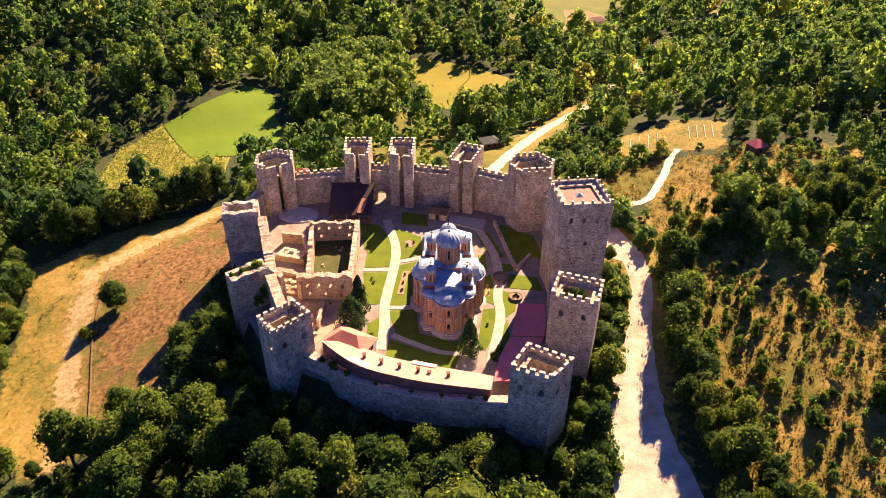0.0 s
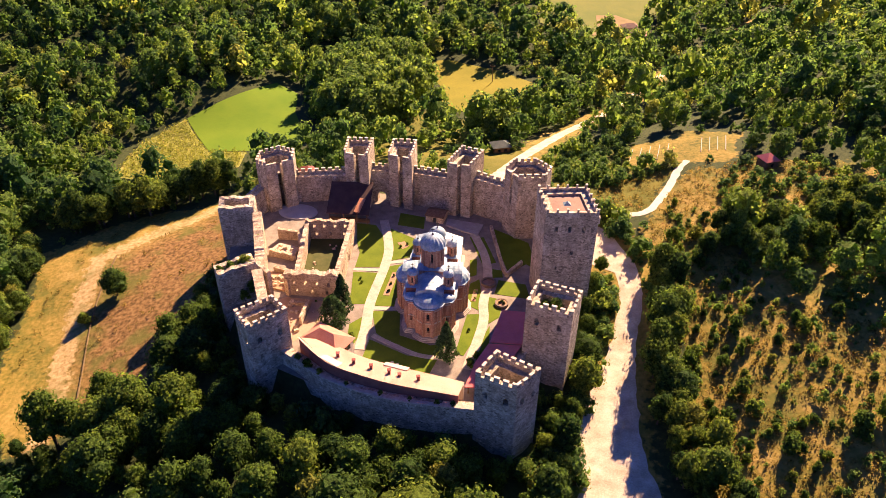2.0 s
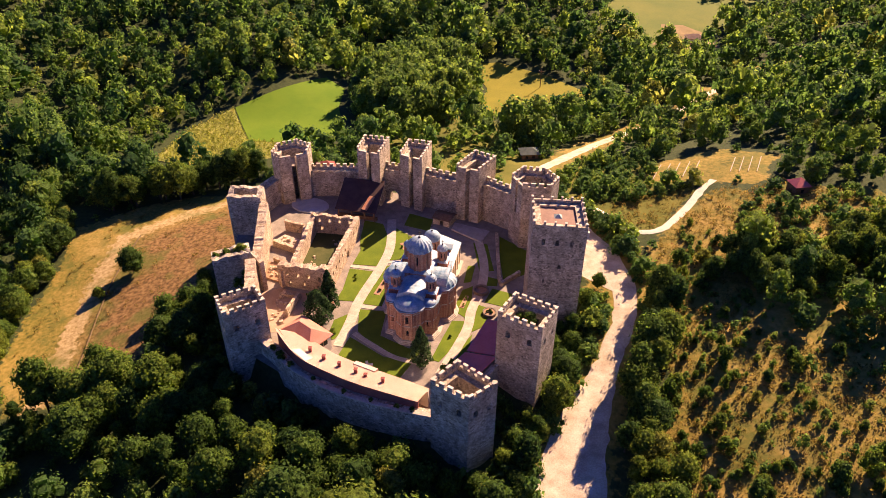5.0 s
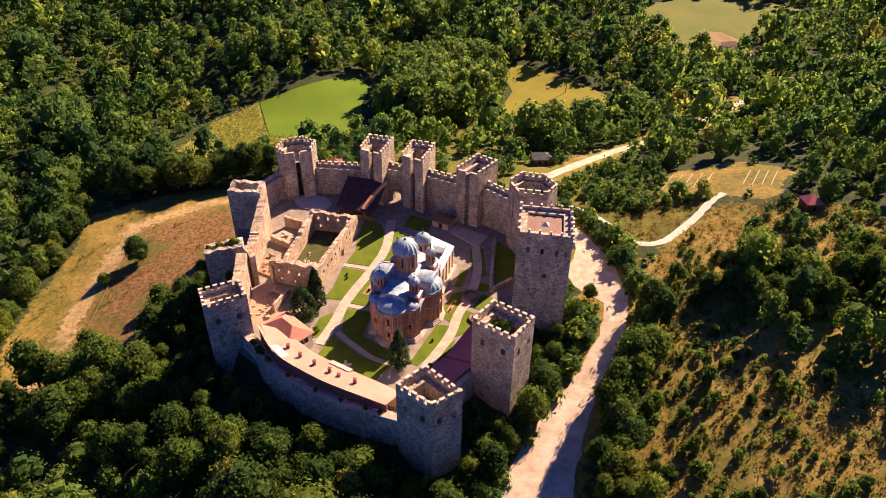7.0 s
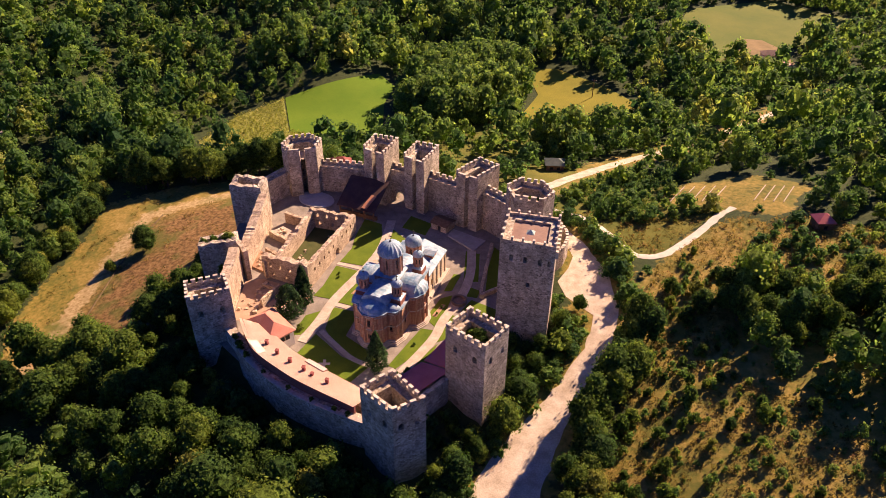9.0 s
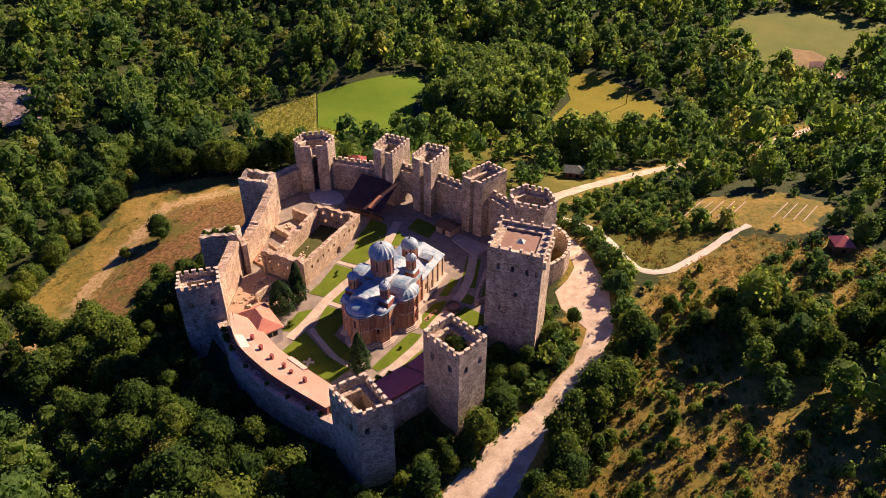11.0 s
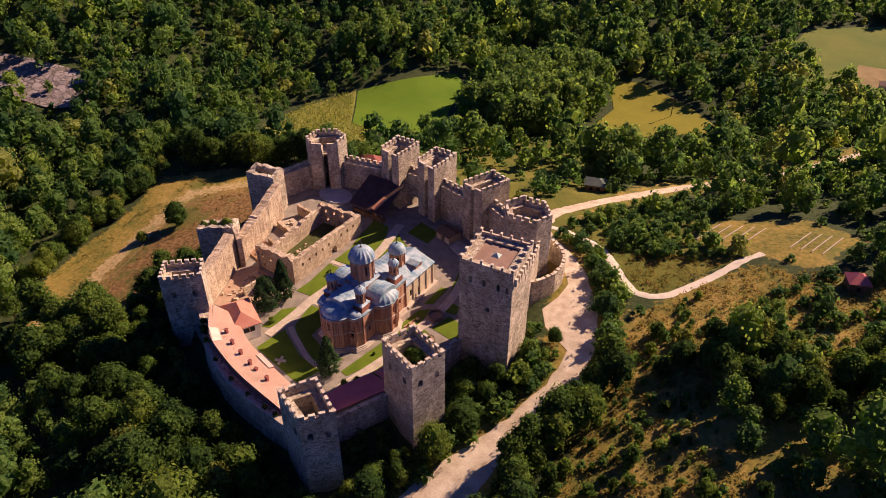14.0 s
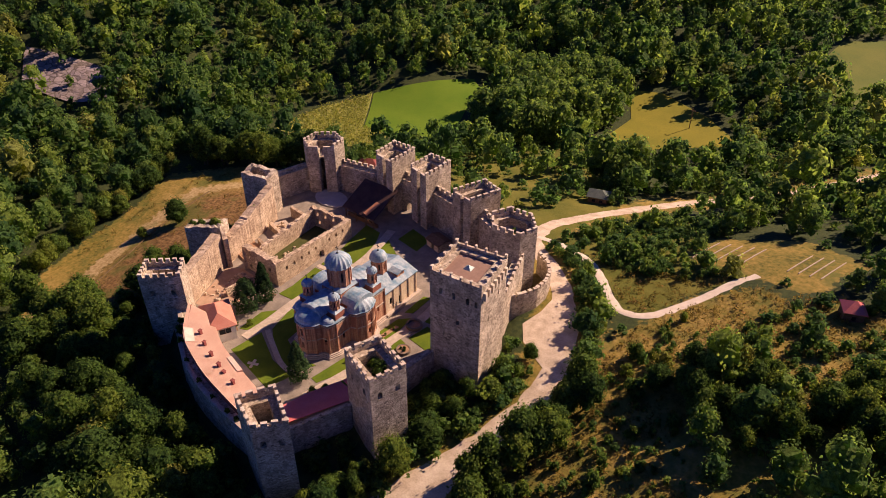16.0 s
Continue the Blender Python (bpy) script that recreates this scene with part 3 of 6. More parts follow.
KEEP_SLITS = {0: [(2.2, 3.0, 25.8, 27.4, True), (5.3, 6.1, 25.8, 27.4, True), (8.6, 9.4, 25.8, 27.4, True), (10.6, 11.3, 25.8, 27.4, True), (6.4, 7.2, 19.4, 20.6, True), (3.2, 3.6, 15.0, 16.2, False)], 1: [(3.53, 3.97, 20.0, 21.6, False), (8.13, 8.57, 24.0, 25.4, False)]}


def keep():
    th = tower(KEEP, -3, 28.8, "great square keep of grey rubble with a flat brown roof", 2.0, 0.5, KEEP_SLITS, "keep", parapet=0.7, merlon=0.7, w=0.6, gap=1.9, floor_mat=ROOF_BROWN)
    # corbels that carry the battlements of the east side
    a, b = Vector(KEEP[1]), Vector(KEEP[2])
    d = (b - a).normalized()
    c = Vector((sum(p[0] for p in KEEP) / 4, sum(p[1] for p in KEEP) / 4))
    for k in range(7):
        p = a + d * (1.2 + 1.6 * k) - c
        bm = bmesh.new()
        box(bm, -0.35, 0.35, -0.62, 0.1, 27.6, 29.4, taper=0.0)
        q = part("corbel", bm, CAP, th)
        q.matrix_basis = pose(p.x, p.y, 0, 0, 0, math.degrees(math.atan2(d.y, d.x)))
    return th


def curtain(a, b, z0, z1, thick=2.2, walk_drop=1.6, merlons=True, label="crenellated rubble curtain wall", openings=(), mat=None, crest=None, step=None):
    """A curtain wall from a to b with its outer face to the right of that line; the walk lies behind the parapet."""
    mx, my = (a[0] + b[0]) / 2, (a[1] + b[1]) / 2
    th = thing("curtain_wall", (mx, my, z0), label, "wall", "curtain walls")
    p, q = (a[0] - mx, a[1] - my), (b[0] - mx, b[1] - my)
    H = z1 - z0
    bm = bmesh.new()
    if crest:
        slab(bm, p, q, 0, H, thick, [(o[0], o[1], o[2] - z0, o[3] - z0, o[4]) for o in openings], crest=lambda u: crest(u) - z0, step=step or 0.8)
        part("wall", bm, mat or RUIN, th)
        return th
    slab(bm, p, q, 0, H - walk_drop, thick, [(o[0], o[1], o[2] - z0, o[3] - z0, o[4]) for o in openings])
    part("wall", bm, mat or STONE, th)
    bm = bmesh.new()
    slab(bm, p, q, H - walk_drop + 0.003, H - 0.8, 0.6)
    part("parapet", bm, mat or STONE, th)
    if merlons:
        merlon_row(th, p, q, H - 0.8, 0.6, 1.2, 0.9, 0.8)
    return th


ROOF_BROWN = m_plain("brown_roof_felt", (0.22, 0.135, 0.10), (0.30, 0.19, 0.14), 0.5)
keep()
curtain((-47.4, 186.5), (-54.4, 185.4), -3, 9, 2.2)
curtain((-34, 187.5), (-47, 186.5), -3, 12.0, 2.2, openings=((8.5, 11.1, -2.9, 3.3, True),))
curtain((-15.4, 185.4), (-34, 186.6), -3, 12.6, 2.2)
curtain((-3.2, 181.8), (-14.6, 185.6), -3, 13.6, 2.2)
curtain((-55, 185.2), (-69.4, 180), -4, 10.4, 2.2)
curtain((15.6, 156.6), (6.4, 176.4), -3, 14.4, 2.4)
curtain((-77.6, 171.8), (-79.4, 157.5), -9, 9.6, 2.2, merlons=False)
curtain((9.4, 128.9), (9.4, 142.9), -4, 7.2, 2.0, merlons=False)
curtain((4.4, 107.7), (8.0, 120.8), -6, 6.0, 1.6, merlons=False)

# ---- the church ----
def m_ashlar(name, pale, mid, dark, runs=0.75):
    """Dressed stone in courses, stained in long runs from the eaves down."""
    n = Nodes(name)
    v = n.add("ShaderNodeVectorMath")
    v.operation = "MULTIPLY"
    n.put(v.inputs[0], n.pos)
    v.inputs[1].default_value = (1.0, 1.0, 2.2)
    cell = n.add("ShaderNodeTexVoronoi", Vector=v.outputs[0], Scale=1.6)
    c = n.ramp(cell.outputs["Color"], (0.1, mid), (0.9, pale))
    w = n.add("ShaderNodeVectorMath")
    w.operation = "MULTIPLY"
    n.put(w.inputs[0], n.pos)
    w.inputs[1].default_value = (1.5, 1.5, 0.12)
    c = n.mix(n.math("MULTIPLY", n.ramp(n.noise(1.0, 5, w.outputs[0], 0.65), (0.40, (0, 0, 0)), (0.62, (1, 1, 1))), runs), c, dark)
    course = n.add("ShaderNodeTexWave", Vector=n.pos, Scale=0.6, Distortion=0.8, Detail=2.0)
    course.bands_direction = "Z"
    c = n.mix(n.math("MULTIPLY", course.outputs["Fac"], 0.18), c, dark)
    f = n.noise(4.0, 4)
    c = n.mix(0.45, c, n.ramp(f, (0.3, (0.28, 0.28, 0.28)), (0.7, (0.82, 0.82, 0.82))), "OVERLAY")
    n.bump(f, 0.4, 0.08)
    return n.done(c, 0.9)


# same church stone twice: sunlit tone for the porch, shaded red for the body
SUNLIT_ASHLAR = m_ashlar("sunlit_ashlar", (0.76, 0.62, 0.44), (0.64, 0.50, 0.34), (0.40, 0.26, 0.16), 0.35)
SHADED_SANDSTONE = m_ashlar("shaded_red_sandstone", (0.60, 0.37, 0.23), (0.44, 0.23, 0.145), (0.24, 0.085, 0.055))
_l = Nodes("weathered_lead")
_lc = _l.ramp(_l.noise(0.6, 6), (0.32, (0.12, 0.225, 0.30)), (0.68, (0.42, 0.475, 0.49)))
_lc = _l.mix(0.35, _lc, _l.ramp(_l.noise(3.0, 5), (0.35, (0.3, 0.3, 0.3)), (0.7, (0.8, 0.8, 0.8))), "OVERLAY")
_l.bump(_l.noise(2.0, 4), 0.25, 0.06)
LEAD = _l.done(_lc, 0.55)
_l.b.inputs["Specular IOR Level"].default_value = 0.5
BRICK_RED = m_plain("red_brick", (0.26, 0.09, 0.06), (0.36, 0.14, 0.09), 1.5)
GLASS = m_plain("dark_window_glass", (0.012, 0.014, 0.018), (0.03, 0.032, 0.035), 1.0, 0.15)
IRON = m_plain("dark_iron", (0.05, 0.05, 0.05), (0.09, 0.085, 0.08), 2.0, 0.5, 0.6)
PLINTH = m_plain("pale_plinth_stone", (0.42, 0.34, 0.27), (0.55, 0.46, 0.37), 0.9)


def lathe(bm, prof, n, cx=0.0, cy=0.0, a0=0.0, a1=2 * math.pi, rib=0.0):
    """Turns a profile of (radius, z); rib: how far every second rib swells."""
    full = abs(a1 - a0 - 2 * math.pi) < 1e-6
    rings = []
    m = n if full else n + 1
    for r, z in prof:
        ring = []
        for i in range(m):
            a = a0 + (a1 - a0) * i / n
            rr = r * (1 + (rib if i % 2 else -rib))
            ring.append(bm.verts.new((cx + rr * math.cos(a), cy + rr * math.sin(a), z)))
        rings.append(ring)
    for lo, hi in zip(rings, rings[1:]):
        for i in range(m if full else m - 1):
            j = (i + 1) % m
            bm.faces.new((lo[i], lo[j], hi[j], hi[i]))
    return rings


def cupola(parent, name, x, y, z0, z1, z2, r, sides, windows=True, rib=0.035):
    """A drum from z0 to z1 with windows and half-columns, a ribbed lead dome up to z2 and a cross."""
    drum_r = r * 0.9
    pl = ngon(drum_r, sides, x, y, math.pi / sides)
    drum = new(name)
    drum.parent = parent
    L = side_len(pl, 0)
    h = z1 - z0
    ops = {i: [(L * 0.32, L * 0.68, z0 + h * 0.28, z0 + h * 0.82, True)] for i in range(0, sides, 1 if sides <= 8 else 2)} if windows else None
    ring_wall(drum, pl, min(0.5, r * 0.22), z0, z1, SHADED_SANDSTONE, "drum_wall", ops)
    # solid near-black core behind the drum windows, coloured like an unlit hollow
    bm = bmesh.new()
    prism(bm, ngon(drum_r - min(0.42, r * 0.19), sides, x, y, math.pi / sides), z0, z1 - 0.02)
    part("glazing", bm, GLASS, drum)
    for i, (px, py) in enumerate(pl):
        bm = bmesh.new()
        prism(bm, ngon(0.05 * r + 0.05, 6, px, py), z0, z1 - 0.05)
        part("half_column", bm, SHADED_SANDSTONE, drum)
    bm = bmesh.new()
    prism(bm, ngon(drum_r * 1.12, sides, x, y, math.pi / sides), z1 + 0.003, z1 + 0.22, ngon(drum_r * 1.18, sides, x, y, math.pi / sides))
    part("cornice", bm, SHADED_SANDSTONE, drum)
    hh = z2 - z1 - 0.22
    bm = bmesh.new()
    prof = [(r * 1.06, z1 + 0.2), (r * 1.08, z1 + 0.32)] + [(r * 1.04 * math.cos(t), z1 + 0.3 + hh * math.sin(t)) for t in np.linspace(0.08, math.pi / 2 - 0.06, 9)]
    rings = lathe(bm, prof, 32, x, y, rib=rib)
    bm.faces.new(rings[-1])
    part("dome", bm, LEAD, drum, "ribbed grey lead dome")
    bm = bmesh.new()
    s = 0.4 + r * 0.16
    lathe(bm, [(0.02, z2 - 0.1), (s * 0.3, z2 + 0.05), (s * 0.34, z2 + 0.2), (s * 0.1, z2 + 0.4), (0.03, z2 + 0.45)], 10, x, y)
    box(bm, x - 0.05, x + 0.05, y - 0.05, y + 0.05, z2 + 0.4, z2 + 0.4 + s * 1.9)
    box(bm, x - s * 0.5, x + s * 0.5, y - 0.04, y + 0.04, z2 + 0.4 + s * 1.1, z2 + 0.4 + s * 1.3)
    part("cross", bm, IRON, drum)
    return drum


def gable_roof(parent, x0, x1, y0, y1, z0, z1, along="y", over=0.3, seams=True, mat=None, name="roof"):
    """A low pitched roof, 0.18 thick, with its ridge along x or y."""
    bm = bmesh.new()
    if along == "y":
        xm = (x0 + x1) / 2
        out = [(x0 - over, z0), (xm, z1), (x1 + over, z0), (x1 + over, z0 - 0.18), (xm, z1 - 0.2), (x0 - over, z0 - 0.18)]
        a = [bm.verts.new((x, y0 - over, z)) for x, z in out]
        b = [bm.verts.new((x, y1 + over, z)) for x, z in out]
    else:
        ym = (y0 + y1) / 2
        out = [(y0 - over, z0), (ym, z1), (y1 + over, z0), (y1 + over, z0 - 0.18), (ym, z1 - 0.2), (y0 - over, z0 - 0.18)]
        a = [bm.verts.new((x0 - over, y, z)) for y, z in out]
        b = [bm.verts.new((x1 + over, y, z)) for y, z in out]
    bm.faces.new(a[::-1]), bm.faces.new(b)
    for i in range(6):
        bm.faces.new((a[i], a[(i + 1) % 6], b[(i + 1) % 6], b[i]))
    return part(name, bm, mat or LEAD, parent)


def vault_roof(parent, x0, x1, y0, y1, z0, rise, along):
    """A round-backed lead roof over a vault, with standing seams."""
    bm = bmesh.new()
    n = 12
    lo, hi = (y0, y1) if along == "y" else (x0, x1)
    c, r = ((x0 + x1) / 2, (x1 - x0) / 2) if along == "y" else ((y0 + y1) / 2, (y1 - y0) / 2)
    m = max(2, int((hi - lo) / 0.6))
    grid = []
    for k in range(m + 1):
        t = lo + (hi - lo) * k / m
        row = []
        for i in range(n + 1):
            a = math.pi * i / n
            q, z = c + r * math.cos(a), z0 + rise * math.sin(a) + (0.05 if k % 2 else 0.0)
            row.append(bm.verts.new((q, t, z) if along == "y" else (t, q, z)))
        grid.append(row)
    for p, q in zip(grid, grid[1:]):
        for i in range(n):
            bm.faces.new((p[i], p[i + 1], q[i + 1], q[i]))
    bm.faces.new(grid[0]), bm.faces.new(grid[-1])
    return part("vault_roof", bm, LEAD, parent)


def church():
    th = thing("church", (-17.1, 138.6, 0), "reddish sandstone monastery church with ribbed lead domes", "church", rz=7.8)
    # the walls: sanctuary with three apses, side apses, nave and west porch
    plan = [(5.9, 8.2), (-5.9, 8.2), (-5.9, 3.6), (-7.5, 3.0), (-8.5, 1.1), (-8.5, -1.1), (-7.5, -3.0), (-5.9, -3.6), (-5.9, -8.0),
            (-5.2, -9.9), (-3.4, -10.2), (-2.9, -11.6), (-1.2, -13.0), (1.2, -13.0), (2.9, -11.6), (3.4, -10.2), (5.2, -9.9), (5.9, -8.0), (5.9, -3.6), (7.5, -3.0), (8.5, -1.1), (8.5, 1.1), (7.5, 3.0), (5.9, 3.6)]
    win = lambda i, v0=3.4, h=2.0, w=0.7: [(side_len(plan, i) / 2 - w / 2, side_len(plan, i) / 2 + w / 2, v0, v0 + h, True)]
    two = lambda i: win(i, 2.2, 1.6) + [(side_len(plan, i) / 2 - 0.35, side_len(plan, i) / 2 + 0.35, 5.8, 7.8, True)]
    ops = {12: two(12), 9: win(9), 15: win(15), 4: two(4), 20: two(20), 23: win(23), 17: win(17), 1: win(1), 7: win(7)}
    ring_wall(th, plan, 0.9, 0.9, 9.4, SHADED_SANDSTONE, "wall", ops)
    # dark solid core blocks the view through; its black stands for the unlit nave
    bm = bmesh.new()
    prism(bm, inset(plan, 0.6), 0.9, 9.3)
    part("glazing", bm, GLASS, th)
    for i, (a, b) in enumerate(((1.0, 0.0), (0.75, 0.25), (0.5, 0.55))):
        bm = bmesh.new()
        prism(bm, inset(plan, -a), 0.02 + 0.3 * i, 0.02 + 0.3 * (i + 1))
        part("plinth", bm, PLINTH, th)
    for x, y in plan:
        bm = bmesh.new()
        prism(bm, ngon(0.24, 6, x, y), 0.9, 9.0)
        part("half_column", bm, SHADED_SANDSTONE, th)
    for i in (4, 12, 20, 11, 13, 3, 5, 19, 21, 8, 16):                      # mid-face colonnettes
        p = (Vector(plan[i]) + Vector(plan[(i + 1) % 24])) / 2
        if i in (4, 12, 20):
            d = (Vector(plan[(i + 1) % 24]) - Vector(plan[i])) * 0.36
            for q in (p - d, p + d):
                bm = bmesh.new()
                prism(bm, ngon(0.19, 6, *q), 0.9, 8.6)
                part("colonnette", bm, SHADED_SANDSTONE, th)
        else:
            bm = bmesh.new()
            prism(bm, ngon(0.19, 6, *p), 0.9, 8.6)
            part("colonnette", bm, SHADED_SANDSTONE, th)
    bm = bmesh.new()
    prism(bm, inset(plan, -0.12), 9.0, 9.32, inset(plan, -0.3))
    part("cornice", bm, SHADED_SANDSTONE, th)
    for z in (4.9, 8.45):                                                # string courses
        for i in range(24):
            a, b = Vector(plan[i]), Vector(plan[(i + 1) % 24])
            if i == 0:
                continue
            d = (b - a).normalized()
            nrm = Vector((d.y, -d.x))
            bm = bmesh.new()
            prism(bm, [tuple(a - nrm * 0.1), tuple(b - nrm * 0.1), tuple(b + nrm * 0.13), tuple(a + nrm * 0.13)], z, z + 0.22)
            bmesh.ops.recalc_face_normals(bm, faces=bm.faces[:])
            part("string_course", bm, PLINTH, th)
    # lead roofs: a hipped sheet over the whole body, then vaults and half domes
    bm = bmesh.new()
    prism(bm, inset(plan, -0.45), 9.33, 9.5)
    part("eaves_roof", bm, LEAD, th)
    for sx in (-1, 1):
        bm = bmesh.new()
        a0 = -math.pi / 2 if sx > 0 else math.pi / 2
        lathe(bm, [(3.9, 9.45)] + [(3.8 * math.cos(t), 9.5 + 2.3 * math.sin(t)) for t in np.linspace(0.05, 1.5, 8)], 18, sx * 5.1, 0, a0, a0 + math.pi, 0.02)
        part("half_dome", bm, LEAD, th, "ribbed lead half dome over the side apse")
    bm = bmesh.new()
    lathe(bm, [(3.7, 9.45)] + [(3.6 * math.cos(t), 9.5 + 1.9 * math.sin(t)) for t in np.linspace(0.05, 1.5, 8)], 18, 0, -9.6, math.pi, 2 * math.pi, 0.01)
    part("half_dome", bm, LEAD, th, "smooth lead half dome over the main apse")
    for sx in (-1, 1):
        bm = bmesh.new()
        lathe(bm, [(2.0, 9.45)] + [(1.9 * math.cos(t), 9.5 + 1.0 * math.sin(t)) for t in np.linspace(0.05, 1.5, 6)], 12, sx * 4.2, -8.3, math.pi, 2 * math.pi)
        part("half_dome", bm, LEAD, th)
    bm = bmesh.new()
    box(bm, -3.1, 3.1, -9.5, 8.2, 9.45, 10.6)
    box(bm, -7.0, -3.1, -3.1, 3.1, 9.45, 10.6), box(bm, 3.1, 7.0, -3.1, 3.1, 9.45, 10.6)
    part("vault_wall", bm, BRICK_RED, th)
    vault_roof(th, -3.3, 3.3, -9.7, -2.4, 10.6, 1.9, "y")
    vault_roof(th, -3.3, 3.3, 2.4, 8.4, 10.6, 1.9, "y")
    vault_roof(th, -7.2, -2.4, -3.3, 3.3, 10.6, 1.9, "x")
    vault_roof(th, 2.4, 7.2, -3.3, 3.3, 10.6, 1.9, "x")
    bm = bmesh.new()
    box(bm, -3.0, 3.0, -3.0, 3.0, 10.6, 13.0)
    part("dome_base", bm, SHADED_SANDSTONE, th)
    bm = bmesh.new()
    prism(bm, [(-3.25, -3.25), (3.25, -3.25), (3.25, 3.25), (-3.25, 3.25)], 13.0, 13.5, ngon(2.6, 4, 0, 0, math.pi * 1.25))
    part("dome_skirt", bm, LEAD, th)
    cupola(th, "main_cupola", 0, 0, 13.3, 18.2, 21.2, 2.9, 12)
    for x, y in ((-4.2, -6.2), (4.2, -6.2), (-4.2, 6.2), (4.2, 6.2)):
        bm = bmesh.new()
        box(bm, x - 1.45, x + 1.45, y - 1.45, y + 1.45, 9.45, 11.2)
        part("corner_base", bm, BRICK_RED, th)
        bm = bmesh.new()
        prism(bm, [(x - 1.6, y - 1.6), (x + 1.6, y - 1.6), (x + 1.6, y + 1.6), (x - 1.6, y + 1.6)], 11.2, 11.7, ngon(1.0, 4, x, y, math.pi * 1.25))
        part("corner_roof", bm, LEAD, th)
        cupola(th, "corner_cupola", x, y, 11.5, 14.2, 15.6, 1.25, 8)
    # west porch, lower
    porch = [(-5.9, 8.25), (5.9, 8.25), (5.9, 20.2), (-5.9, 20.2)]
    L = side_len(porch, 1)
    po = {1: [(1.8, 2.7, 2.6, 4.6, True), (5.2, 6.6, 0.9, 3.6, True), (8.6, 9.5, 2.6, 4.6, True)], 3: [(1.8, 2.7, 2.6, 4.6, True), (5.2, 6.6, 0.9, 3.6, True), (8.6, 9.5, 2.6, 4.6, True)], 2: [(5.0, 6.8, 0.9, 4.0, True)]}
    ring_wall(th, porch, 0.8, 0.9, 7.0, SUNLIT_ASHLAR, "porch_wall", po)
    # block filling the porch, blackened to pass for shade behind doors and windows
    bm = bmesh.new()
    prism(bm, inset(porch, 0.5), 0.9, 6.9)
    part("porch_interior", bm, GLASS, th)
    bm = bmesh.new()
    prism(bm, [(-6.9, 8.2), (6.9, 8.2), (6.9, 21.2), (-6.9, 21.2)], 0.02, 0.88)
    part("porch_plinth", bm, PLINTH, th)
    for sx in (-1, 1):
        for y in (8.6, 11.6, 14.4, 17.2, 20.0):
            bm = bmesh.new()
            box(bm, sx * 5.9 - 0.22, sx * 5.9 + 0.22, y - 0.22, y + 0.22, 0.9, 6.9)
            part("pilaster", bm, SUNLIT_ASHLAR, th)
    gable_roof(th, -6.0, 6.0, 8.5, 20.2, 7.15, 9.2)
    bm = bmesh.new()
    box(bm, 2.2, 4.6, 14.6, 17.2, 7.6, 8.9)
    part("dormer", bm, SHADED_SANDSTONE, th)
    gable_roof(th, 2.2, 4.8, 14.5, 17.3, 8.9, 9.4, "x", 0.25, name="dormer_roof")
    cupola(th, "west_cupola", 0, 13.2, 8.6, 12.3, 14.6, 2.1, 8, rib=0.01)
    return th


church()

# ---- the court ----
LAWN = m_plain("lawn", (0.078, 0.122, 0.007), (0.125, 0.168, 0.010), 0.25, 0.95, fine=6.0, relief=0.5)
PAVING = m_plain("court_paving", (0.19, 0.16, 0.125), (0.31, 0.26, 0.21), 0.4, 0.95, fine=3.0)
SOIL = m_plain("bed_soil", (0.28, 0.16, 0.09), (0.40, 0.24, 0.14), 1.0)
ROOF_PINK = m_plain("terracotta_shingle", (0.72, 0.46, 0.34), (0.80, 0.56, 0.43), 0.25, 0.5, fine=5.0, relief=0.4)
ROOF_TILE = m_plain("red_clay_tile", (0.48, 0.17, 0.11), (0.58, 0.25, 0.17), 0.4, 0.7, fine=5.0)
ROOF_RED = m_plain("red_sheet_roof", (0.58, 0.13, 0.12), (0.68, 0.18, 0.16), 0.4, 0.5, fine=5.0)
ROOF_DARK = m_plain("dark_brown_shingle", (0.055, 0.030, 0.028), (0.09, 0.05, 0.042), 0.5, 0.8, fine=5.0)
PLASTER = m_plain("white_plaster", (0.66, 0.60, 0.52), (0.78, 0.72, 0.64), 0.7)
WOOD = m_plain("brown_wood", (0.14, 0.075, 0.04), (0.24, 0.14, 0.08), 2.0)
RED_PLASTER = m_plain("dark_red_plaster", (0.22, 0.075, 0.06), (0.32, 0.12, 0.09), 0.6)
CHIMNEY = m_plain("chimney_brick", (0.22, 0.06, 0.05), (0.32, 0.10, 0.08), 2.0)


def flat(name, poly, z, mat, label, category="lawn", depth=0.08, kind="structure"):
    cx, cy = (sum(p[k] for p in poly) / len(poly) for k in (0, 1))
    bm = bmesh.new()
    prism(bm, [(x - cx, y - cy) for x, y in poly], -depth, 0)
    ob = tagged(part(name, bm, mat), label, category, kind=kind)
    ob.matrix_basis = pose(cx, cy, z)
    return ob


flat("courtyard", inset(FORT, 0.9), 0.02, PAVING, "worn grey gravel and stone paving of the court", "paving", 0.1)
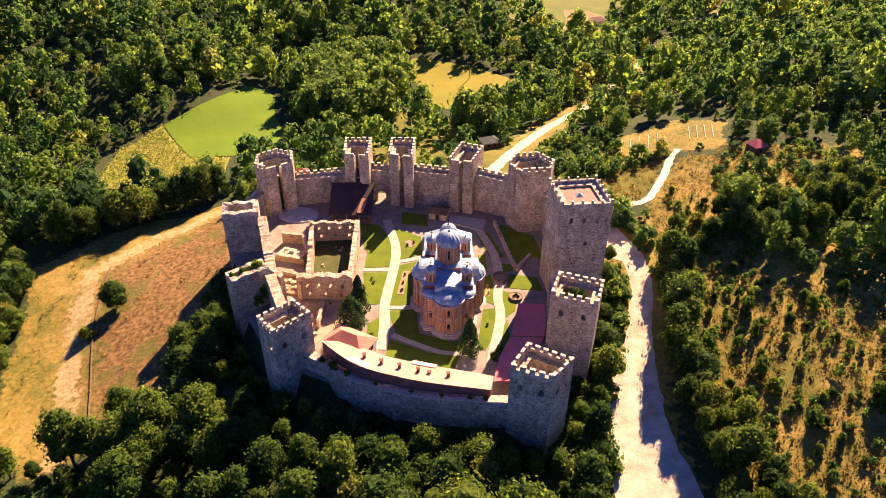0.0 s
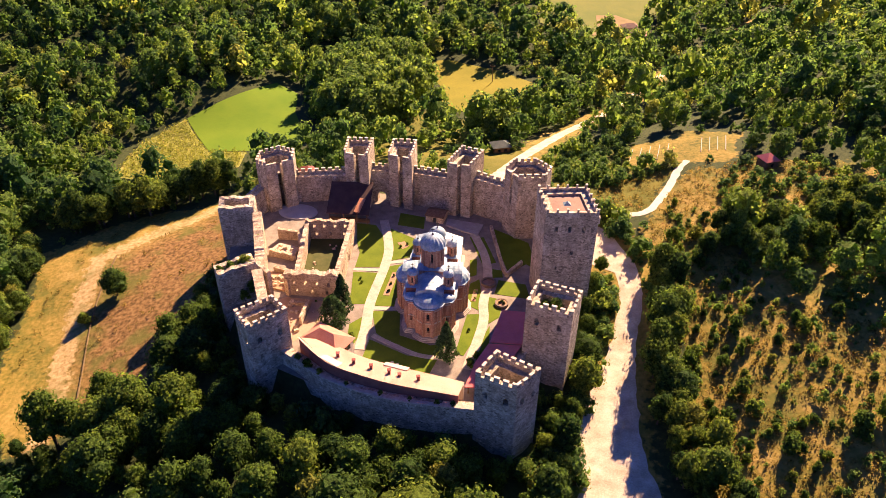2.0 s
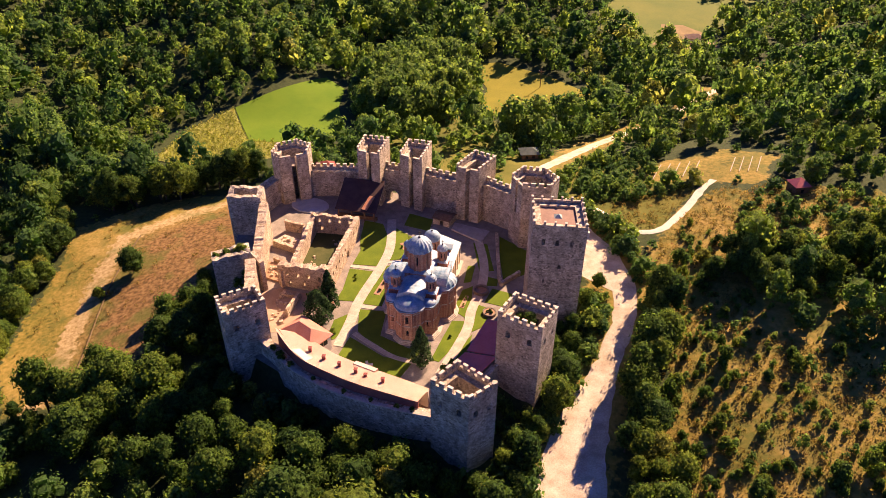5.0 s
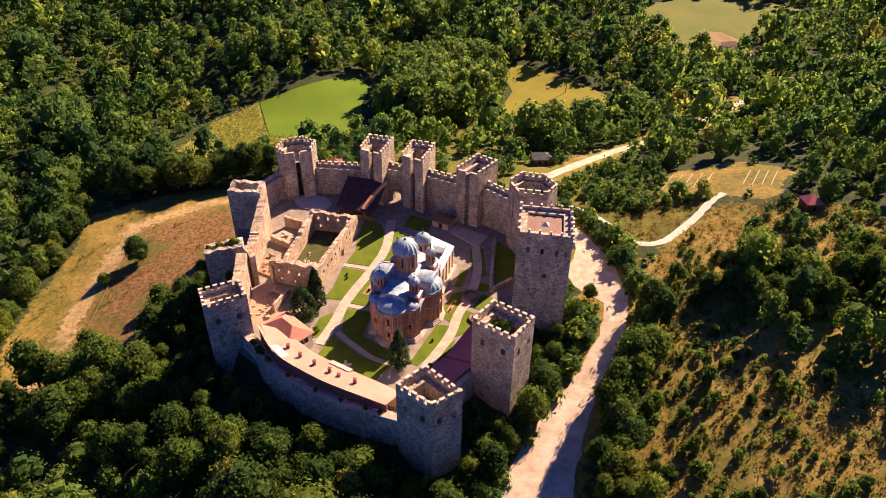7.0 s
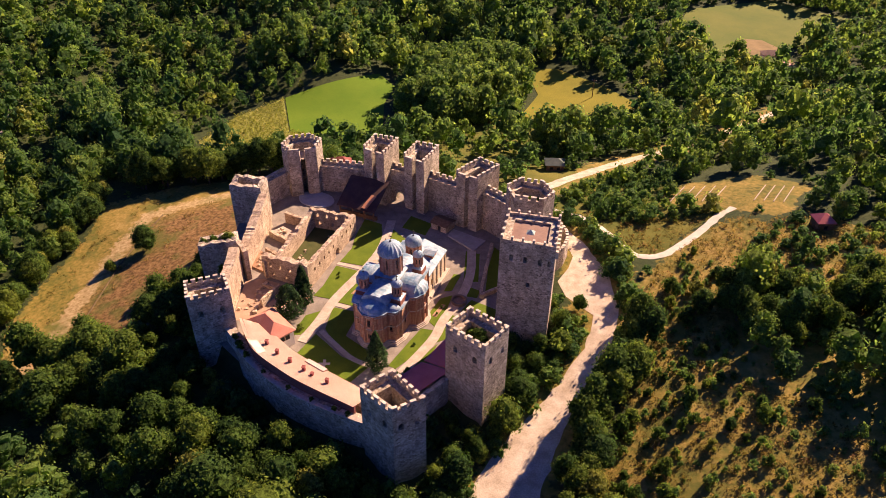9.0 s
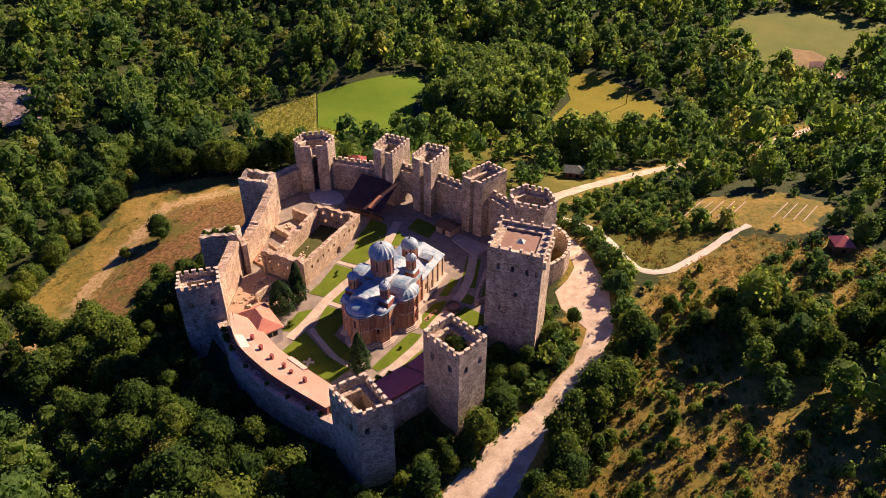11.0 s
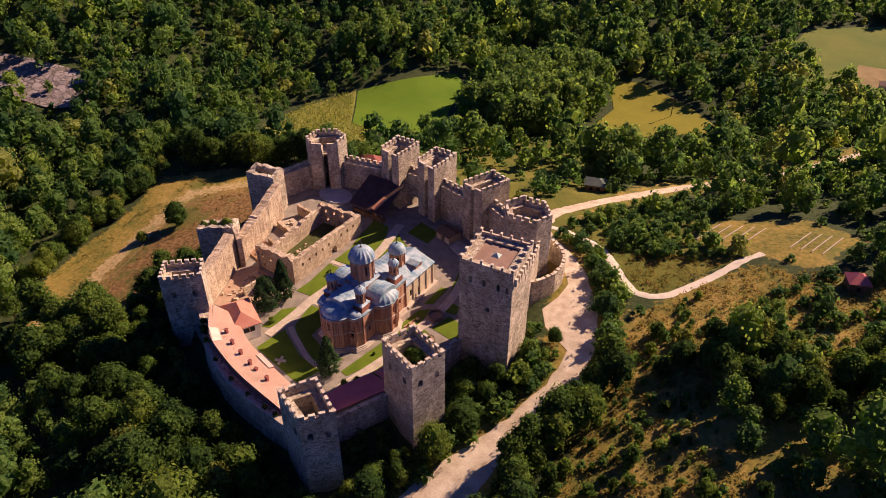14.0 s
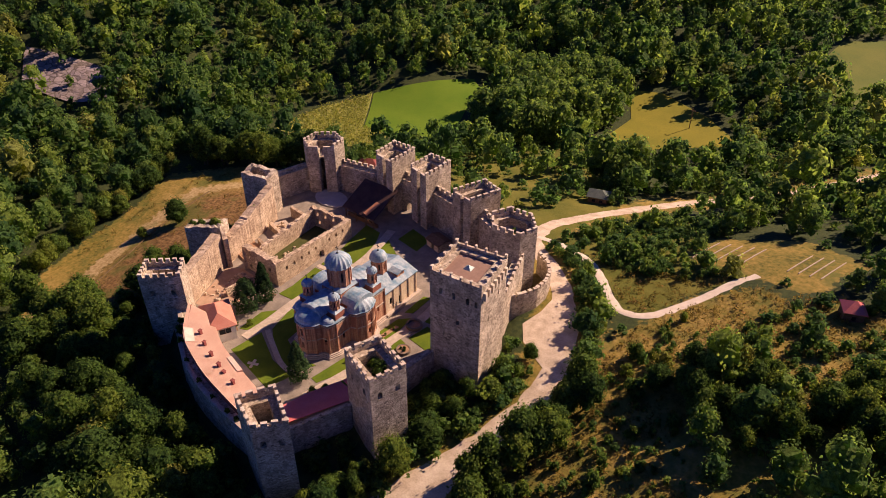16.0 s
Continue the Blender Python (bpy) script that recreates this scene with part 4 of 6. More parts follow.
LAWNS = [
    [(-47.3, 170.7), (-41.5, 170.9), (-37.3, 165.0), (-35.0, 156.9), (-34.2, 151.2), (-41.1, 149.6), (-41.9, 156.4), (-44.2, 161.1)],
    [(-40.9, 147.6), (-34.0, 148.6), (-34.1, 141.7), (-33.8, 135.3), (-38.3, 134.2), (-38.6, 138.7)],
    [(-35.2, 127.1), (-32.8, 130.6), (-31.6, 124.5), (-31.9, 120.9), (-33.6, 119.9)],
    [(-38.4, 170.8), (-28.5, 166.3), (-26.7, 158.1), (-32.7, 154.5), (-34.5, 162.5), (-36.4, 167.5)],
    [(-32.5, 151.9), (-27.1, 154.8), (-25.7, 136.0), (-31.9, 135.1), (-32.2, 142.0), (-31.8, 146.9)],
    [(-31.2, 133.0), (-24.5, 134.4), (-22.3, 125.8), (-14.3, 124.0), (-10.7, 125.5), (-11.9, 121.0), (-17.8, 120.6), (-24.9, 123.5), (-28.0, 125.4)],
]
LAWNS_EAST = [
    [(-28.8, 122.9), (-18.9, 119.5), (-11.8, 119.6), (-12.7, 113.6), (-28.6, 114.6)],
    [(-11.6, 159.7), (-9.8, 160.5), (-8.6, 153.3), (-10.3, 152.1)],
    [(-9.6, 149.2), (-7.6, 151.7), (-5.8, 144.6), (-5.5, 138.9), (-9.2, 140.7)],
    [(-8.1, 136.8), (-4.7, 137.9), (-5.2, 126.3), (-6.2, 122.2), (-8.2, 122.3), (-8.2, 129.9)],
    [(-4.1, 144.9), (-0.2, 144.3), (-0.2, 137.5), (-2.4, 134.5)],
    [(-13.7, 170.8), (-9.7, 171.4), (-4.4, 160.0), (-7.8, 158.1)],
    [(-7.4, 156.9), (-2.3, 156.8), (-1.7, 153.8), (-5.8, 152.7)],
    [(-36.3, 179.0), (-28.6, 178.2), (-27.4, 172.0), (-35.4, 172.4)],
    [(-7.6, 176.4), (3.0, 171.4), (7.0, 159.4), (3.6, 161.0), (-0.8, 156.6), (-4.9, 167.0)],
    [(-2.6, 152.4), (4.6, 152.0), (6.4, 146.2), (-2.8, 146.4)],
    [(-2.0, 134.0), (-0.9, 126.4), (-2.6, 119.2), (-4.0, 124.0)],
]
for poly in LAWNS + LAWNS_EAST:
    area = sum(a[0] * b[1] - b[0] * a[1] for a, b in zip(poly, poly[1:] + poly[:1]))
    flat("lawn", poly if area > 0 else poly[::-1], 0.10, LAWN, "yellow-green mown lawn between pale paths", "lawn")
for poly in ([(-33.0, 163.3), (-31.3, 164.4), (-29.4, 162.4), (-30.8, 160.6)], [(-30.6, 149.6), (-29.0, 149.8), (-28.8, 139.8), (-30.4, 139.6)], [(-8.2, 147.2), (-7.2, 147.4), (-7.0, 142.2), (-8.2, 142.2)]):
    flat("flower_bed", poly[::-1], 0.16, SOIL, "reddish soil bed cut into the lawn", "flower bed")


COURT_PATH = m_plain("court_path_stone", (0.38, 0.305, 0.23), (0.53, 0.44, 0.34), 0.5, 0.95, fine=2.5)
for lift, (pts, wide) in enumerate((([(-40, 174), (-37.5, 168), (-34.6, 160), (-33.4, 152), (-32.9, 140), (-32.4, 134), (-31, 127), (-30, 119)], 2.6),
                  ([(-13, 173), (-8.6, 164), (-6.3, 157), (-5.2, 150), (-4.9, 142), (-3.7, 134), (-4.6, 118)], 2.4),
                  ([(-28.5, 124.4), (-22, 121.9), (-16, 120.1), (-9, 120.4)], 1.3),
                  ([(-33, 134), (-28, 134.7), (-25.4, 135.4)], 1.4), ([(-33.6, 153.4), (-29.6, 154.9), (-26.6, 156.8)], 1.4),
                  ([(-41.2, 148.7), (-33, 150.0)], 1.3))):
    line = smooth_line(pts, 1.2)
    vs, fs = [], []
    ox, oy = line[0][0], line[0][1]
    for i, p in enumerate(line):
        a, b = Vector(line[max(i - 1, 0)][:2]), Vector(line[min(i + 1, len(line) - 1)][:2])
        d = (b - a).normalized()
        nx, ny = -d.y * wide / 2, d.x * wide / 2
        vs += [(p[0] + s * nx - ox, p[1] + s * ny - oy, z) for s, z in ((-1, -0.06), (-0.98, 0.03), (0.98, 0.03), (1, -0.06))]
        if i:
            k = (i - 1) * 4
            fs += [(k + j, k + j + 1, k + 5 + j, k + 4 + j) for j in range(3)]
    ob = link_mesh("court_path", vs, fs, COURT_PATH)
    ob.matrix_basis = pose(ox, oy, 0.09 + 0.006 * (5 - lift))
    tagged(ob, "pale stone path curving through the court", "path", kind="structure")


def residence():
    """The long monks' wing along the curved south wall, under one sloping roof."""
    inner = smooth_line([(-38.0, 115.4), (-32.5, 113.9), (-26.4, 112.0), (-17.6, 110.8), (-9.0, 110.0), (-3.6, 109.4)], 1.5)
    outer = smooth_line([(-42.0, 112.6), (-36.6, 108.6), (-31.7, 105.9), (-24.0, 104.2), (-16.5, 103.3), (-3.8, 103.0)], 1.5)
    n = 26
    pick = lambda ln: [Vector(ln[int(round(i * (len(ln) - 1) / n))]) for i in range(n + 1)]
    a, b = pick(inner), pick(outer)
    o = Vector((-20, 107))
    th = thing("residence", (o.x, o.y, 0), "long curved monastery wing with a pink terracotta roof", "building")
    bm = bmesh.new()
    rows = []
    for p, q in zip(a, b):
        row = []
        for k in range(7):
            c = p.lerp(q, k / 6) - o
            row.append(bm.verts.new((c.x, c.y, 4.8 + 2.4 * k / 6)))
        rows.append(row)
    top = list(bm.verts)
    for r0, r1 in zip(rows, rows[1:]):
        for k in range(6):
            bm.faces.new((r0[k], r0[k + 1], r1[k + 1], r1[k]))
    bmesh.ops.solidify(bm, geom=bm.faces[:], thickness=0.22)
    part("roof", bm, ROOF_PINK, th, "pink terracotta roof sloping to the court")
    for ln, sh, z1, nm in ((b, 0.5, 6.9, "outer_wall"), (a, -0.5, 4.6, "court_wall")):
        bm = bmesh.new()
        vs = []
        for p, q in zip(ln, a if ln is b else b):
            d = (q - p).normalized()
            p0, p1 = p + d * 0.35 - o, p + d * 0.8 - o
            vs.append([bm.verts.new((*c, z)) for c, z in ((p0, 0.02), (p1, 0.02), (p1, z1), (p0, z1))])
        for r0, r1 in zip(vs, vs[1:]):
            for k in range(4):
                bm.faces.new((r0[k], r0[(k + 1) % 4], r1[(k + 1) % 4], r1[k]))
        bm.faces.new(vs[0]), bm.faces.new(vs[-1][::-1])
        part(nm, bm, PLASTER if ln is a else RED_PLASTER, th)
    # windows towards the court
    for i in range(3, n - 2, 3):
        p, q = a[i], b[i]
        d = (q - p).normalized()
        m = pose(p.x - o.x + d.x * 0.33, p.y - o.y + d.y * 0.33, 2.6, 0, 0, math.degrees(math.atan2(d.y, d.x)) + 90)
        bm = bmesh.new()
        box(bm, -0.55, 0.55, -0.05, 0.05, 0, 1.3)
        w = part("window", bm, GLASS, th)
        w.matrix_basis = m
        bm = bmesh.new()
        for x0, x1, z0, z1 in ((-0.65, -0.52, -0.1, 1.4), (0.52, 0.65, -0.1, 1.4), (-0.52, 0.52, 1.28, 1.4), (-0.52, 0.52, -0.1, 0.02), (-0.04, 0.04, 0.02, 1.28)):
            box(bm, x0, x1, -0.08, 0.08, z0, z1)
        part("frame", bm, WOOD, w)
    # chimneys along the middle of the roof
    for i in (6, 9, 12, 15, 17, 20):
        c = a[i].lerp(b[i], 0.5) - o
        bm = bmesh.new()
        box(bm, -0.3, 0.3, -0.3, 0.3, 5.7, 7.1 if i != 17 else 6.6)
        ch = part("chimney", bm, CHIMNEY, th, "dark red brick chimney")
        ch.matrix_basis = pose(c.x, c.y, 0, 0, 0, 15)
        bm = bmesh.new()
        box(bm, -0.42, 0.42, -0.42, 0.42, 7.105 if i != 17 else 6.605, 7.2 if i != 17 else 6.7, taper=0.05)
        part("cap", bm, CHIMNEY, ch)
    # a raised dormer strip and the pale patch in the roof
    for i0, i1, k0, k1, mat, nm in ((13, 17, 0.02, 0.14, ROOF_PINK, "dormer_roof"),):
        bm = bmesh.new()
        p = [a[i0].lerp(b[i0], k1), a[i1].lerp(b[i1], k1), a[i1].lerp(b[i1], 0.0), a[i0].lerp(b[i0], 0.0)]
        prism(bm, [tuple(v - o) for v in p], 4.85, 5.35)
        part(nm, bm, mat, th)
    bm = bmesh.new()
    p = [(a[5], b[5], 0.72), (a[8], b[8], 0.72), (a[8], b[8], 0.99), (a[5], b[5], 0.99)]
    lo = [bm.verts.new((*(u.lerp(v, k) - o), 4.8 + 2.4 * k + 0.03)) for u, v, k in p]
    hi = [bm.verts.new((*(u.lerp(v, k) - o), 4.8 + 2.4 * k + 0.10)) for u, v, k in p]
    bm.faces.new(lo[::-1]), bm.faces.new(hi)
    for i in range(4):
        bm.faces.new((lo[i], lo[(i + 1) % 4], hi[(i + 1) % 4], hi[i]))
    part("pale_panel", bm, PALE_PATH, th, "pale sheet laid on the roof")
    return th


residence()


def south_wall():
    """The high curved wall under the wing, with a broad mortared ledge."""
    line = smooth_line([(-47.0, 111.6), (-41.5, 109.2), (-34.0, 105.2), (-23.0, 102.3), (-12.0, 101.5), (0.4, 101.8)], 1.6)
    back = smooth_line([(-45.6, 113.4), (-40.4, 111.2), (-33.0, 107.2), (-22.6, 104.4), (-12.0, 103.6), (0.6, 104.0)], 1.6)
    n = 30
    th = thing("south_wall", (-22, 101, -12), "high curved rubble wall with a pale broken ledge", "wall", "curtain walls")
    bm, led = bmesh.new(), bmesh.new()
    rows, lrows = [], []
    for i in range(n + 1):
        p, q = (Vector(ln[int(round(i * (len(ln) - 1) / n))]) - Vector((-22, 101)) for ln in (line, back))
        d = (q - p).normalized()
        zt = 15.6 + 1.6 * (i / n) ** 2 + 0.25 * noise.noise(Vector((i * 0.7, 0, 0)))
        rows.append([bm.verts.new((*c, z)) for c, z in ((p - d * 0.9, 0), (p - d * 0.35, 9), (p, zt), (q, zt), (q, 0))])
        w = 0.45 + 0.35 * noise.noise(Vector((i * 0.9, 4, 0)))
        lrows.append([led.verts.new((*c, z)) for c, z in ((p - d * 0.08, zt + 0.004), (p - d * 0.05, zt + 0.22), (p + d * (0.5 + w), zt + 0.3), (p + d * (0.6 + w), zt + 0.004))])
    for bmx, rr in ((bm, rows), (led, lrows)):
        k = len(rr[0])
        for r0, r1 in zip(rr, rr[1:]):
            for j in range(k):
                bmx.faces.new((r0[j], r0[(j + 1) % k], r1[(j + 1) % k], r1[j]))
        bmx.faces.new(rr[0]), bmx.faces.new(rr[-1][::-1])
    part("wall", bm, STONE, th)
    part("ledge", led, CAP, th, "pale broken mortar ledge")


south_wall()


def hip_house(name, label, x, y, rz, w, d, h, rise, wall, roof, over=0.5, windows=(), kind_="house"):
    th = thing(name, (x, y, 0 if name == "guest_house" else float(ground_z(x, y))), label, kind_, rz=rz)
    bm = bmesh.new()
    box(bm, -w / 2, w / 2, -d / 2, d / 2, -0.5, h)
    part("wall", bm, wall, th)
    bm = bmesh.new()
    e = [(-w / 2 - over, -d / 2 - over), (w / 2 + over, -d / 2 - over), (w / 2 + over, d / 2 + over), (-w / 2 - over, d / 2 + over)]
    k = min(w, d) / 2 * 0.9
    lo = [bm.verts.new((*p, h + 0.004)) for p in e]
    up = [bm.verts.new((*p, h + 0.16)) for p in e]
    r0, r1 = (bm.verts.new((-w / 2 + k, 0, h + rise)), bm.verts.new((w / 2 - k, 0, h + rise)))
    bm.faces.new(lo[::-1])
    for i in range(4):
        bm.faces.new((lo[i], lo[(i + 1) % 4], up[(i + 1) % 4], up[i]))
    for f in ((up[0], up[1], r1, r0), (up[1], up[2], r1), (up[2], up[3], r0, r1), (up[3], up[0], r0)):
        bm.faces.new(f)
    part("roof", bm, roof, th)
    for sx, sy, z0, ww, hh in windows:
        bm = bmesh.new()
        if abs(sy) == 1:
            box(bm, sx - ww / 2, sx + ww / 2, sy * d / 2 - 0.06, sy * d / 2 + 0.06, z0, z0 + hh)
        else:
            box(bm, sy / 2 * w / 2 - 0.06, sy / 2 * w / 2 + 0.06, sx - ww / 2, sx + ww / 2, z0, z0 + hh)
        wn = part("window", bm, GLASS, th)
        bm = bmesh.new()
        s = 0.1
        if abs(sy) == 1:
            for a0, a1, b0, b1 in ((sx - ww / 2 - s, sx - ww / 2, z0 - s, z0 + hh + s), (sx + ww / 2, sx + ww / 2 + s, z0 - s, z0 + hh + s), (sx - ww / 2, sx + ww / 2, z0 + hh, z0 + hh + s), (sx - ww / 2, sx + ww / 2, z0 - s, z0)):
                box(bm, a0, a1, sy * d / 2 - 0.09, sy * d / 2 + 0.09, b0, b1)
        else:
            for a0, a1, b0, b1 in ((sx - ww / 2 - s, sx - ww / 2, z0 - s, z0 + hh + s), (sx + ww / 2, sx + ww / 2 + s, z0 - s, z0 + hh + s), (sx - ww / 2, sx + ww / 2, z0 + hh, z0 + hh + s), (sx - ww / 2, sx + ww / 2, z0 - s, z0)):
                box(bm, sy / 2 * w / 2 - 0.09, sy / 2 * w / 2 + 0.09, a0, a1, b0, b1)
        part("frame", bm, WOOD, wn)
    return th


hip_house("guest_house", "white guest house with a red hipped roof", -36.6, 116.6, -20, 9.6, 6.2, 4.2, 2.4, PLASTER, ROOF_TILE, 0.5,
          [(-2.0, 2, 1.0, 1.2, 1.6), (0, 2, 2.4, 1.2, 1.2), (1.4, 2, 2.4, 1.0, 1.2), (-2, 1, 1.2, 1.0, 1.3), (2, 1, 1.2, 1.0, 1.3)])


def lean_roof(name, label, poly, zs, mat, posts=(), category="roof", base=0.0):
    """A sloping roof over plan corners with a height at each, on timber posts."""
    cx, cy = (sum(p[k] for p in poly) / len(poly) for k in (0, 1))
    th = thing(name, (cx, cy, base), label, category)
    bm = bmesh.new()
    lo = [bm.verts.new((x - cx, y - cy, z - 0.2 - base)) for (x, y), z in zip(poly, zs)]
    hi = [bm.verts.new((x - cx, y - cy, z - base)) for (x, y), z in zip(poly, zs)]
    bm.faces.new(lo[::-1]), bm.faces.new(hi)
    n = len(poly)
    for i in range(n):
        bm.faces.new((lo[i], lo[(i + 1) % n], hi[(i + 1) % n], hi[i]))
    part("roof", bm, mat, th)
    for x, y, z in posts:
        bm = bmesh.new()
        box(bm, x - cx - 0.14, x - cx + 0.14, y - cy - 0.14, y - cy + 0.14, 0, z - base)
        part("post", bm, WOOD, th)
    return th


lean_roof("barn_roof", "dark brown shingled shelter against the north wall", [(-55.8, 168.8), (-43.4, 170.2), (-45.0, 181.2), (-57.4, 179.2)], [3.6, 3.6, 8.2, 8.2], ROOF_DARK,
          [(-55.2, 169.6, 3.6), (-51.0, 170.0, 3.7), (-47.2, 170.4, 3.7), (-44.2, 170.8, 3.6)], "shelter")
# streak of sun on the shelter roof, painted as an orange slab
bm = bmesh.new()
box(bm, -0.9, 0.9, -2.6, 2.6, -0.05, 0.10)
_p = part("new_boards", bm, m_plain("sun_streak_orange", (0.50, 0.20, 0.10), (0.62, 0.28, 0.15), 1.5), next(o for o in scene.objects if o.name == "barn_roof"), "streak of sunlight on the roof, built as an orange strip")
_p.matrix_basis = pose(3.6, -2.2, 5.05, math.degrees(math.atan2(4.6, 11)), 0, -7)
bm = bmesh.new()
box(bm, -6, 6, -0.3, 0.3, 0, 1.1)
_p = tagged(part("timber_screen", bm, WOOD), "dark plank screen under the brown shelter", "screen")
_p.matrix_basis = pose(-49.8, 171.4, 0.02, 0, 0, 6)
lean_roof("gallery_roof", "dark red sheet roof of the east gallery", [(-0.7, 125.4), (6.8, 124.6), (7.2, 130), (6.6, 136.2), (0.4, 137.4)], [2.6, 4.0, 4.2, 4.0, 2.6], ROOF_RED,
          [(0, 126.2, 2.6), (0.4, 131.5, 2.6), (0.9, 136.5, 2.6)], "roof")
lean_roof("gallery_roof", "dark red sheet roof beside the south tower", [(-3.6, 109.6), (2.2, 109.2), (5.9, 121.4), (6.7, 124.2), (-0.9, 124.9), (-2.8, 118)], [3.2, 4.4, 4.3, 4.0, 2.5, 2.8], ROOF_RED,
          [(-3, 111, 3.0), (-2.3, 118, 2.7)], "roof")


# ---- the ruined refectory and the west walls ----
def crest(z_a, z_b, L, rough=0.8, seed=0.0):
    return lambda u: z_a + (z_b - z_a) * u / L + rough * noise.noise(Vector((u * 0.45, seed, 0))) + 0.35 * rough * noise.noise(Vector((u * 1.7, seed, 5)))


def ruin_wall(a, b, za, zb, thick=1.3, openings=(), rough=0.8, seed=0.0, label="broken rubble wall of the roofless refectory", z0=-0.3, step=0.6):
    L = (Vector(b) - Vector(a)).length
    mx, my = (a[0] + b[0]) / 2, (a[1] + b[1]) / 2
    th = thing("ruined_wall", (mx, my, z0), label, "ruin", "ruined walls")
    bm = bmesh.new()
    c = crest(za, zb, L, rough, seed)
    zt = max(max((o[3] for o in openings), default=0) + 0.3, min(za, zb) - 1.2)
    slab(bm, (a[0] - mx, a[1] - my), (b[0] - mx, b[1] - my), 0, zt - z0, thick, [(o[0], o[1], o[2] - z0, o[3] - z0, o[4]) for o in openings], crest=lambda u: max(c(u), zt + 0.1) - z0, step=step)
    bmesh.ops.triangulate(bm, faces=[f for f in bm.faces if len(f.verts) == 4 and f.normal.z > 0.4])
    for v in bm.verts:
        if v.co.z > zt - z0:
            v.co += Vector((noise.noise(v.co * 1.3) * 0.2, noise.noise(v.co * 1.3 + Vector((7, 0, 0))) * 0.2, noise.noise(v.co * 2.1) * 0.2))
    part("wall", bm, RUIN, th)
    return th


def holes(L, n, v0, h=1.0, w=0.6, arch=True, lo=0.08, hi=0.92):
    return [(L * (lo + (hi - lo) * (k + 0.5) / n) - w / 2, L * (lo + (hi - lo) * (k + 0.5) / n) + w / 2, v0, v0 + h, arch) for k in range(n)]


R_NE, R_NW, R_SW, R_SE = (-45.4, 163.8), (-58.9, 160.8), (-53.2, 137.4), (-40.6, 135.8)
_L = (Vector(R_NE) - Vector(R_SE)).length
ruin_wall(R_SE, R_NE, 7.0, 5.8, 1.3, holes(_L, 9, 3.6, 1.1, 0.7) [:5] + holes(_L, 9, 3.6, 1.1, 0.7)[6:] + [(_L * 0.57 - 1.0, _L * 0.57 + 1.0, 0.0, 2.4, True)], 0.5, 1.0)
_L = (Vector(R_NE) - Vector(R_NW)).length
ruin_wall(R_NE, R_NW, 5.8, 6.2, 1.2, holes(_L, 4, 3.9, 1.3, 0.8) + holes(_L, 3, 1.3, 1.2, 0.8), 0.9, 2.0)
ruin_wall(R_NW, R_SW, 5.6, 4.6, 1.2, (), 0.8, 3.0)
ruin_wall((-54.6, 134.6), R_SE, 6.6, 7.6, 1.8, holes(14, 4, 3.6, 1.4, 0.8) + holes(14, 3, 1.0, 1.2, 0.7), 1.0, 4.0)
ruin_wall(R_SW, (-54.6, 134.6), 4.6, 5.4, 1.3, (), 0.6, 5.0)
flat("ruin_floor", [(-41.6, 137.5), (-46.6, 162.6), (-57.6, 160.0), (-52.2, 138.6)], 0.12, m_plain("dark_grass_floor", (0.05, 0.06, 0.014), (0.085, 0.085, 0.025), 0.4), "grass floor of the roofless refectory", "floor")
# low walls and rubble terraces west of it
for k, (a, b, za, zb, t) in enumerate((((-66.2, 157.6), (-60.4, 158.4), 3.6, 2.8, 0.9), ((-60.6, 158.2), (-57.6, 152.0), 2.8, 3.6, 0.9), ((-65.5, 149.5), (-57.5, 148.6), 2.0, 1.8, 1.0), ((-57.8, 148.8), (-57.2, 152.6), 1.9, 2.2, 0.9),
                                       ((-61.5, 143.0), (-55.0, 142.0), 1.6, 1.2, 0.9), ((-46.2, 124.4), (-46.8, 131.8), 2.4, 2.0, 0.7), ((-52.0, 130.5), (-46.8, 131.6), 0.8, 1.0, 0.7))):
    ruin_wall(a, b, za, zb, t, (), 0.4, 10.0 + k, "low ruined rubble wall beside the refectory")
flat("rubble_terrace", [(-66.0, 150.2), (-58.6, 149.4), (-57.9, 153.4), (-64.6, 154.6)], 1.2, WALKWAY, "pale mortared terrace among the ruins", "terrace", 1.2)
flat("rubble_terrace", [(-61.0, 136.0), (-55.2, 135.6), (-54.8, 142.0), (-62.6, 142.6)], 0.5, SOIL, "bare earth terrace among the ruins", "terrace", 0.5)
flat("earth_court", [(-49.6, 117.2), (-45.8, 118.4), (-42.2, 126.0), (-42.0, 134.2), (-54.0, 133.6), (-57.4, 130.4)], 0.06, m_plain("sandy_earth", (0.34, 0.22, 0.14), (0.46, 0.31, 0.21), 0.5), "bare reddish earth by the west wall", "ground", 0.05)
flat("stage", [(-66.4 + 6.0 * math.cos(t), 172.6 + 4.2 * math.sin(t)) for t in np.linspace(0, 2 * math.pi, 28, endpoint=False)][::1], 0.35, m_plain("grey_stage", (0.40, 0.38, 0.36), (0.50, 0.47, 0.44), 0.5), "grey round stage before the wall", "stage", 0.33)
# west curtain with its broken crest, and the two ruined towers
ruin_wall((-60.2, 129.8), (-51.4, 115.2), 10.2, 9.0, 2.4, (), 0.5, 21.0, "broken rubble curtain wall on the west side", -8)
ruin_wall((-70.6, 153.4), (-60.6, 131.8), 11.0, 6.4, 2.4, (), 0.7, 22.0, "broken rubble curtain wall with a stepped crest", -8)
ruin_wall((-60.4, 132.4), (-57.0, 131.0), 10.6, 9.0, 1.2, (), 0.3, 23.0, "tall broken wall stub inside the west curtain", -0.5)


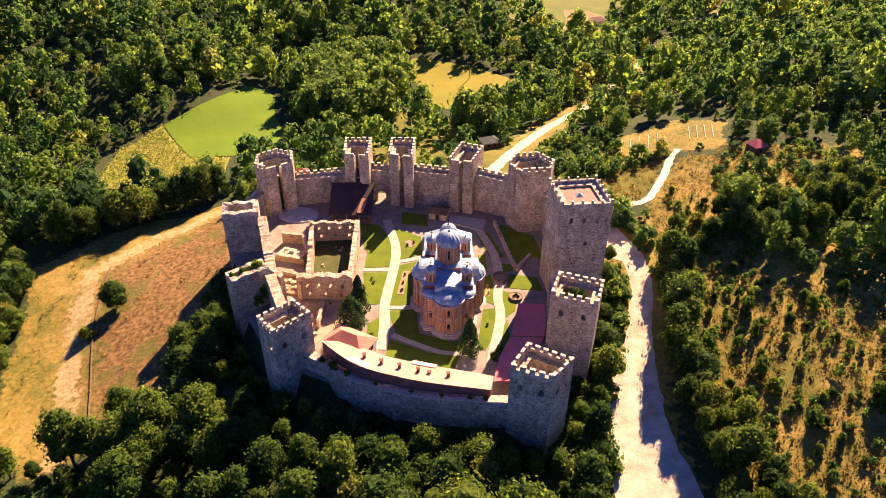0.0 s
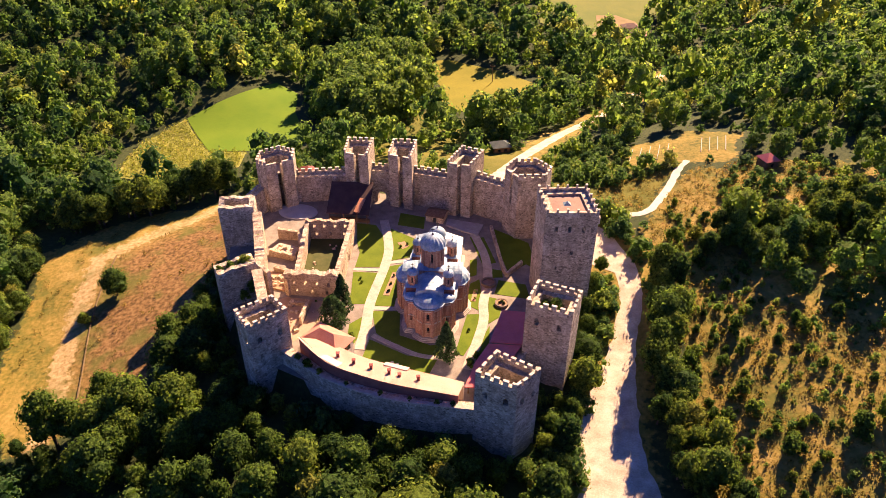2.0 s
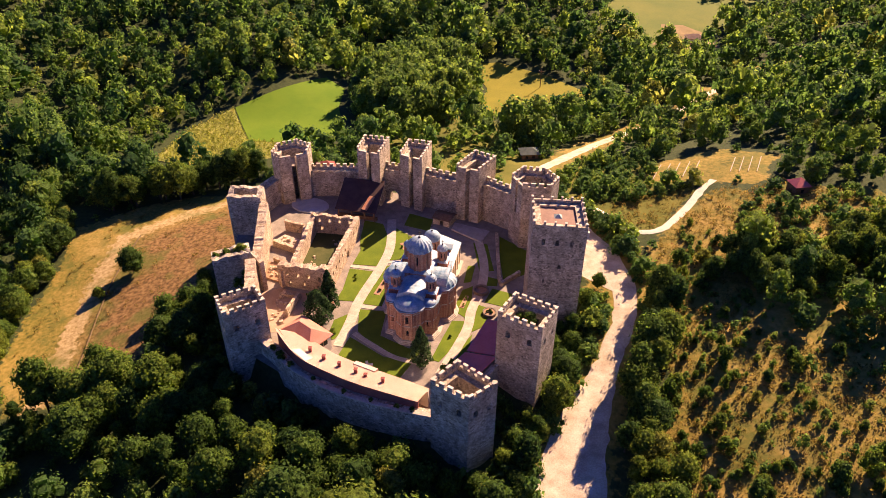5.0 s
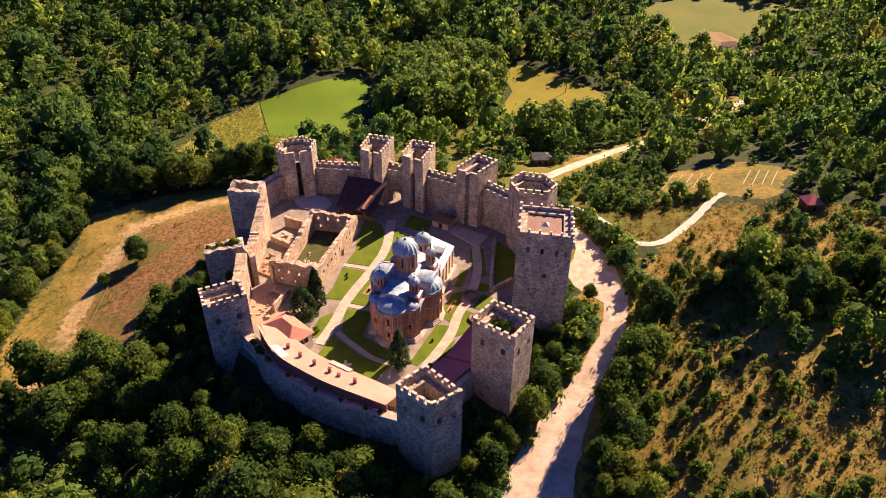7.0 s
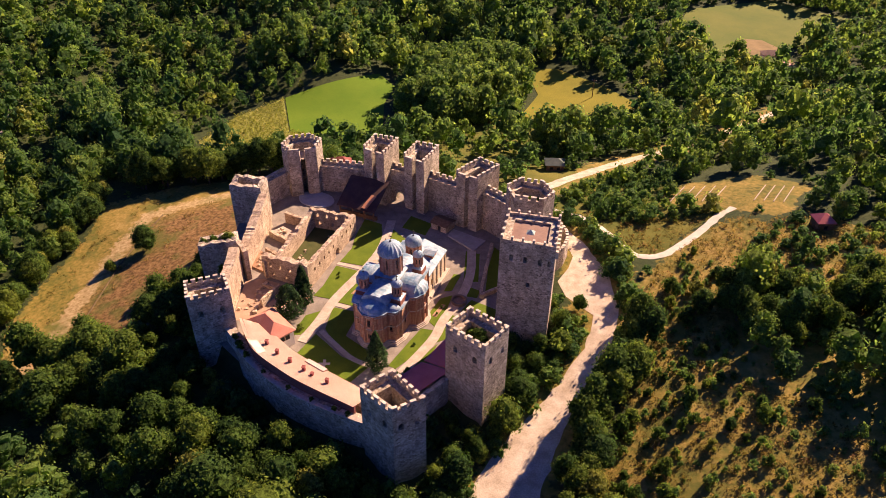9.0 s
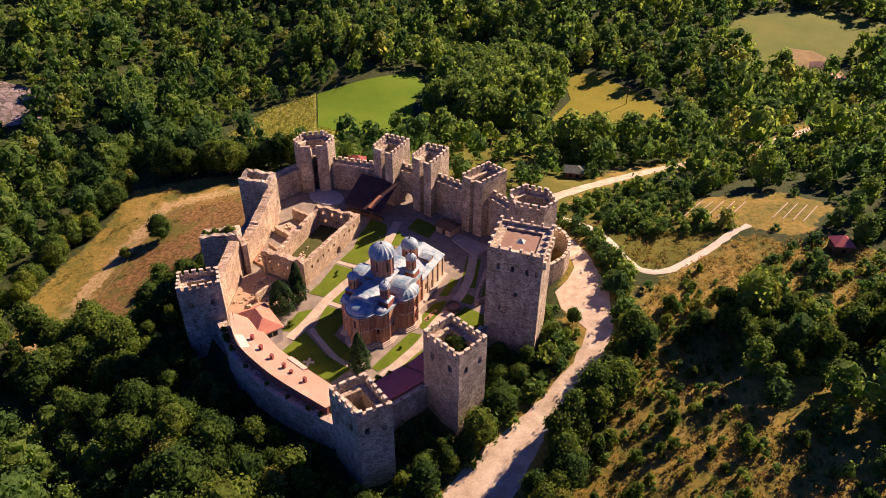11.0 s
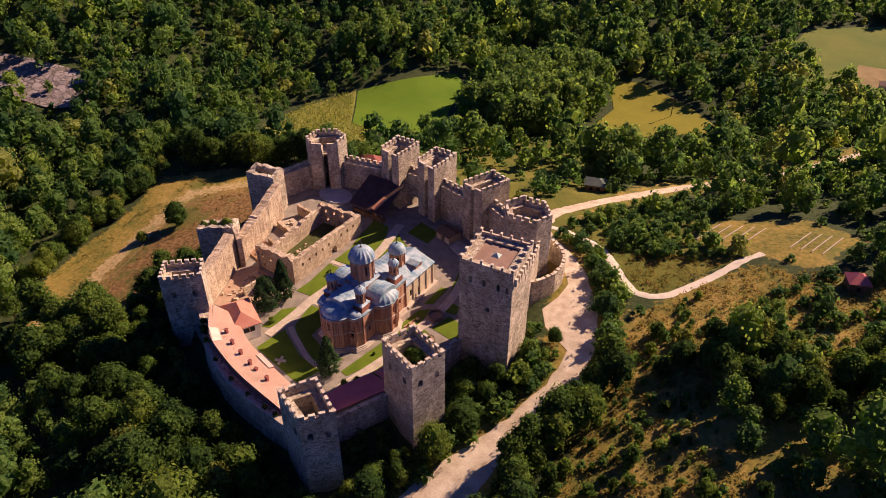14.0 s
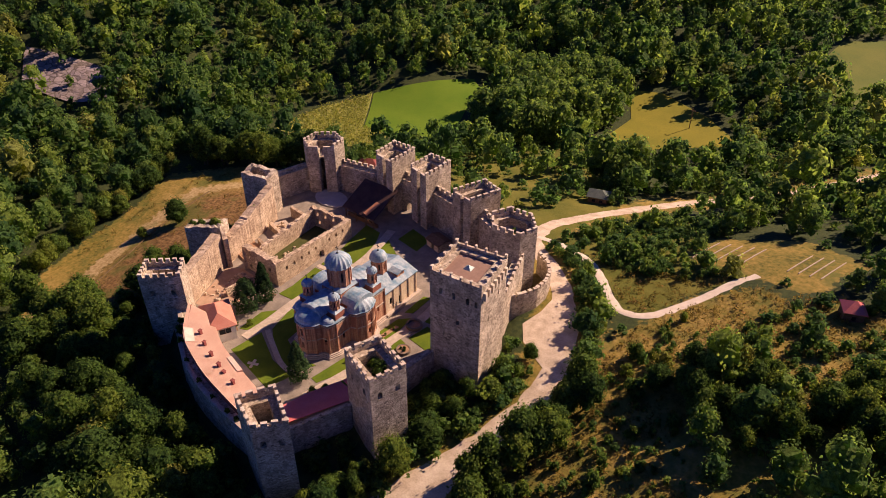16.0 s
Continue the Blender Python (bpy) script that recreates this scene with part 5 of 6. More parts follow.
def ruined_tower(poly, z0, tops, label, seed, floor):
    cx, cy = (sum(p[k] for p in poly) / len(poly) for k in (0, 1))
    th = thing("ruined_tower", (cx, cy, z0), label, "tower", "ruined towers")
    pl = [(x - cx, y - cy) for x, y in poly]
    inner = inset(pl, 1.4)
    for i in range(4):
        a, b = Vector(pl[i]), Vector(pl[(i + 1) % 4])
        d = (b - a).normalized()
        L = (b - a).length
        ia, ib = Vector(inner[i]), Vector(inner[(i + 1) % 4])
        bm = bmesh.new()
        c = crest(tops[i] - z0, tops[(i + 1) % 4] - z0, L, 0.75, seed + i)
        slab(bm, a, b, 0, min(tops) - z0 - 1.0, 1.4, (), crest=c, step=0.6, ends=((ia - a).dot(d), (b - ib).dot(d)))
        part("wall", bm, STONE, th)
    bm = bmesh.new()
    prism(bm, inset(pl, 1.42), 0.2, floor - z0)
    part("floor", bm, WALKWAY, th)


ruined_tower(WB_T, -10, [10.6, 10.8, 10.2, 9.8], "ruined square tower with weeds on its broken top", 31.0, 9.0)
ruined_tower(WT_T, -10, [12.5, 12.7, 13.2, 13.4], "broken-topped square rubble tower", 35.0, 10.4)


def barbican():
    """The round outwork below the north-east tower."""
    th = thing("barbican", (6, 177, -1), "round pale stone outwork with low merlons", "wall")
    arc = [(10.6, 166.2), (12.4, 169.5), (13.4, 173.4), (13.0, 177.6), (11.4, 181.2), (8.4, 184.2), (4.4, 185.8)]
    arc = [(x - 6, y - 177) for x, y in arc]
    for a, b in zip(arc, arc[1:]):
        bm = bmesh.new()
        slab(bm, a, b, 0, 9.4, 0.9)
        part("wall", bm, STONE, th)
        merlon_row(th, a, b, 9.4, 0.8, 1.2, 0.6, 0.7)


barbican()


# ---- small things of the court ----
def shed():
    th = thing("stone_shed", (-25.0, 178.2, 0.02), "low stone shed with a plank roof by the north wall", "shed", rz=-6)
    pl = [(-2.6, -2.2), (2.6, -2.2), (2.6, 2.2), (-2.6, 2.2)]
    ring_wall(th, pl, 0.4, 0, 2.0, RUIN, "wall", {0: [(2.0, 3.2, 0.0, 1.7, False)]})
    gable_roof(th, -2.6, 2.6, -2.2, 2.2, 2.18, 3.0, "x", 0.3, mat=WOOD)


shed()
flat("stone_terrace", [(-21.6, 174.8), (-11.6, 171.4), (-10.9, 177.6), (-21.8, 178.4)], 0.5, m_plain("grey_terrace", (0.34, 0.29, 0.25), (0.46, 0.40, 0.35), 0.6), "grey paved terrace with a stone kerb", "terrace", 0.48)
for k, (a, b) in enumerate((((-8.9, 176.6), (-5.6, 166.4)), ((-5.6, 166.4), (-2.3, 156.3)), ((-2.3, 156.3), (-0.7, 154.0)), ((-0.7, 154.0), (2.8, 160.6)))):
    ruin_wall(a, b, 1.2, 1.2, 0.8, (), 0.2, 50.0 + k, "low ruined foundation wall in the shaded court")


def well():
    th = thing("stone_well", (-4.9, 150.2, 0.02), "round dark stone well ring", "well")
    bm = bmesh.new()
    lathe(bm, [(2.0, 0), (2.0, 0.9), (1.55, 0.9), (1.55, 0.1)], 24)
    part("ring", bm, DARK, th)
    bm = bmesh.new()
    prism(bm, ngon(1.56, 24), 0.02, 0.35)
    part("bed", bm, SOIL, th)


well()


def round_bed():
    th = thing("round_flower_bed", (-0.4, 142.6, 0.02), "round raised flower bed with yellow-green plants", "flower bed")
    bm = bmesh.new()
    lathe(bm, [(1.7, 0), (1.7, 0.7), (1.4, 0.7), (1.4, 0.2)], 24)
    part("ring", bm, DARK, th)
    bm = bmesh.new()
    prism(bm, ngon(1.41, 24), 0.1, 0.6)
    part("soil", bm, SOIL, th)


round_bed()


def lawn_cross():
    th = thing("stone_cross", (-21.0, 115.6, 0.02), "pale outlined cross laid in the lawn", "ornament", rz=30)
    bm = bmesh.new()
    for s in (0, 90):
        m = pose(0, 0, 0, 0, 0, s)
        box(bm, -1.3, -0.35, -0.32, 0.32, 0.1, 0.24 + s * 0.0001, m), box(bm, 0.35, 1.3, -0.32, 0.32, 0.1, 0.24 + s * 0.0001, m)
    box(bm, -0.35, 0.35, -0.35, 0.35, 0.1, 0.23)
    part("arms", bm, PLINTH, th)


lawn_cross()


def picnic(x, y, rz):
    th = thing("garden_bench", (x, y, 0.02), "small wooden garden bench with a table", "bench", rz=rz)
    for nm, x0, x1, y0, y1, z0, z1 in (("tabletop", -0.9, 0.9, -0.4, 0.4, 0.7, 0.76), ("seat", -0.9, 0.9, -1.0, -0.7, 0.42, 0.47), ("seat", -0.9, 0.9, 0.7, 1.0, 0.42, 0.47), ("backrest", -0.9, 0.9, -1.1, -1.04, 0.5, 0.95)):
        bm = bmesh.new()
        box(bm, x0, x1, y0, y1, z0, z1)
        part(nm, bm, WOOD, th)
    for sx in (-0.7, 0.7):
        for sy in (-0.85, -0.25, 0.25, 0.85):
            bm = bmesh.new()
            box(bm, sx - 0.05, sx + 0.05, sy - 0.05, sy + 0.05, 0, 0.42 if abs(sy) > 0.5 else 0.7)
            part("leg", bm, WOOD, th)


picnic(-38.6, 132.2, 12)
picnic(-34.2, 118.6, -20)


# ---- fallen stones in the west court and the refectory ----
def fallen_stones(seed, spots, label):
    rnd = random.Random(seed)
    for x0, x1, y0, y1, z, n in spots:
        for _ in range(n):
            s = rnd.choice((0.25, 0.3, 0.35, 0.45, 0.6))
            bm = bmesh.new()
            box(bm, -s, s, -s * rnd.uniform(0.6, 1), s * rnd.uniform(0.6, 1), -0.1, s * rnd.uniform(0.6, 1.3), taper=s * 0.2)
            for v in bm.verts:
                v.co += Vector((rnd.uniform(-0.2, 0.2), rnd.uniform(-0.2, 0.2), rnd.uniform(-0.1, 0.1))) * s
            ob = tagged(part("fallen_stone", bm, RUIN), label, "stone", "fallen stones")
            ob.matrix_basis = pose(rnd.uniform(x0, x1), rnd.uniform(y0, y1), z, 0, 0, rnd.uniform(0, 180))


fallen_stones(5, [(-63.5, -59.5, 150.5, 153.5, 1.2, 12), (-60.5, -55.8, 137, 141.5, 0.5, 16), (-52.5, -45, 121, 133, 0.06, 40), (-55, -46, 141, 158, 0.12, 14), (-62, -58.5, 160, 166, 0.02, 12)],
              "rough grey block fallen from the ruined walls")

# ---- outlying things ----
ROOF_TILE_DARK = m_plain("weathered_red_tile", (0.20, 0.055, 0.045), (0.29, 0.09, 0.07), 0.5, 0.85, fine=5.0)
hip_house("kiosk", "small kiosk with a grey-green hipped roof beside the road", -15.0, 242.0, 25, 6.0, 4.6, 2.6, 1.8, WOOD, m_plain("grey_green_sheet", (0.09, 0.11, 0.09), (0.15, 0.17, 0.14), 0.6), 0.7, [(-1.2, -1, 0.9, 1.0, 1.0), (1.2, -1, 0.9, 1.0, 1.0)], "kiosk")
hip_house("hut", "dark timber hut with a rusty red roof among trees", 69.9, 212.6, 30, 4.2, 4.2, 2.4, 2.0, WOOD, ROOF_RED, 0.4, [(0, -1, 0.6, 0.9, 1.0)], "hut")
hip_house("farmhouse", "house with a dark red roof behind the tower", -72.6, 192.6, 35, 8.0, 5.4, 8.4, 2.4, PLASTER, ROOF_TILE_DARK, 0.5, [(-2, -1, 6.6, 1.0, 1.3), (2, -1, 6.6, 1.0, 1.3)], "house")
hip_house("farm_building", "white farm building at the pasture's edge", 33.0, 424.0, 20, 9.0, 6.0, 3.5, 2.0, PLASTER, ROOF_BROWN, 0.5, [(-2, -1, 1.0, 1.0, 1.2), (2, -1, 1.0, 1.0, 1.2)], "house")
hip_house("farm_building", "low brown farm building at the pasture's edge", 40.0, 412.0, 50, 7.0, 5.0, 3.0, 1.8, PLASTER, ROOF_RED, 0.5, [(0, -1, 1.0, 1.0, 1.2)], "house")


def pole(x, y, h):
    th = thing("utility_pole", (x, y, float(ground_z(x, y)) + 0.1), "wooden utility pole standing in the mown field", "pole")
    bm = bmesh.new()
    prism(bm, ngon(0.22, 8), -0.4, h, ngon(0.15, 8))
    part("mast", bm, WOOD, th)
    bm = bmesh.new()
    box(bm, -1.2, 1.2, -0.08, 0.08, h - 0.9, h - 0.72)
    part("crossarm", bm, WOOD, th)
    for sx in (-1.0, 0.0, 1.0):
        bm = bmesh.new()
        prism(bm, ngon(0.07, 6, sx, 0), h - 0.72, h - 0.45)
        part("insulator", bm, PLASTER, th)


pole(-32.5, 336.5, 9.0)

# pale edging strips of the garden beds
for (x0, y0), (x1, y1), n in (((30.0, 218.0), (41.5, 220.0), 5), ((52.0, 222.8), (59.5, 223.8), 4)):
    for k in range(n):
        f = k / (n - 1)
        bx, by = x0 + (x1 - x0) * f, y0 + (y1 - y0) * f
        vs, fs = [], []
        for i in range(9):
            px, py = bx + 0.12 * i * 1.5, by + i * 1.55
            z = float(ground_z(px, py))
            vs += [(px - 0.14 - bx, py - by, z - 0.3), (px + 0.14 - bx, py - by, z - 0.3), (px + 0.11 - bx, py - by, z + 0.3), (px - 0.11 - bx, py - by, z + 0.3)]
            if i:
                b = (i - 1) * 4
                fs += [(b + j, b + (j + 1) % 4, b + 4 + (j + 1) % 4, b + 4 + j) for j in range(4)]
        fs += [(3, 2, 1, 0), (32, 33, 34, 35)]
        ob = link_mesh("garden_edging", vs, fs, WALKWAY)
        ob.matrix_basis = pose(bx, by, 0)
        tagged(ob, "pale concrete edging strip between garden beds", "edging", "garden edging strips")


def bank():
    """The low dark brown ridge beside the meadow track."""
    line = smooth_line([(-126, 160), (-120.5, 143), (-115, 130), (-106, 113), (-98, 98), (-93, 92)], 1.5)
    vs, fs = [], []
    for i, p in enumerate(line):
        z = float(ground_z(p[0] + 2.5, p[1]))
        w = 0.22 + 0.16 * noise.noise(Vector((p[0] * 0.5, p[1] * 0.5, 0)))
        vs += [(p[0] + 2.5 - w, p[1], z - 0.2), (p[0] + 2.5 - w * 0.5, p[1], z + 0.3), (p[0] + 2.5 + w * 0.6, p[1], z + 0.26), (p[0] + 2.5 + w * 1.6, p[1], z - 0.2)]
        if i:
            b = (i - 1) * 4
            fs += [(b + j, b + j + 1, b + 5 + j, b + 4 + j) for j in range(3)]
    tagged(link_mesh("earth_bank", vs, fs, m_plain("dark_ridge", (0.09, 0.06, 0.03), (0.17, 0.115, 0.05), 0.8)), "low dark brown ridge beside the track", "bank", kind="structure")


bank()
sheet("scree", SCREE, m_stone("grey_scree", (0.10, 0.085, 0.10), (0.24, 0.20, 0.22), (0.36, 0.30, 0.31), (0.06, 0.05, 0.05), 0.35), "grey rocky scree on the wooded hillside", 0.6, 4, category="scree")


def roof_light():
    th = thing("roof_light", (12.6, 149.8, 26.52), "pyramid skylight with green-grey glass on the keep roof", "skylight", rz=14)
    bm = bmesh.new()
    box(bm, -1.1, 1.1, -1.1, 1.1, 0, 0.3)
    part("kerb", bm, CAP, th)
    bm = bmesh.new()
    lo = [bm.verts.new(v) for v in ((-1, -1, 0.304), (1, -1, 0.304), (1, 1, 0.304), (-1, 1, 0.304))]
    t = bm.verts.new((0, 0, 1.15))
    bm.faces.new(lo[::-1])
    for i in range(4):
        bm.faces.new((lo[i], lo[(i + 1) % 4], t))
    part("glazing", bm, m_plain("pale_green_glass", (0.30, 0.40, 0.36), (0.45, 0.55, 0.48), 1.0, 0.2), th)


roof_light()

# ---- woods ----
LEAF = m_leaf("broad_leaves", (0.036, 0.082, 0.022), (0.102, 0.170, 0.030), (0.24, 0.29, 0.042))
# woods' leaves: distance haze put into the colour as bluer, flatter greens
LEAF_FAR = m_leaf("hazy_wood_leaves", (0.042, 0.104, 0.038), (0.118, 0.210, 0.052), (0.295, 0.375, 0.066), False, 0.65)
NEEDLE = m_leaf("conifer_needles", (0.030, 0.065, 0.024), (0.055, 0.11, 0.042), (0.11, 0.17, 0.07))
BARK = m_plain("bark", (0.07, 0.05, 0.035), (0.13, 0.10, 0.07), 3.0)


def cards(points, normals, size, r, wild=0.36):
    """Leaf clumps: small uneven four-cornered blades about the points, turned outwards."""
    n = len(points)
    nor = normals + r.normal(0, wild, (n, 3))
    nor /= np.linalg.norm(nor, axis=1)[:, None]
    t = np.cross(nor, r.normal(0, 1, (n, 3)))
    t /= np.linalg.norm(t, axis=1)[:, None]
    b = np.cross(nor, t)
    s = size * r.uniform(0.6, 1.35, (n, 1))
    k = r.uniform(0.55, 1.0, (n, 1))
    bend = nor * s * r.uniform(-0.35, 0.1, (n, 1))
    return np.stack((points - t * s * 0.55, points + b * s * 0.5 * k + bend, points + t * s * 0.55, points - b * s * 0.5 * k + bend), 1)


def crown_points(r, n, height, width, lobes, base=0.25):
    """Points on a crown of several uneven lobes, with their outward directions."""
    cs, rs = [], []
    for i in range(lobes):
        f = (i + 0.5) / lobes
        a = i * 2.4 + r.uniform(-0.5, 0.5)
        out = width * 0.5 * math.sin(math.pi * min(0.92, 0.25 + 0.7 * f)) * r.uniform(0.35, 0.75)
        cs.append((math.cos(a) * out, math.sin(a) * out, height * (base + 0.08 + (0.78 - base) * f)))
        rs.append(width * r.uniform(0.20, 0.33))
    cs.append((0, 0, height * 0.80)), rs.append(width * 0.27)
    cs, rs = np.array(cs), np.array(rs)
    pick = r.choice(len(cs), n, p=rs ** 2 / (rs ** 2).sum())
    d = r.normal(0, 1, (n, 3))
    d[:, 2] = d[:, 2] * 0.85 + 0.25
    d /= np.linalg.norm(d, axis=1)[:, None]
    p = cs[pick] + d * rs[pick][:, None] * r.uniform(0.62, 1.0, (n, 1)) ** 0.8 * r.choice((1.0, 1.0, 1.18), (n, 1)) * np.array((1, 1, 0.92))
    # only what is not buried in another lobe
    deep = np.zeros(n)
    for c, q in zip(cs, rs):
        deep = np.maximum(deep, 1 - np.linalg.norm((p - c) / np.array((1, 1, 0.92)), axis=1) / q)
    ok = deep < 0.42
    mid = np.array((0, 0, height * 0.5))
    nor = 0.6 * d + 0.4 * (p - mid) / np.linalg.norm(p - mid, axis=1)[:, None]
    return p[ok], nor[ok], cs, rs


def clump_quads(cs, rs, r, k=1, fill=0.64):
    """The dense leaf mass inside each lobe: an uneven shell of small facets."""
    u = np.linspace(-1, 1, k + 1)
    cells = [np.array([[u[i], u[j]], [u[i + 1], u[j]], [u[i + 1], u[j + 1]], [u[i], u[j + 1]]]) for i in range(k) for j in range(k)]
    base = []
    for ax in range(3):
        for s in (-1.0, 1.0):
            for c in cells:
                q = np.insert(c if s > 0 else c[::-1], ax, s, axis=1)
                base.append(q / np.linalg.norm(q, axis=1)[:, None])
    base = np.array(base)
    out = []
    for c, q in zip(cs, rs):
        turn = np.array(Euler(r.uniform(0, 6.28, 3)).to_matrix())
        b = base @ turn.T
        lump = 1 + 0.13 * np.sin(5 * b[..., 0] + 3 * c[0]) * np.sin(4.3 * b[..., 1] + c[1]) + 0.10 * np.sin(7 * b[..., 2] + c[2])
        out.append(c + b * (lump * q * fill)[..., None] * np.array((1, 1, 0.92)))
    return np.concatenate(out)


def quads_mesh(name, q, material):
    me = bpy.data.meshes.new(name)
    n = len(q)
    me.vertices.add(n * 4)
    me.vertices.foreach_set("co", q.astype(np.float32).ravel())
    me.loops.add(n * 4)
    me.loops.foreach_set("vertex_index", np.arange(n * 4, dtype=np.int32))
    me.polygons.add(n)
    me.polygons.foreach_set("loop_start", np.arange(0, n * 4, 4, dtype=np.int32))
    me.update()
    me.materials.append(material)
    return me


def trunk_mesh(name, height, width, r, limbs=4):
    bm = bmesh.new()

    def limb(p, q, r0, r1, n=6):
        ax = (q - p).normalized()
        s = ax.orthogonal().normalized()
        t = ax.cross(s)
        lo = [bm.verts.new(p + (s * math.cos(2 * math.pi * i / n) + t * math.sin(2 * math.pi * i / n)) * r0) for i in range(n)]
        hi = [bm.verts.new(q + (s * math.cos(2 * math.pi * i / n) + t * math.sin(2 * math.pi * i / n)) * r1) for i in range(n)]
        for i in range(n):
            bm.faces.new((lo[i], lo[(i + 1) % n], hi[(i + 1) % n], hi[i]))
        bm.faces.new(hi)
    r0 = height * 0.024
    top = Vector((r.uniform(-0.2, 0.2), r.uniform(-0.2, 0.2), height * 0.72))
    mid = top * 0.45
    limb(Vector((0, 0, -0.6)), mid, r0 * 1.25, r0 * 0.8)
    limb(mid, top, r0 * 0.8, r0 * 0.25)
    for i in range(limbs):
        a = 2 * math.pi * i / limbs + r.uniform(-0.4, 0.4)
        s = mid * r.uniform(0.75, 1.1)
        limb(s, s + Vector((math.cos(a) * width * 0.32, math.sin(a) * width * 0.32, height * r.uniform(0.18, 0.3))), r0 * 0.5, r0 * 0.12, 5)
    bmesh.ops.recalc_face_normals(bm, faces=bm.faces)
    me = bpy.data.meshes.new(name)
    bm.to_mesh(me)
    bm.free()
    me.materials.append(BARK)
    return me


def tree_kind(name, label, category, height, width, count, size, lobes, seed, base=0.22, leaf=None):
    """A tree of trunk and crown, from which the others are copied; it stands where first_at puts it."""
    r = np.random.default_rng(seed)
    ob = thing(name, (0, 0, 0), label, category)
    t = new("trunk", trunk_mesh("trunk", height, width, r))
    t.parent = ob
    p, nn, cs, rs = crown_points(r, count, height, width, lobes, base)
    c = new("crown", quads_mesh("crown", np.concatenate((cards(p, nn, size, r), clump_quads(cs, rs, r, 2, 0.66))), leaf or LEAF))
    c.parent = ob
    return ob


KINDS_NEAR = [(9.0, 6.2, 1500, 0.40, 14), (9.0, 7.2, 1700, 0.41, 17), (9.0, 5.0, 1300, 0.37, 12), (9.0, 8.0, 1800, 0.43, 19), (9.0, 6.6, 1450, 0.40, 15)]
NEAR_KINDS = [tree_kind("tree", "broad-leaved green tree with a full uneven crown", "tree", h, w, n, s, lb, 20 + k) for k, (h, w, n, s, lb) in enumerate(KINDS_NEAR)]
BUSH_KINDS = [tree_kind("bush", "low green bush on the dry slope", "bush", 3.4, 3.4 + 0.4 * k, 460, 0.36, 6 + k, 40 + k, 0.05) for k in range(3)]

HAY_EDGE = [(-78, 360), (-60, 365), (-29, 354), (-3, 334), (-22, 304), (-32, 278), (-54, 276), (-60, 300), (-60, 330)]
CROP_EDGE = [(-160, 266), (-148, 290), (-135, 313), (-118, 305), (-92, 254), (-110, 222), (-132, 198), (-163, 203), (-171, 243)]
NO_TREES = [MEADOW, GREEN_PATCH, GARDEN, CROP_EDGE, HAY_EDGE, FAR_FIELD, HUT_SLOPE]
POPLARS = [(-94, 266), (-63, 274), (-60, 318), (-74, 350), (-102, 350), (-112, 312)]
BAND = [(46, 82), (57, 90), (50, 106), (43, 118), (41, 130), (42, 146), (42, 158), (36, 158), (36, 152), (35, 140), (33, 130), (35, 117), (41, 98)]
CLUMP = [(46, 170), (52, 164), (66, 161), (86, 165), (98, 174), (96, 190), (84, 190), (66, 183), (50, 179)]
HEDGE = [(0, 198.6), (8, 196), (14.5, 191), (20.5, 185), (26.6, 177.5), (31.4, 168.5), (33.6, 158), (35, 148)]
VIEW = [(-400, 160), (-335, 400), (-150, 560), (60, 600), (230, 480), (125, 190), (100, 90), (60, 66), (-30, 46), (-115, 55), (-195, 92)]
OPEN_NORTH = [(-62, 196), (-3, 198), (-8, 232), (-24, 262), (-50, 262), (-80, 236)]


def free(x, y, road=4.5, fort=3.0):
    ok = ~inside(x, y, FORT) & (line_gap(x, y, FORT + FORT[:1]) > fort)
    ok &= (line_gap(x, y, ROAD) > road) & (line_gap(x, y, PATH) > 2.6)
    for poly in NO_TREES:
        ok &= ~inside(x, y, poly)
    return ok


def scatter(x0, x1, y0, y1, pitch, r):
    x, y = np.meshgrid(np.arange(x0, x1, pitch), np.arange(y0, y1, pitch))
    x = x.ravel() + r.uniform(-0.48, 0.48, x.size) * pitch
    y = y.ravel() + r.uniform(-0.48, 0.48, y.size) * pitch
    return x, y


def stand(kind, x, y, scale, r, sink=0.15, tall=1.0, z=None, label=""):
    z = (float(ground_z(x, y)) if z is None else z) - sink
    m = pose(x, y, z, r.uniform(-3, 3), r.uniform(-3, 3), r.uniform(0, 360))
    if kind.get("used") is None:
        kind["used"] = 1
        kind.matrix_basis = m
        ob = kind
    else:
        ob = copy_thing(kind, m)
    ob.scale = (scale, scale, scale * tall)
    return tagged(ob, label)


def slope_zone(x, y):
    """Where each tree stands as a thing of its own: the slopes next to the fortress and the road."""
    south = (y < 103) & (x < 22) & (x > -112) & (y > 72 - 0.1 * x)
    road_side = (x > 18) & (x < 45) & (y < 172)
    west = (x < -50) & (y < 146) & (x > -92) & (line_gap(x, y, FORT) < 17)
    return south | road_side | west


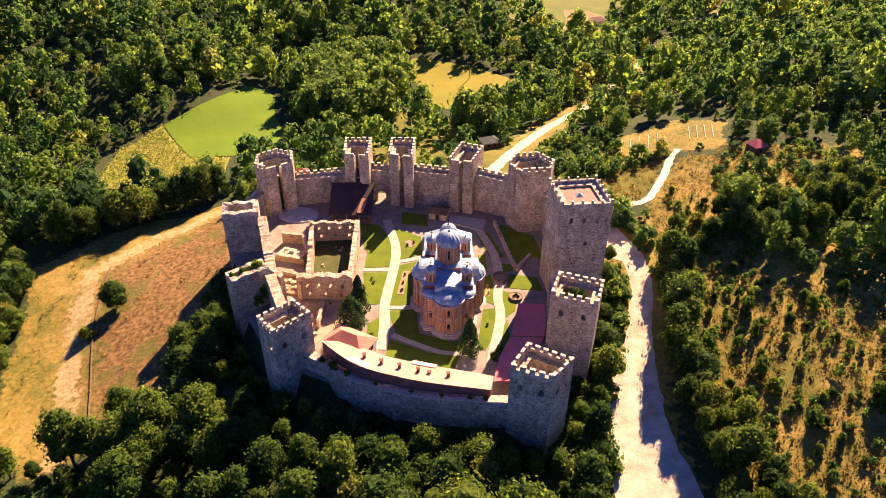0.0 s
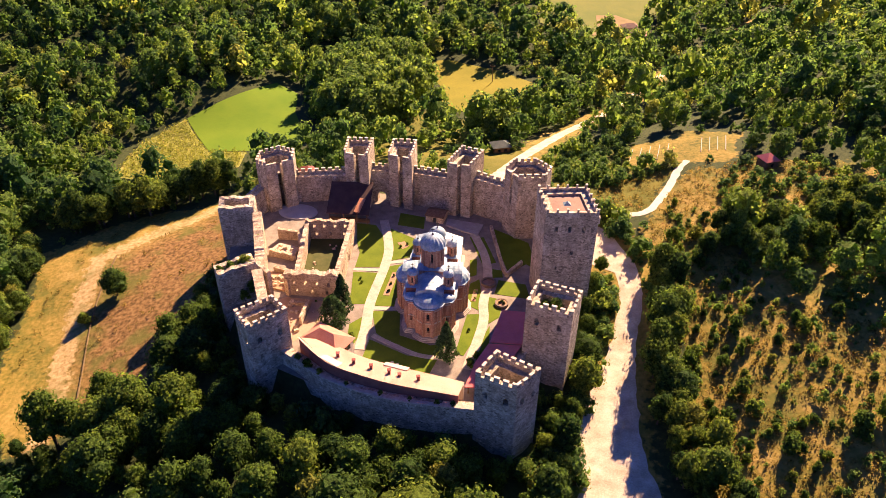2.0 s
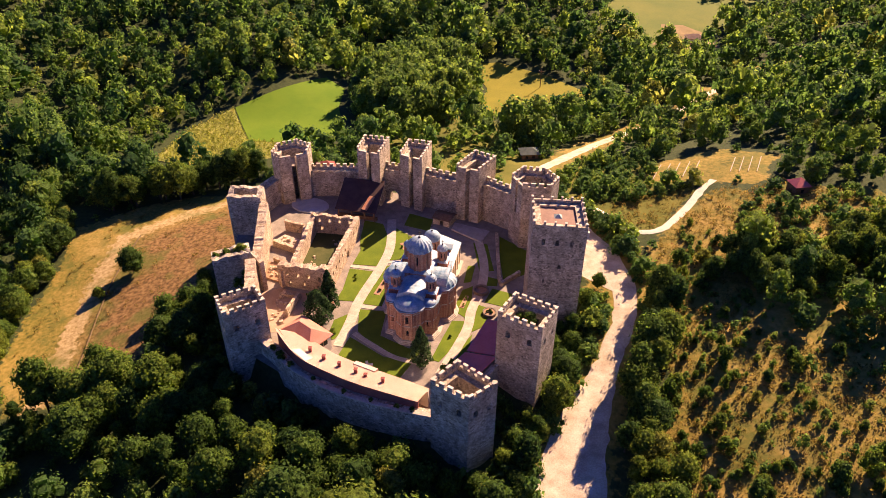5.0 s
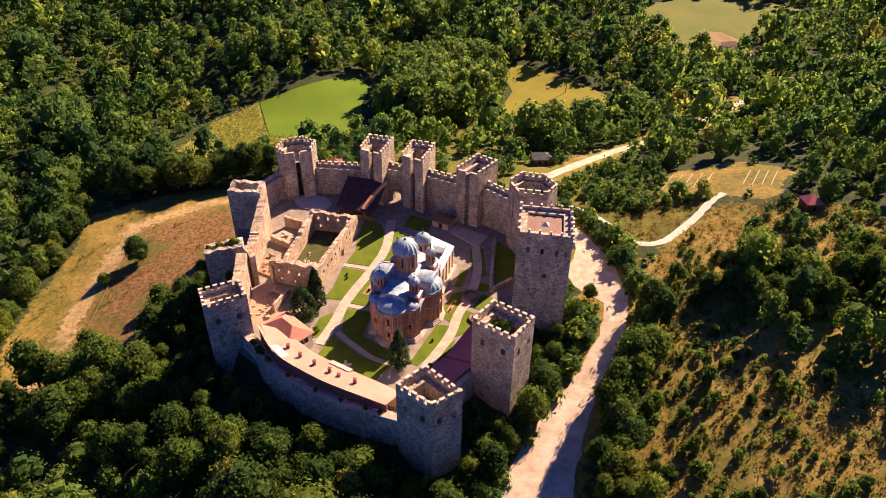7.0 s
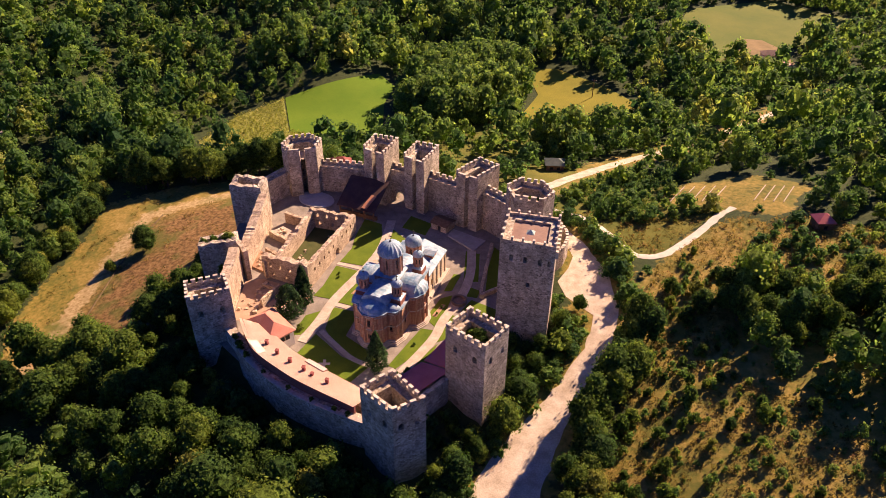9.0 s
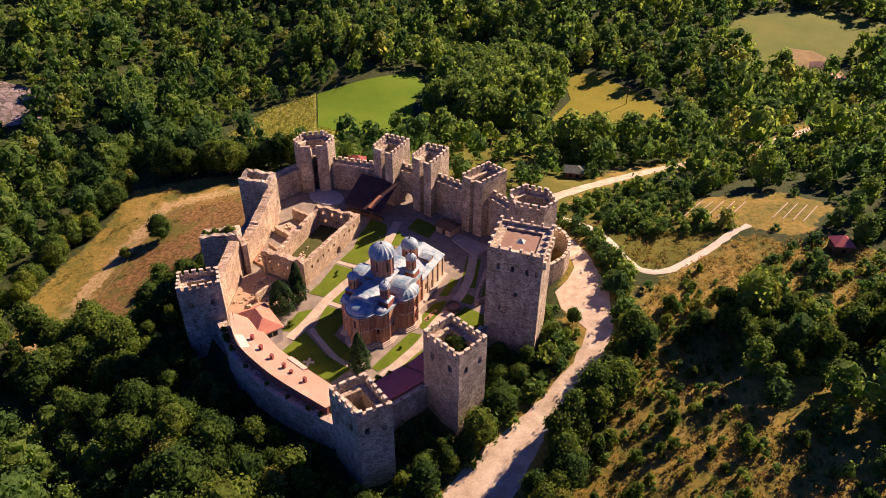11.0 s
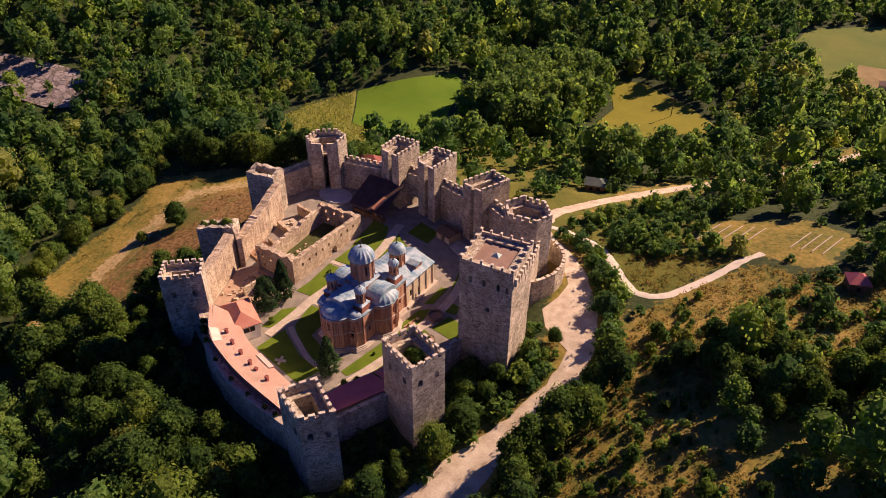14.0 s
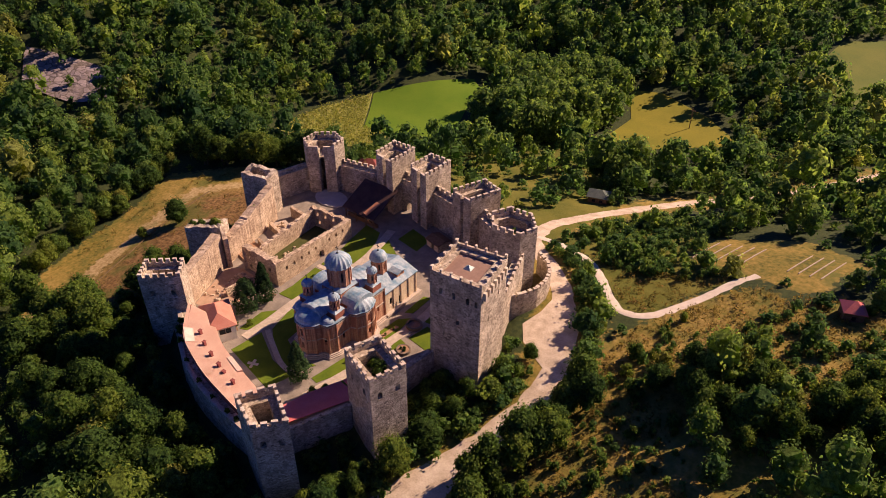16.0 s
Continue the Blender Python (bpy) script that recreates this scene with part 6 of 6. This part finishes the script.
def near_woods():
    r = np.random.default_rng(3)
    x, y = scatter(-112, 48, 58, 172, 5.6, r)
    ok = free(x, y, 4.0, 3.2) & slope_zone(x, y) & (line_gap(x, y, ROAD) > np.interp(y, [80, 112, 135], [9.5, 7.5, 4.5]))
    ok &= ~inside(x, y, BAND) & (x < 34)
    order = np.argsort(line_gap(x[ok], y[ok], FORT))
    for px, py in list(zip(x[ok][order], y[ok][order]))[:290]:
        s = float(np.clip(r.lognormal(-0.15, 0.32), 0.45, 1.5))
        gap = float(line_gap(np.array(px), np.array(py), FORT))
        if gap < 7:
            s *= 0.85 if px > 8 else 0.65
        elif px > 18 and py > 100:
            s *= 0.85
        if gap >= 7 and py < 100 and px < 14:
            s *= 1.28
        stand(NEAR_KINDS[int(r.integers(5))], px, py, s, r, tall=r.uniform(0.85, 1.2))
    # the edge of the woods along the meadow
    for ends, n, lo, hi in ((((-149, 158), (-142, 138)), 5, 0.8, 1.1), (((-142, 138), (-134, 117)), 5, 0.7, 1.1), (((-134, 117), (-122, 97)), 5, 0.7, 1.0), (((-148, 167), (-126, 188)), 7, 1.35, 1.7), (((-126, 188), (-104, 206)), 6, 1.35, 1.7)):
        for k in range(n):
            p = Vector(ends[0]).lerp(Vector(ends[1]), (k + 0.5) / n)
            stand(NEAR_KINDS[int(r.integers(5))], p.x + r.uniform(-2, 1), p.y + r.uniform(-1.5, 2.5), float(r.uniform(lo, hi)), r, tall=r.uniform(0.9, 1.2))
    # the row of trees beyond the road, the copse on the slope and the trees under the keep
    for poly, pitch, lo, hi in ((BAND, 4.1, 0.6, 0.95), (CLUMP, 4.6, 0.6, 0.95)):
        x, y = scatter(28, 100, 78, 200, pitch, r)
        ok = inside(x, y, poly) & (line_gap(x, y, ROAD) > np.interp(y, [80, 95, 106, 118, 128, 138], [11.5, 11, 9.4, 7.4, 5.4, 4.8])) & (line_gap(x, y, PATH) > 4)
        for px, py in zip(x[ok], y[ok]):
            stand(NEAR_KINDS[int(r.integers(5))], px, py, float(r.uniform(lo, hi)) * (1.55 if 120 < py < 143 else 1.1), r, tall=r.uniform(0.85, 1.2))
    for px, py, sc in ((19.8, 131.5, 0.66), (21.2, 137.5, 0.7), (13.2, 132.4, 0.6), (13.0, 137.0, 0.65), (16.6, 134.6, 0.75), (13.6, 140.4, 0.62), (17.6, 140.6, 0.6), (20.8, 117.6, 0.5), (11.6, 111.0, 0.4), (11.8, 115.6, 0.45), (15.6, 108.5, 0.55), (14.4, 103.5, 0.55), (16.4, 114.0, 0.5), (23.6, 146.5, 0.5), (23.2, 151.5, 0.42),
                       (10.6, 96.2, 0.6), (5.0, 95.8, 0.55), (-1.4, 97.2, 0.5), (-9.5, 98.0, 0.5), (-18.0, 98.4, 0.55), (-27.0, 99.8, 0.55), (-36.5, 102.0, 0.5), (-50.5, 102.4, 0.6), (-57.0, 107.6, 0.65)):
        stand(NEAR_KINDS[int(r.integers(5))], px, py, sc, r, tall=r.uniform(0.9, 1.1))
    # young growth on the open slope
    x, y = scatter(42, 112, 70, 214, 4.6, r)
    ok = free(x, y, 8) & inside(x, y, SCRUB) & ~inside(x, y, BAND) & ~inside(x, y, CLUMP) & (x < 104)
    thin = np.array([noise.noise(Vector((a * 0.05, b * 0.05, 2))) for a, b in zip(x, y)]) + r.uniform(-0.35, 0.35, x.size)
    ok &= thin > -0.10
    for px, py in list(zip(x[ok], y[ok]))[:295]:
        stand(BUSH_KINDS[int(r.integers(3))], px, py, float(np.clip(r.lognormal(-0.52, 0.38), 0.28, 1.15)), r, tall=r.uniform(1.0, 1.6))


def grove(name, label, category, x, y, scale, tall, leaf, kinds, r, tint=None, sink=0.3):
    """Many plants in one mesh, turned and sized at random."""
    z = ground_z(x, y) - sink
    out, hue = [], []
    for i in range(len(x)):
        q = kinds[int(r.integers(len(kinds)))]
        a = r.uniform(0, 6.28)
        ca, sa = math.cos(a) * scale[i], math.sin(a) * scale[i]
        out.append(np.stack((q[..., 0] * ca - q[..., 1] * sa + x[i], q[..., 0] * sa + q[..., 1] * ca + y[i], q[..., 2] * scale[i] * tall[i] + z[i]), -1))
        hue.append(np.full(len(q) * 4, r.uniform(0, 1) if tint is None else tint[i], np.float32))
    me = quads_mesh(name, np.concatenate(out), leaf)
    me.attributes.new("tint", "FLOAT", "POINT").data.foreach_set("value", np.concatenate(hue))
    return tagged(new(name, me), label, category, kind="stuff")


def crowns(r, n, cards_, h, w, lobes, size, base, wild=0.3, core=True):
    out = []
    for k in range(n):
        p, nn, cs, rs = crown_points(r, cards_, h, w + 0.3 * k, lobes, base)
        q = cards(p, nn, size, r, wild)
        out.append(np.concatenate((q, clump_quads(cs, rs, r))) if core else q)
    return out


def far_woods():
    r = np.random.default_rng(11)
    mid = crowns(r, 8, 460, 9.5, 7.0, 11, 0.54, 0.12)
    far = [np.delete(q, slice(None, None, 5), 0) for q in crowns(r, 8, 165, 9.5, 7.4, 6, 0.88, 0.12)]
    x, y = scatter(-400, 240, 40, 600, 7.0, r)
    ok = free(x, y, 6.5, 4.0) & (line_gap(x, y, PATH) > 5) & ~slope_zone(x, y) & ~inside(x, y, SCRUB) & ~inside(x, y, BUSH_ROWS) & ~inside(x, y, POPLARS)
    ok &= ~(inside(x, y, OPEN_NORTH) & (r.uniform(0, 1, x.size) < 0.72))
    ok &= ~inside(x, y, [(-101, 262), (-86, 256), (-56, 268), (-58, 282), (-96, 275)])
    ok &= (line_gap(x, y, [(-4, 244), (12.5, 275), (28, 300), (49, 349)]) > 5.5)
    # the part of the plan that the flight looks over
    ok &= inside(x, y, VIEW) & ~(inside(x, y, SCREE) & (r.uniform(0, 1, x.size) < 0.6))
    x, y = x[ok], y[ok]
    s = np.clip(r.lognormal(-0.06, 0.36, x.size), 0.35, 1.7)
    clump = np.array([noise.noise(Vector((a * 0.03, b * 0.03, 8))) for a, b in zip(x, y)])
    s *= 1 + 0.5 * clump
    s[(x > 30) & (y < 260)] *= 0.82
    # crowns keep clear of roads, paths, walls and field edges
    ok = (line_gap(x, y, ROAD) > 3.0 + 3.9 * s) & (line_gap(x, y, PATH) > 2.2 + 4.2 * s) & (line_gap(x, y, FORT + FORT[:1]) > 2 + 3.6 * s)
    for poly in (GREEN_PATCH, GARDEN, CROP, CORN, HAY, MEADOW):
        ok &= line_gap(x, y, poly + poly[:1]) > 3.6 * s
    x, y, s = x[ok], y[ok], s[ok]
    t = r.uniform(0.85, 1.3, x.size)
    near = (y < 215) & (x > -200) | (x > 30) & (y < 260)
    grove("woods", "dense green broad-leaved woods on the hillsides", "woods", x[near], y[near], s[near], t[near], LEAF_FAR, mid, r)
    grove("distant_woods", "dense dark green woods filling the far valley", "woods", x[~near], y[~near], s[~near], t[~near], LEAF_FAR, far, r)
    # undergrowth between the trees
    low = crowns(r, 6, 60, 4.2, 4.4, 4, 0.72, 0.02)
    ux, uy = scatter(-290, 170, 60, 360, 10.5, r)
    ok = free(ux, uy, 7.0, 5.0) & (line_gap(ux, uy, PATH) > 5) & ~slope_zone(ux, uy) & inside(ux, uy, VIEW) & ~inside(ux, uy, SCRUB) & ~inside(ux, uy, BUSH_ROWS) & ~inside(ux, uy, SCREE)
    ux, uy = ux[ok], uy[ok]
    grove("undergrowth", "low green undergrowth between the forest trees", "undergrowth", ux, uy, r.uniform(0.6, 1.2, ux.size), r.uniform(0.7, 1.1, ux.size), LEAF_FAR, low, r)
    # the tall bright grove between the fields and other tall trees
    x, y = scatter(-115, -55, 262, 355, 6.5, r)
    ok = inside(x, y, POPLARS)
    x, y = x[ok], y[ok]
    ex = np.array([-176, -172, -180, -128, -120, -136, -112, -18, -27, -8, -60, 20, 62, -100, -92])
    ey = np.array([288, 296, 281, 372, 380, 384, 392, 268, 262, 274, 400, 392, 416, 408, 366])
    x, y = np.concatenate((x, ex)), np.concatenate((y, ey))
    tall = crowns(r, 5, 420, 10.0, 7.0, 12, 0.8, 0.05)
    grove("tall_grove", "tall bright green grove between the valley fields", "woods", x, y, r.uniform(1.45, 1.85, x.size), r.uniform(1.0, 1.25, x.size), LEAF_FAR, tall, r, r.uniform(0.6, 0.85, x.size))


def shrubs():
    r = np.random.default_rng(5)
    low = crowns(r, 6, 150, 3.0, 3.2, 6, 0.46, 0.02)
    tiny = crowns(np.random.default_rng(6), 6, 85, 3.0, 3.2, 4, 0.60, 0.02)
    # bush rows north-east of the path
    x, y = scatter(-4, 54, 198, 252, 2.7, r)
    ok = inside(x, y, BUSH_ROWS) & (line_gap(x, y, ROAD) > 5) & (line_gap(x, y, PATH) > 3.2) & (r.uniform(0, 1, x.size) < 0.8)
    a, b = x[ok], y[ok]
    # thicket on the bank between walls and road, and along both sides of the road
    x, y = scatter(42, 124, 66, 190, 3.2, r)
    ok = (inside(x, y, SCRUB) | inside(x, y, EAST_SLOPE)) & (line_gap(x, y, PATH) > 4) & (line_gap(x, y, ROAD) > 9.5) & ~inside(x, y, CLUMP) & (r.uniform(0, 1, x.size) < 0.72)
    sx, sy = x[ok], y[ok]
    grove("slope_scrub", "small yellow-green scrub on the dry slope", "shrubs", sx, sy, np.clip(r.lognormal(-0.75, 0.35, sx.size), 0.2, 0.9), r.uniform(0.8, 1.4, sx.size), LEAF_FAR, tiny, r, r.uniform(0.3, 0.9, sx.size))
    x, y = scatter(52, 94, 170, 222, 3.4, r)
    ok = inside(x, y, HUT_SLOPE) & (np.hypot(x - 69.9, y - 210) > 5.5) & (line_gap(x, y, PATH) > 3) & (r.uniform(0, 1, x.size) < 0.8)
    a, b = np.concatenate((a, x[ok])), np.concatenate((b, y[ok]))
    x, y = scatter(-4, 40, 96, 202, 2.2, r)
    g = line_gap(x, y, ROAD)
    w = np.interp(y, [90, 112, 128, 140, 160, 172], [7.6, 5.6, 4.0, 3.6, 4.2, 4.6])
    ok = ~inside(x, y, FORT) & (line_gap(x, y, FORT + FORT[:1]) > 1.2) & (g > w) & (x > 12) & (x < 30) & (y < 162) | (line_gap(x, y, HEDGE) < 2.2) & (g > 3.4)
    ok &= ~((x > 19) & (x < 27) & (y > 157) & (y < 168))
    a, b = np.concatenate((a, x[ok])), np.concatenate((b, y[ok]))
    # foot of the west and south walls
    x, y = scatter(-95, 12, 90, 150, 2.8, r)
    gap = line_gap(x, y, FORT + FORT[:1])
    ok = ~inside(x, y, FORT) & (gap > 1.5) & (gap < 7) & (r.uniform(0, 1, x.size) < 0.7)
    a, b = np.concatenate((a, x[ok])), np.concatenate((b, y[ok]))
    n = a.size
    grove("shrubbery", "thick green shrubs on the banks round the walls", "shrubs", a, b, np.clip(r.lognormal(-0.1, 0.4, n), 0.35, 1.8), r.uniform(0.8, 1.3, n), LEAF_FAR, low, r)
    # maize in rows
    stalk = crowns(r, 5, 16, 2.1, 1.3, 3, 0.5, 0.1, 0.8, False)
    x, y = scatter(-170, -112, 208, 268, 1.3, r)
    ok = inside(x, y, CORN)
    grove("maize", "rows of ripening pale green maize", "maize", x[ok], y[ok], r.uniform(0.7, 1.1, ok.sum()), r.uniform(0.8, 1.1, ok.sum()), MAIZE, stalk, r, sink=0.0)
    # dry tufts on the slope and the meadow
    tuft = crowns(r, 6, 26, 0.7, 1.5, 4, 0.34, 0.0, 0.9, False)
    x, y = scatter(-6, 112, 66, 232, 1.5, r)
    ok = (inside(x, y, SCRUB) | inside(x, y, GREEN_PATCH) | inside(x, y, HUT_SLOPE)) & (line_gap(x, y, ROAD) > 8.6) & (line_gap(x, y, PATH) > 1.6) & (r.uniform(0, 1, x.size) < 0.8) & (x < 104)
    a, b = x[ok], y[ok]
    x, y = scatter(-145, -80, 90, 200, 3.4, r)
    ok = inside(x, y, MEADOW) & (line_gap(x, y, TRACK) > 4.5) & (r.uniform(0, 1, x.size) < 0.45)
    a, b = np.concatenate((a, x[ok])), np.concatenate((b, y[ok]))
    grove("dry_tufts", "tufts of dry grass and weeds on the open slopes", "grass", a, b, r.uniform(0.5, 1.3, a.size), r.uniform(0.7, 1.4, a.size), TUFT, tuft, r, sink=0.05)


def conifer(name, label, x, y, height, width, count, seed, z=0.0, narrow=1.0):
    """A dense conifer: whorls of drooping sprays round a straight stem."""
    r = np.random.default_rng(seed)
    ob = thing(name, (x, y, z), label, "tree")
    t = new("trunk", trunk_mesh("trunk", height, width * 0.3, r, 0))
    t.parent = ob
    f = r.uniform(0, 1, count) ** 0.75
    a = r.uniform(0, 2 * math.pi, count)
    lobes = 1 + 0.16 * np.sin(5 * a + 9 * f) + 0.12 * np.sin(3 * a - 17 * f)
    rad = width / 2 * np.minimum(1.0, (1 - f) ** (0.8 * narrow) * 1.05 + 0.02) * np.clip(f * 9, 0.35, 1) * lobes * r.uniform(0.72, 1.05, count)
    p = np.stack((np.cos(a) * rad, np.sin(a) * rad, height * (0.04 + 0.96 * f)), -1)
    nn = np.stack((np.cos(a), np.sin(a), np.full(count, 0.5)), -1)
    c = new("crown", quads_mesh("crown", cards(p, nn, 0.46, r, 0.4), NEEDLE))
    c.parent = ob
    return ob


def court_plants():
    r = np.random.default_rng(9)
    conifer("cypress", "tall dark green cypress in the court", -37.7, 130.2, 12.3, 5.0, 3200, 61, narrow=0.8)
    conifer("yew_tree", "broad dark green evergreen beside the cypress", -38.6, 125.6, 9.2, 7.0, 3200, 62, narrow=0.55)
    conifer("spruce", "blue-green spruce beside the church", -9.9, 120.4, 11.0, 5.6, 4200, 63, narrow=1.0)
    k = BUSH_KINDS
    for x, y, s, z, lb in ((-33.2, 122.6, 0.5, 0.0, "small green shrub on the court lawn"), (-35.4, 119.4, 0.6, 0.0, "small green shrub on the court lawn"), (-4.0, 119.6, 0.6, 0.0, "clipped green shrub by the red roof"), (-3.2, 122.4, 0.5, 0.0, "clipped green shrub by the red roof"),
                           (13.2, 124.4, 1.15, 14.5, "yellow-green shrub growing inside the tower"), (10.8, 125.2, 0.7, 14.5, "yellow-green shrub growing inside the tower"), (1.0, 178.6, 0.55, 16.2, "weeds growing on the tower top"), (3.2, 179.4, 0.45, 16.2, "weeds growing on the tower top"),
                           (-66.0, 130.2, 0.8, 9.0, "weeds on the ruined tower"), (-63.4, 132.6, 0.9, 9.0, "weeds on the ruined tower"), (-68.2, 128.6, 0.6, 9.0, "weeds on the ruined tower"), (-62.4, 128.0, 0.9, 2.0, "shrub clinging to the ruined tower"), (-61.0, 130.4, 0.8, 4.0, "shrub clinging to the ruined tower"),
                           (-66.0, 146.0, 0.5, 7.6, "weeds on the broken wall crest"), (-20.0, 102.5, 0.4, 4.3, "weeds on the south wall ledge"), (-8.0, 102.1, 0.35, 4.9, "weeds on the south wall ledge"), (-41.0, 109.5, 0.45, 3.7, "weeds on the south wall ledge"),
                           (-38.0, 107.9, 0.6, 3.7, "weeds on the south wall ledge"), (-34.6, 106.0, 0.5, 3.8, "weeds on the south wall ledge"), (-28.0, 104.0, 0.3, 4.1, "weeds on the south wall ledge"), (-13.6, 102.1, 0.35, 4.6, "weeds on the south wall ledge"), (-4.6, 102.2, 0.4, 5.0, "weeds on the south wall ledge")):
        stand(k[int(r.integers(3))], x, y, s, r, 0.05, z=z, label=lb)
    # lone trees of the meadow and the valley
    for x, y, s in ((-111.3, 142.0, 1.0), (-114.4, 130.6, 0.45), (-138, 134, 0.8), (-140, 128, 0.9), (-133, 118, 1.0)):
        stand(NEAR_KINDS[3], x, y, s, r, label="lone green tree on the dry meadow")
    plants = [(-0.4, 142.9), (0.2, 142.2), (-0.9, 142.3), (-46, 133.2), (-37.2, 143.6), (-38, 145), (-30, 163), (-31.6, 161.6), (-29.8, 148), (-29.6, 144.6), (-29.4, 141.4), (-7.6, 146), (-7.4, 143.2), (-6.6, 131)]
    for px, py in plants:
        stand(k[int(r.integers(3))], px, py, 0.22, r, 0.02, z=0.55 if abs(px) < 1 else 0.12, label="small planted flower shrub")


MAIZE = m_leaf("maize_leaf", (0.16, 0.19, 0.03), (0.28, 0.30, 0.055), (0.42, 0.40, 0.09), False)
TUFT = m_leaf("dry_tuft", (0.09, 0.08, 0.02), (0.19, 0.14, 0.04), (0.30, 0.21, 0.075), False)
near_woods()
far_woods()
shrubs()
court_plants()
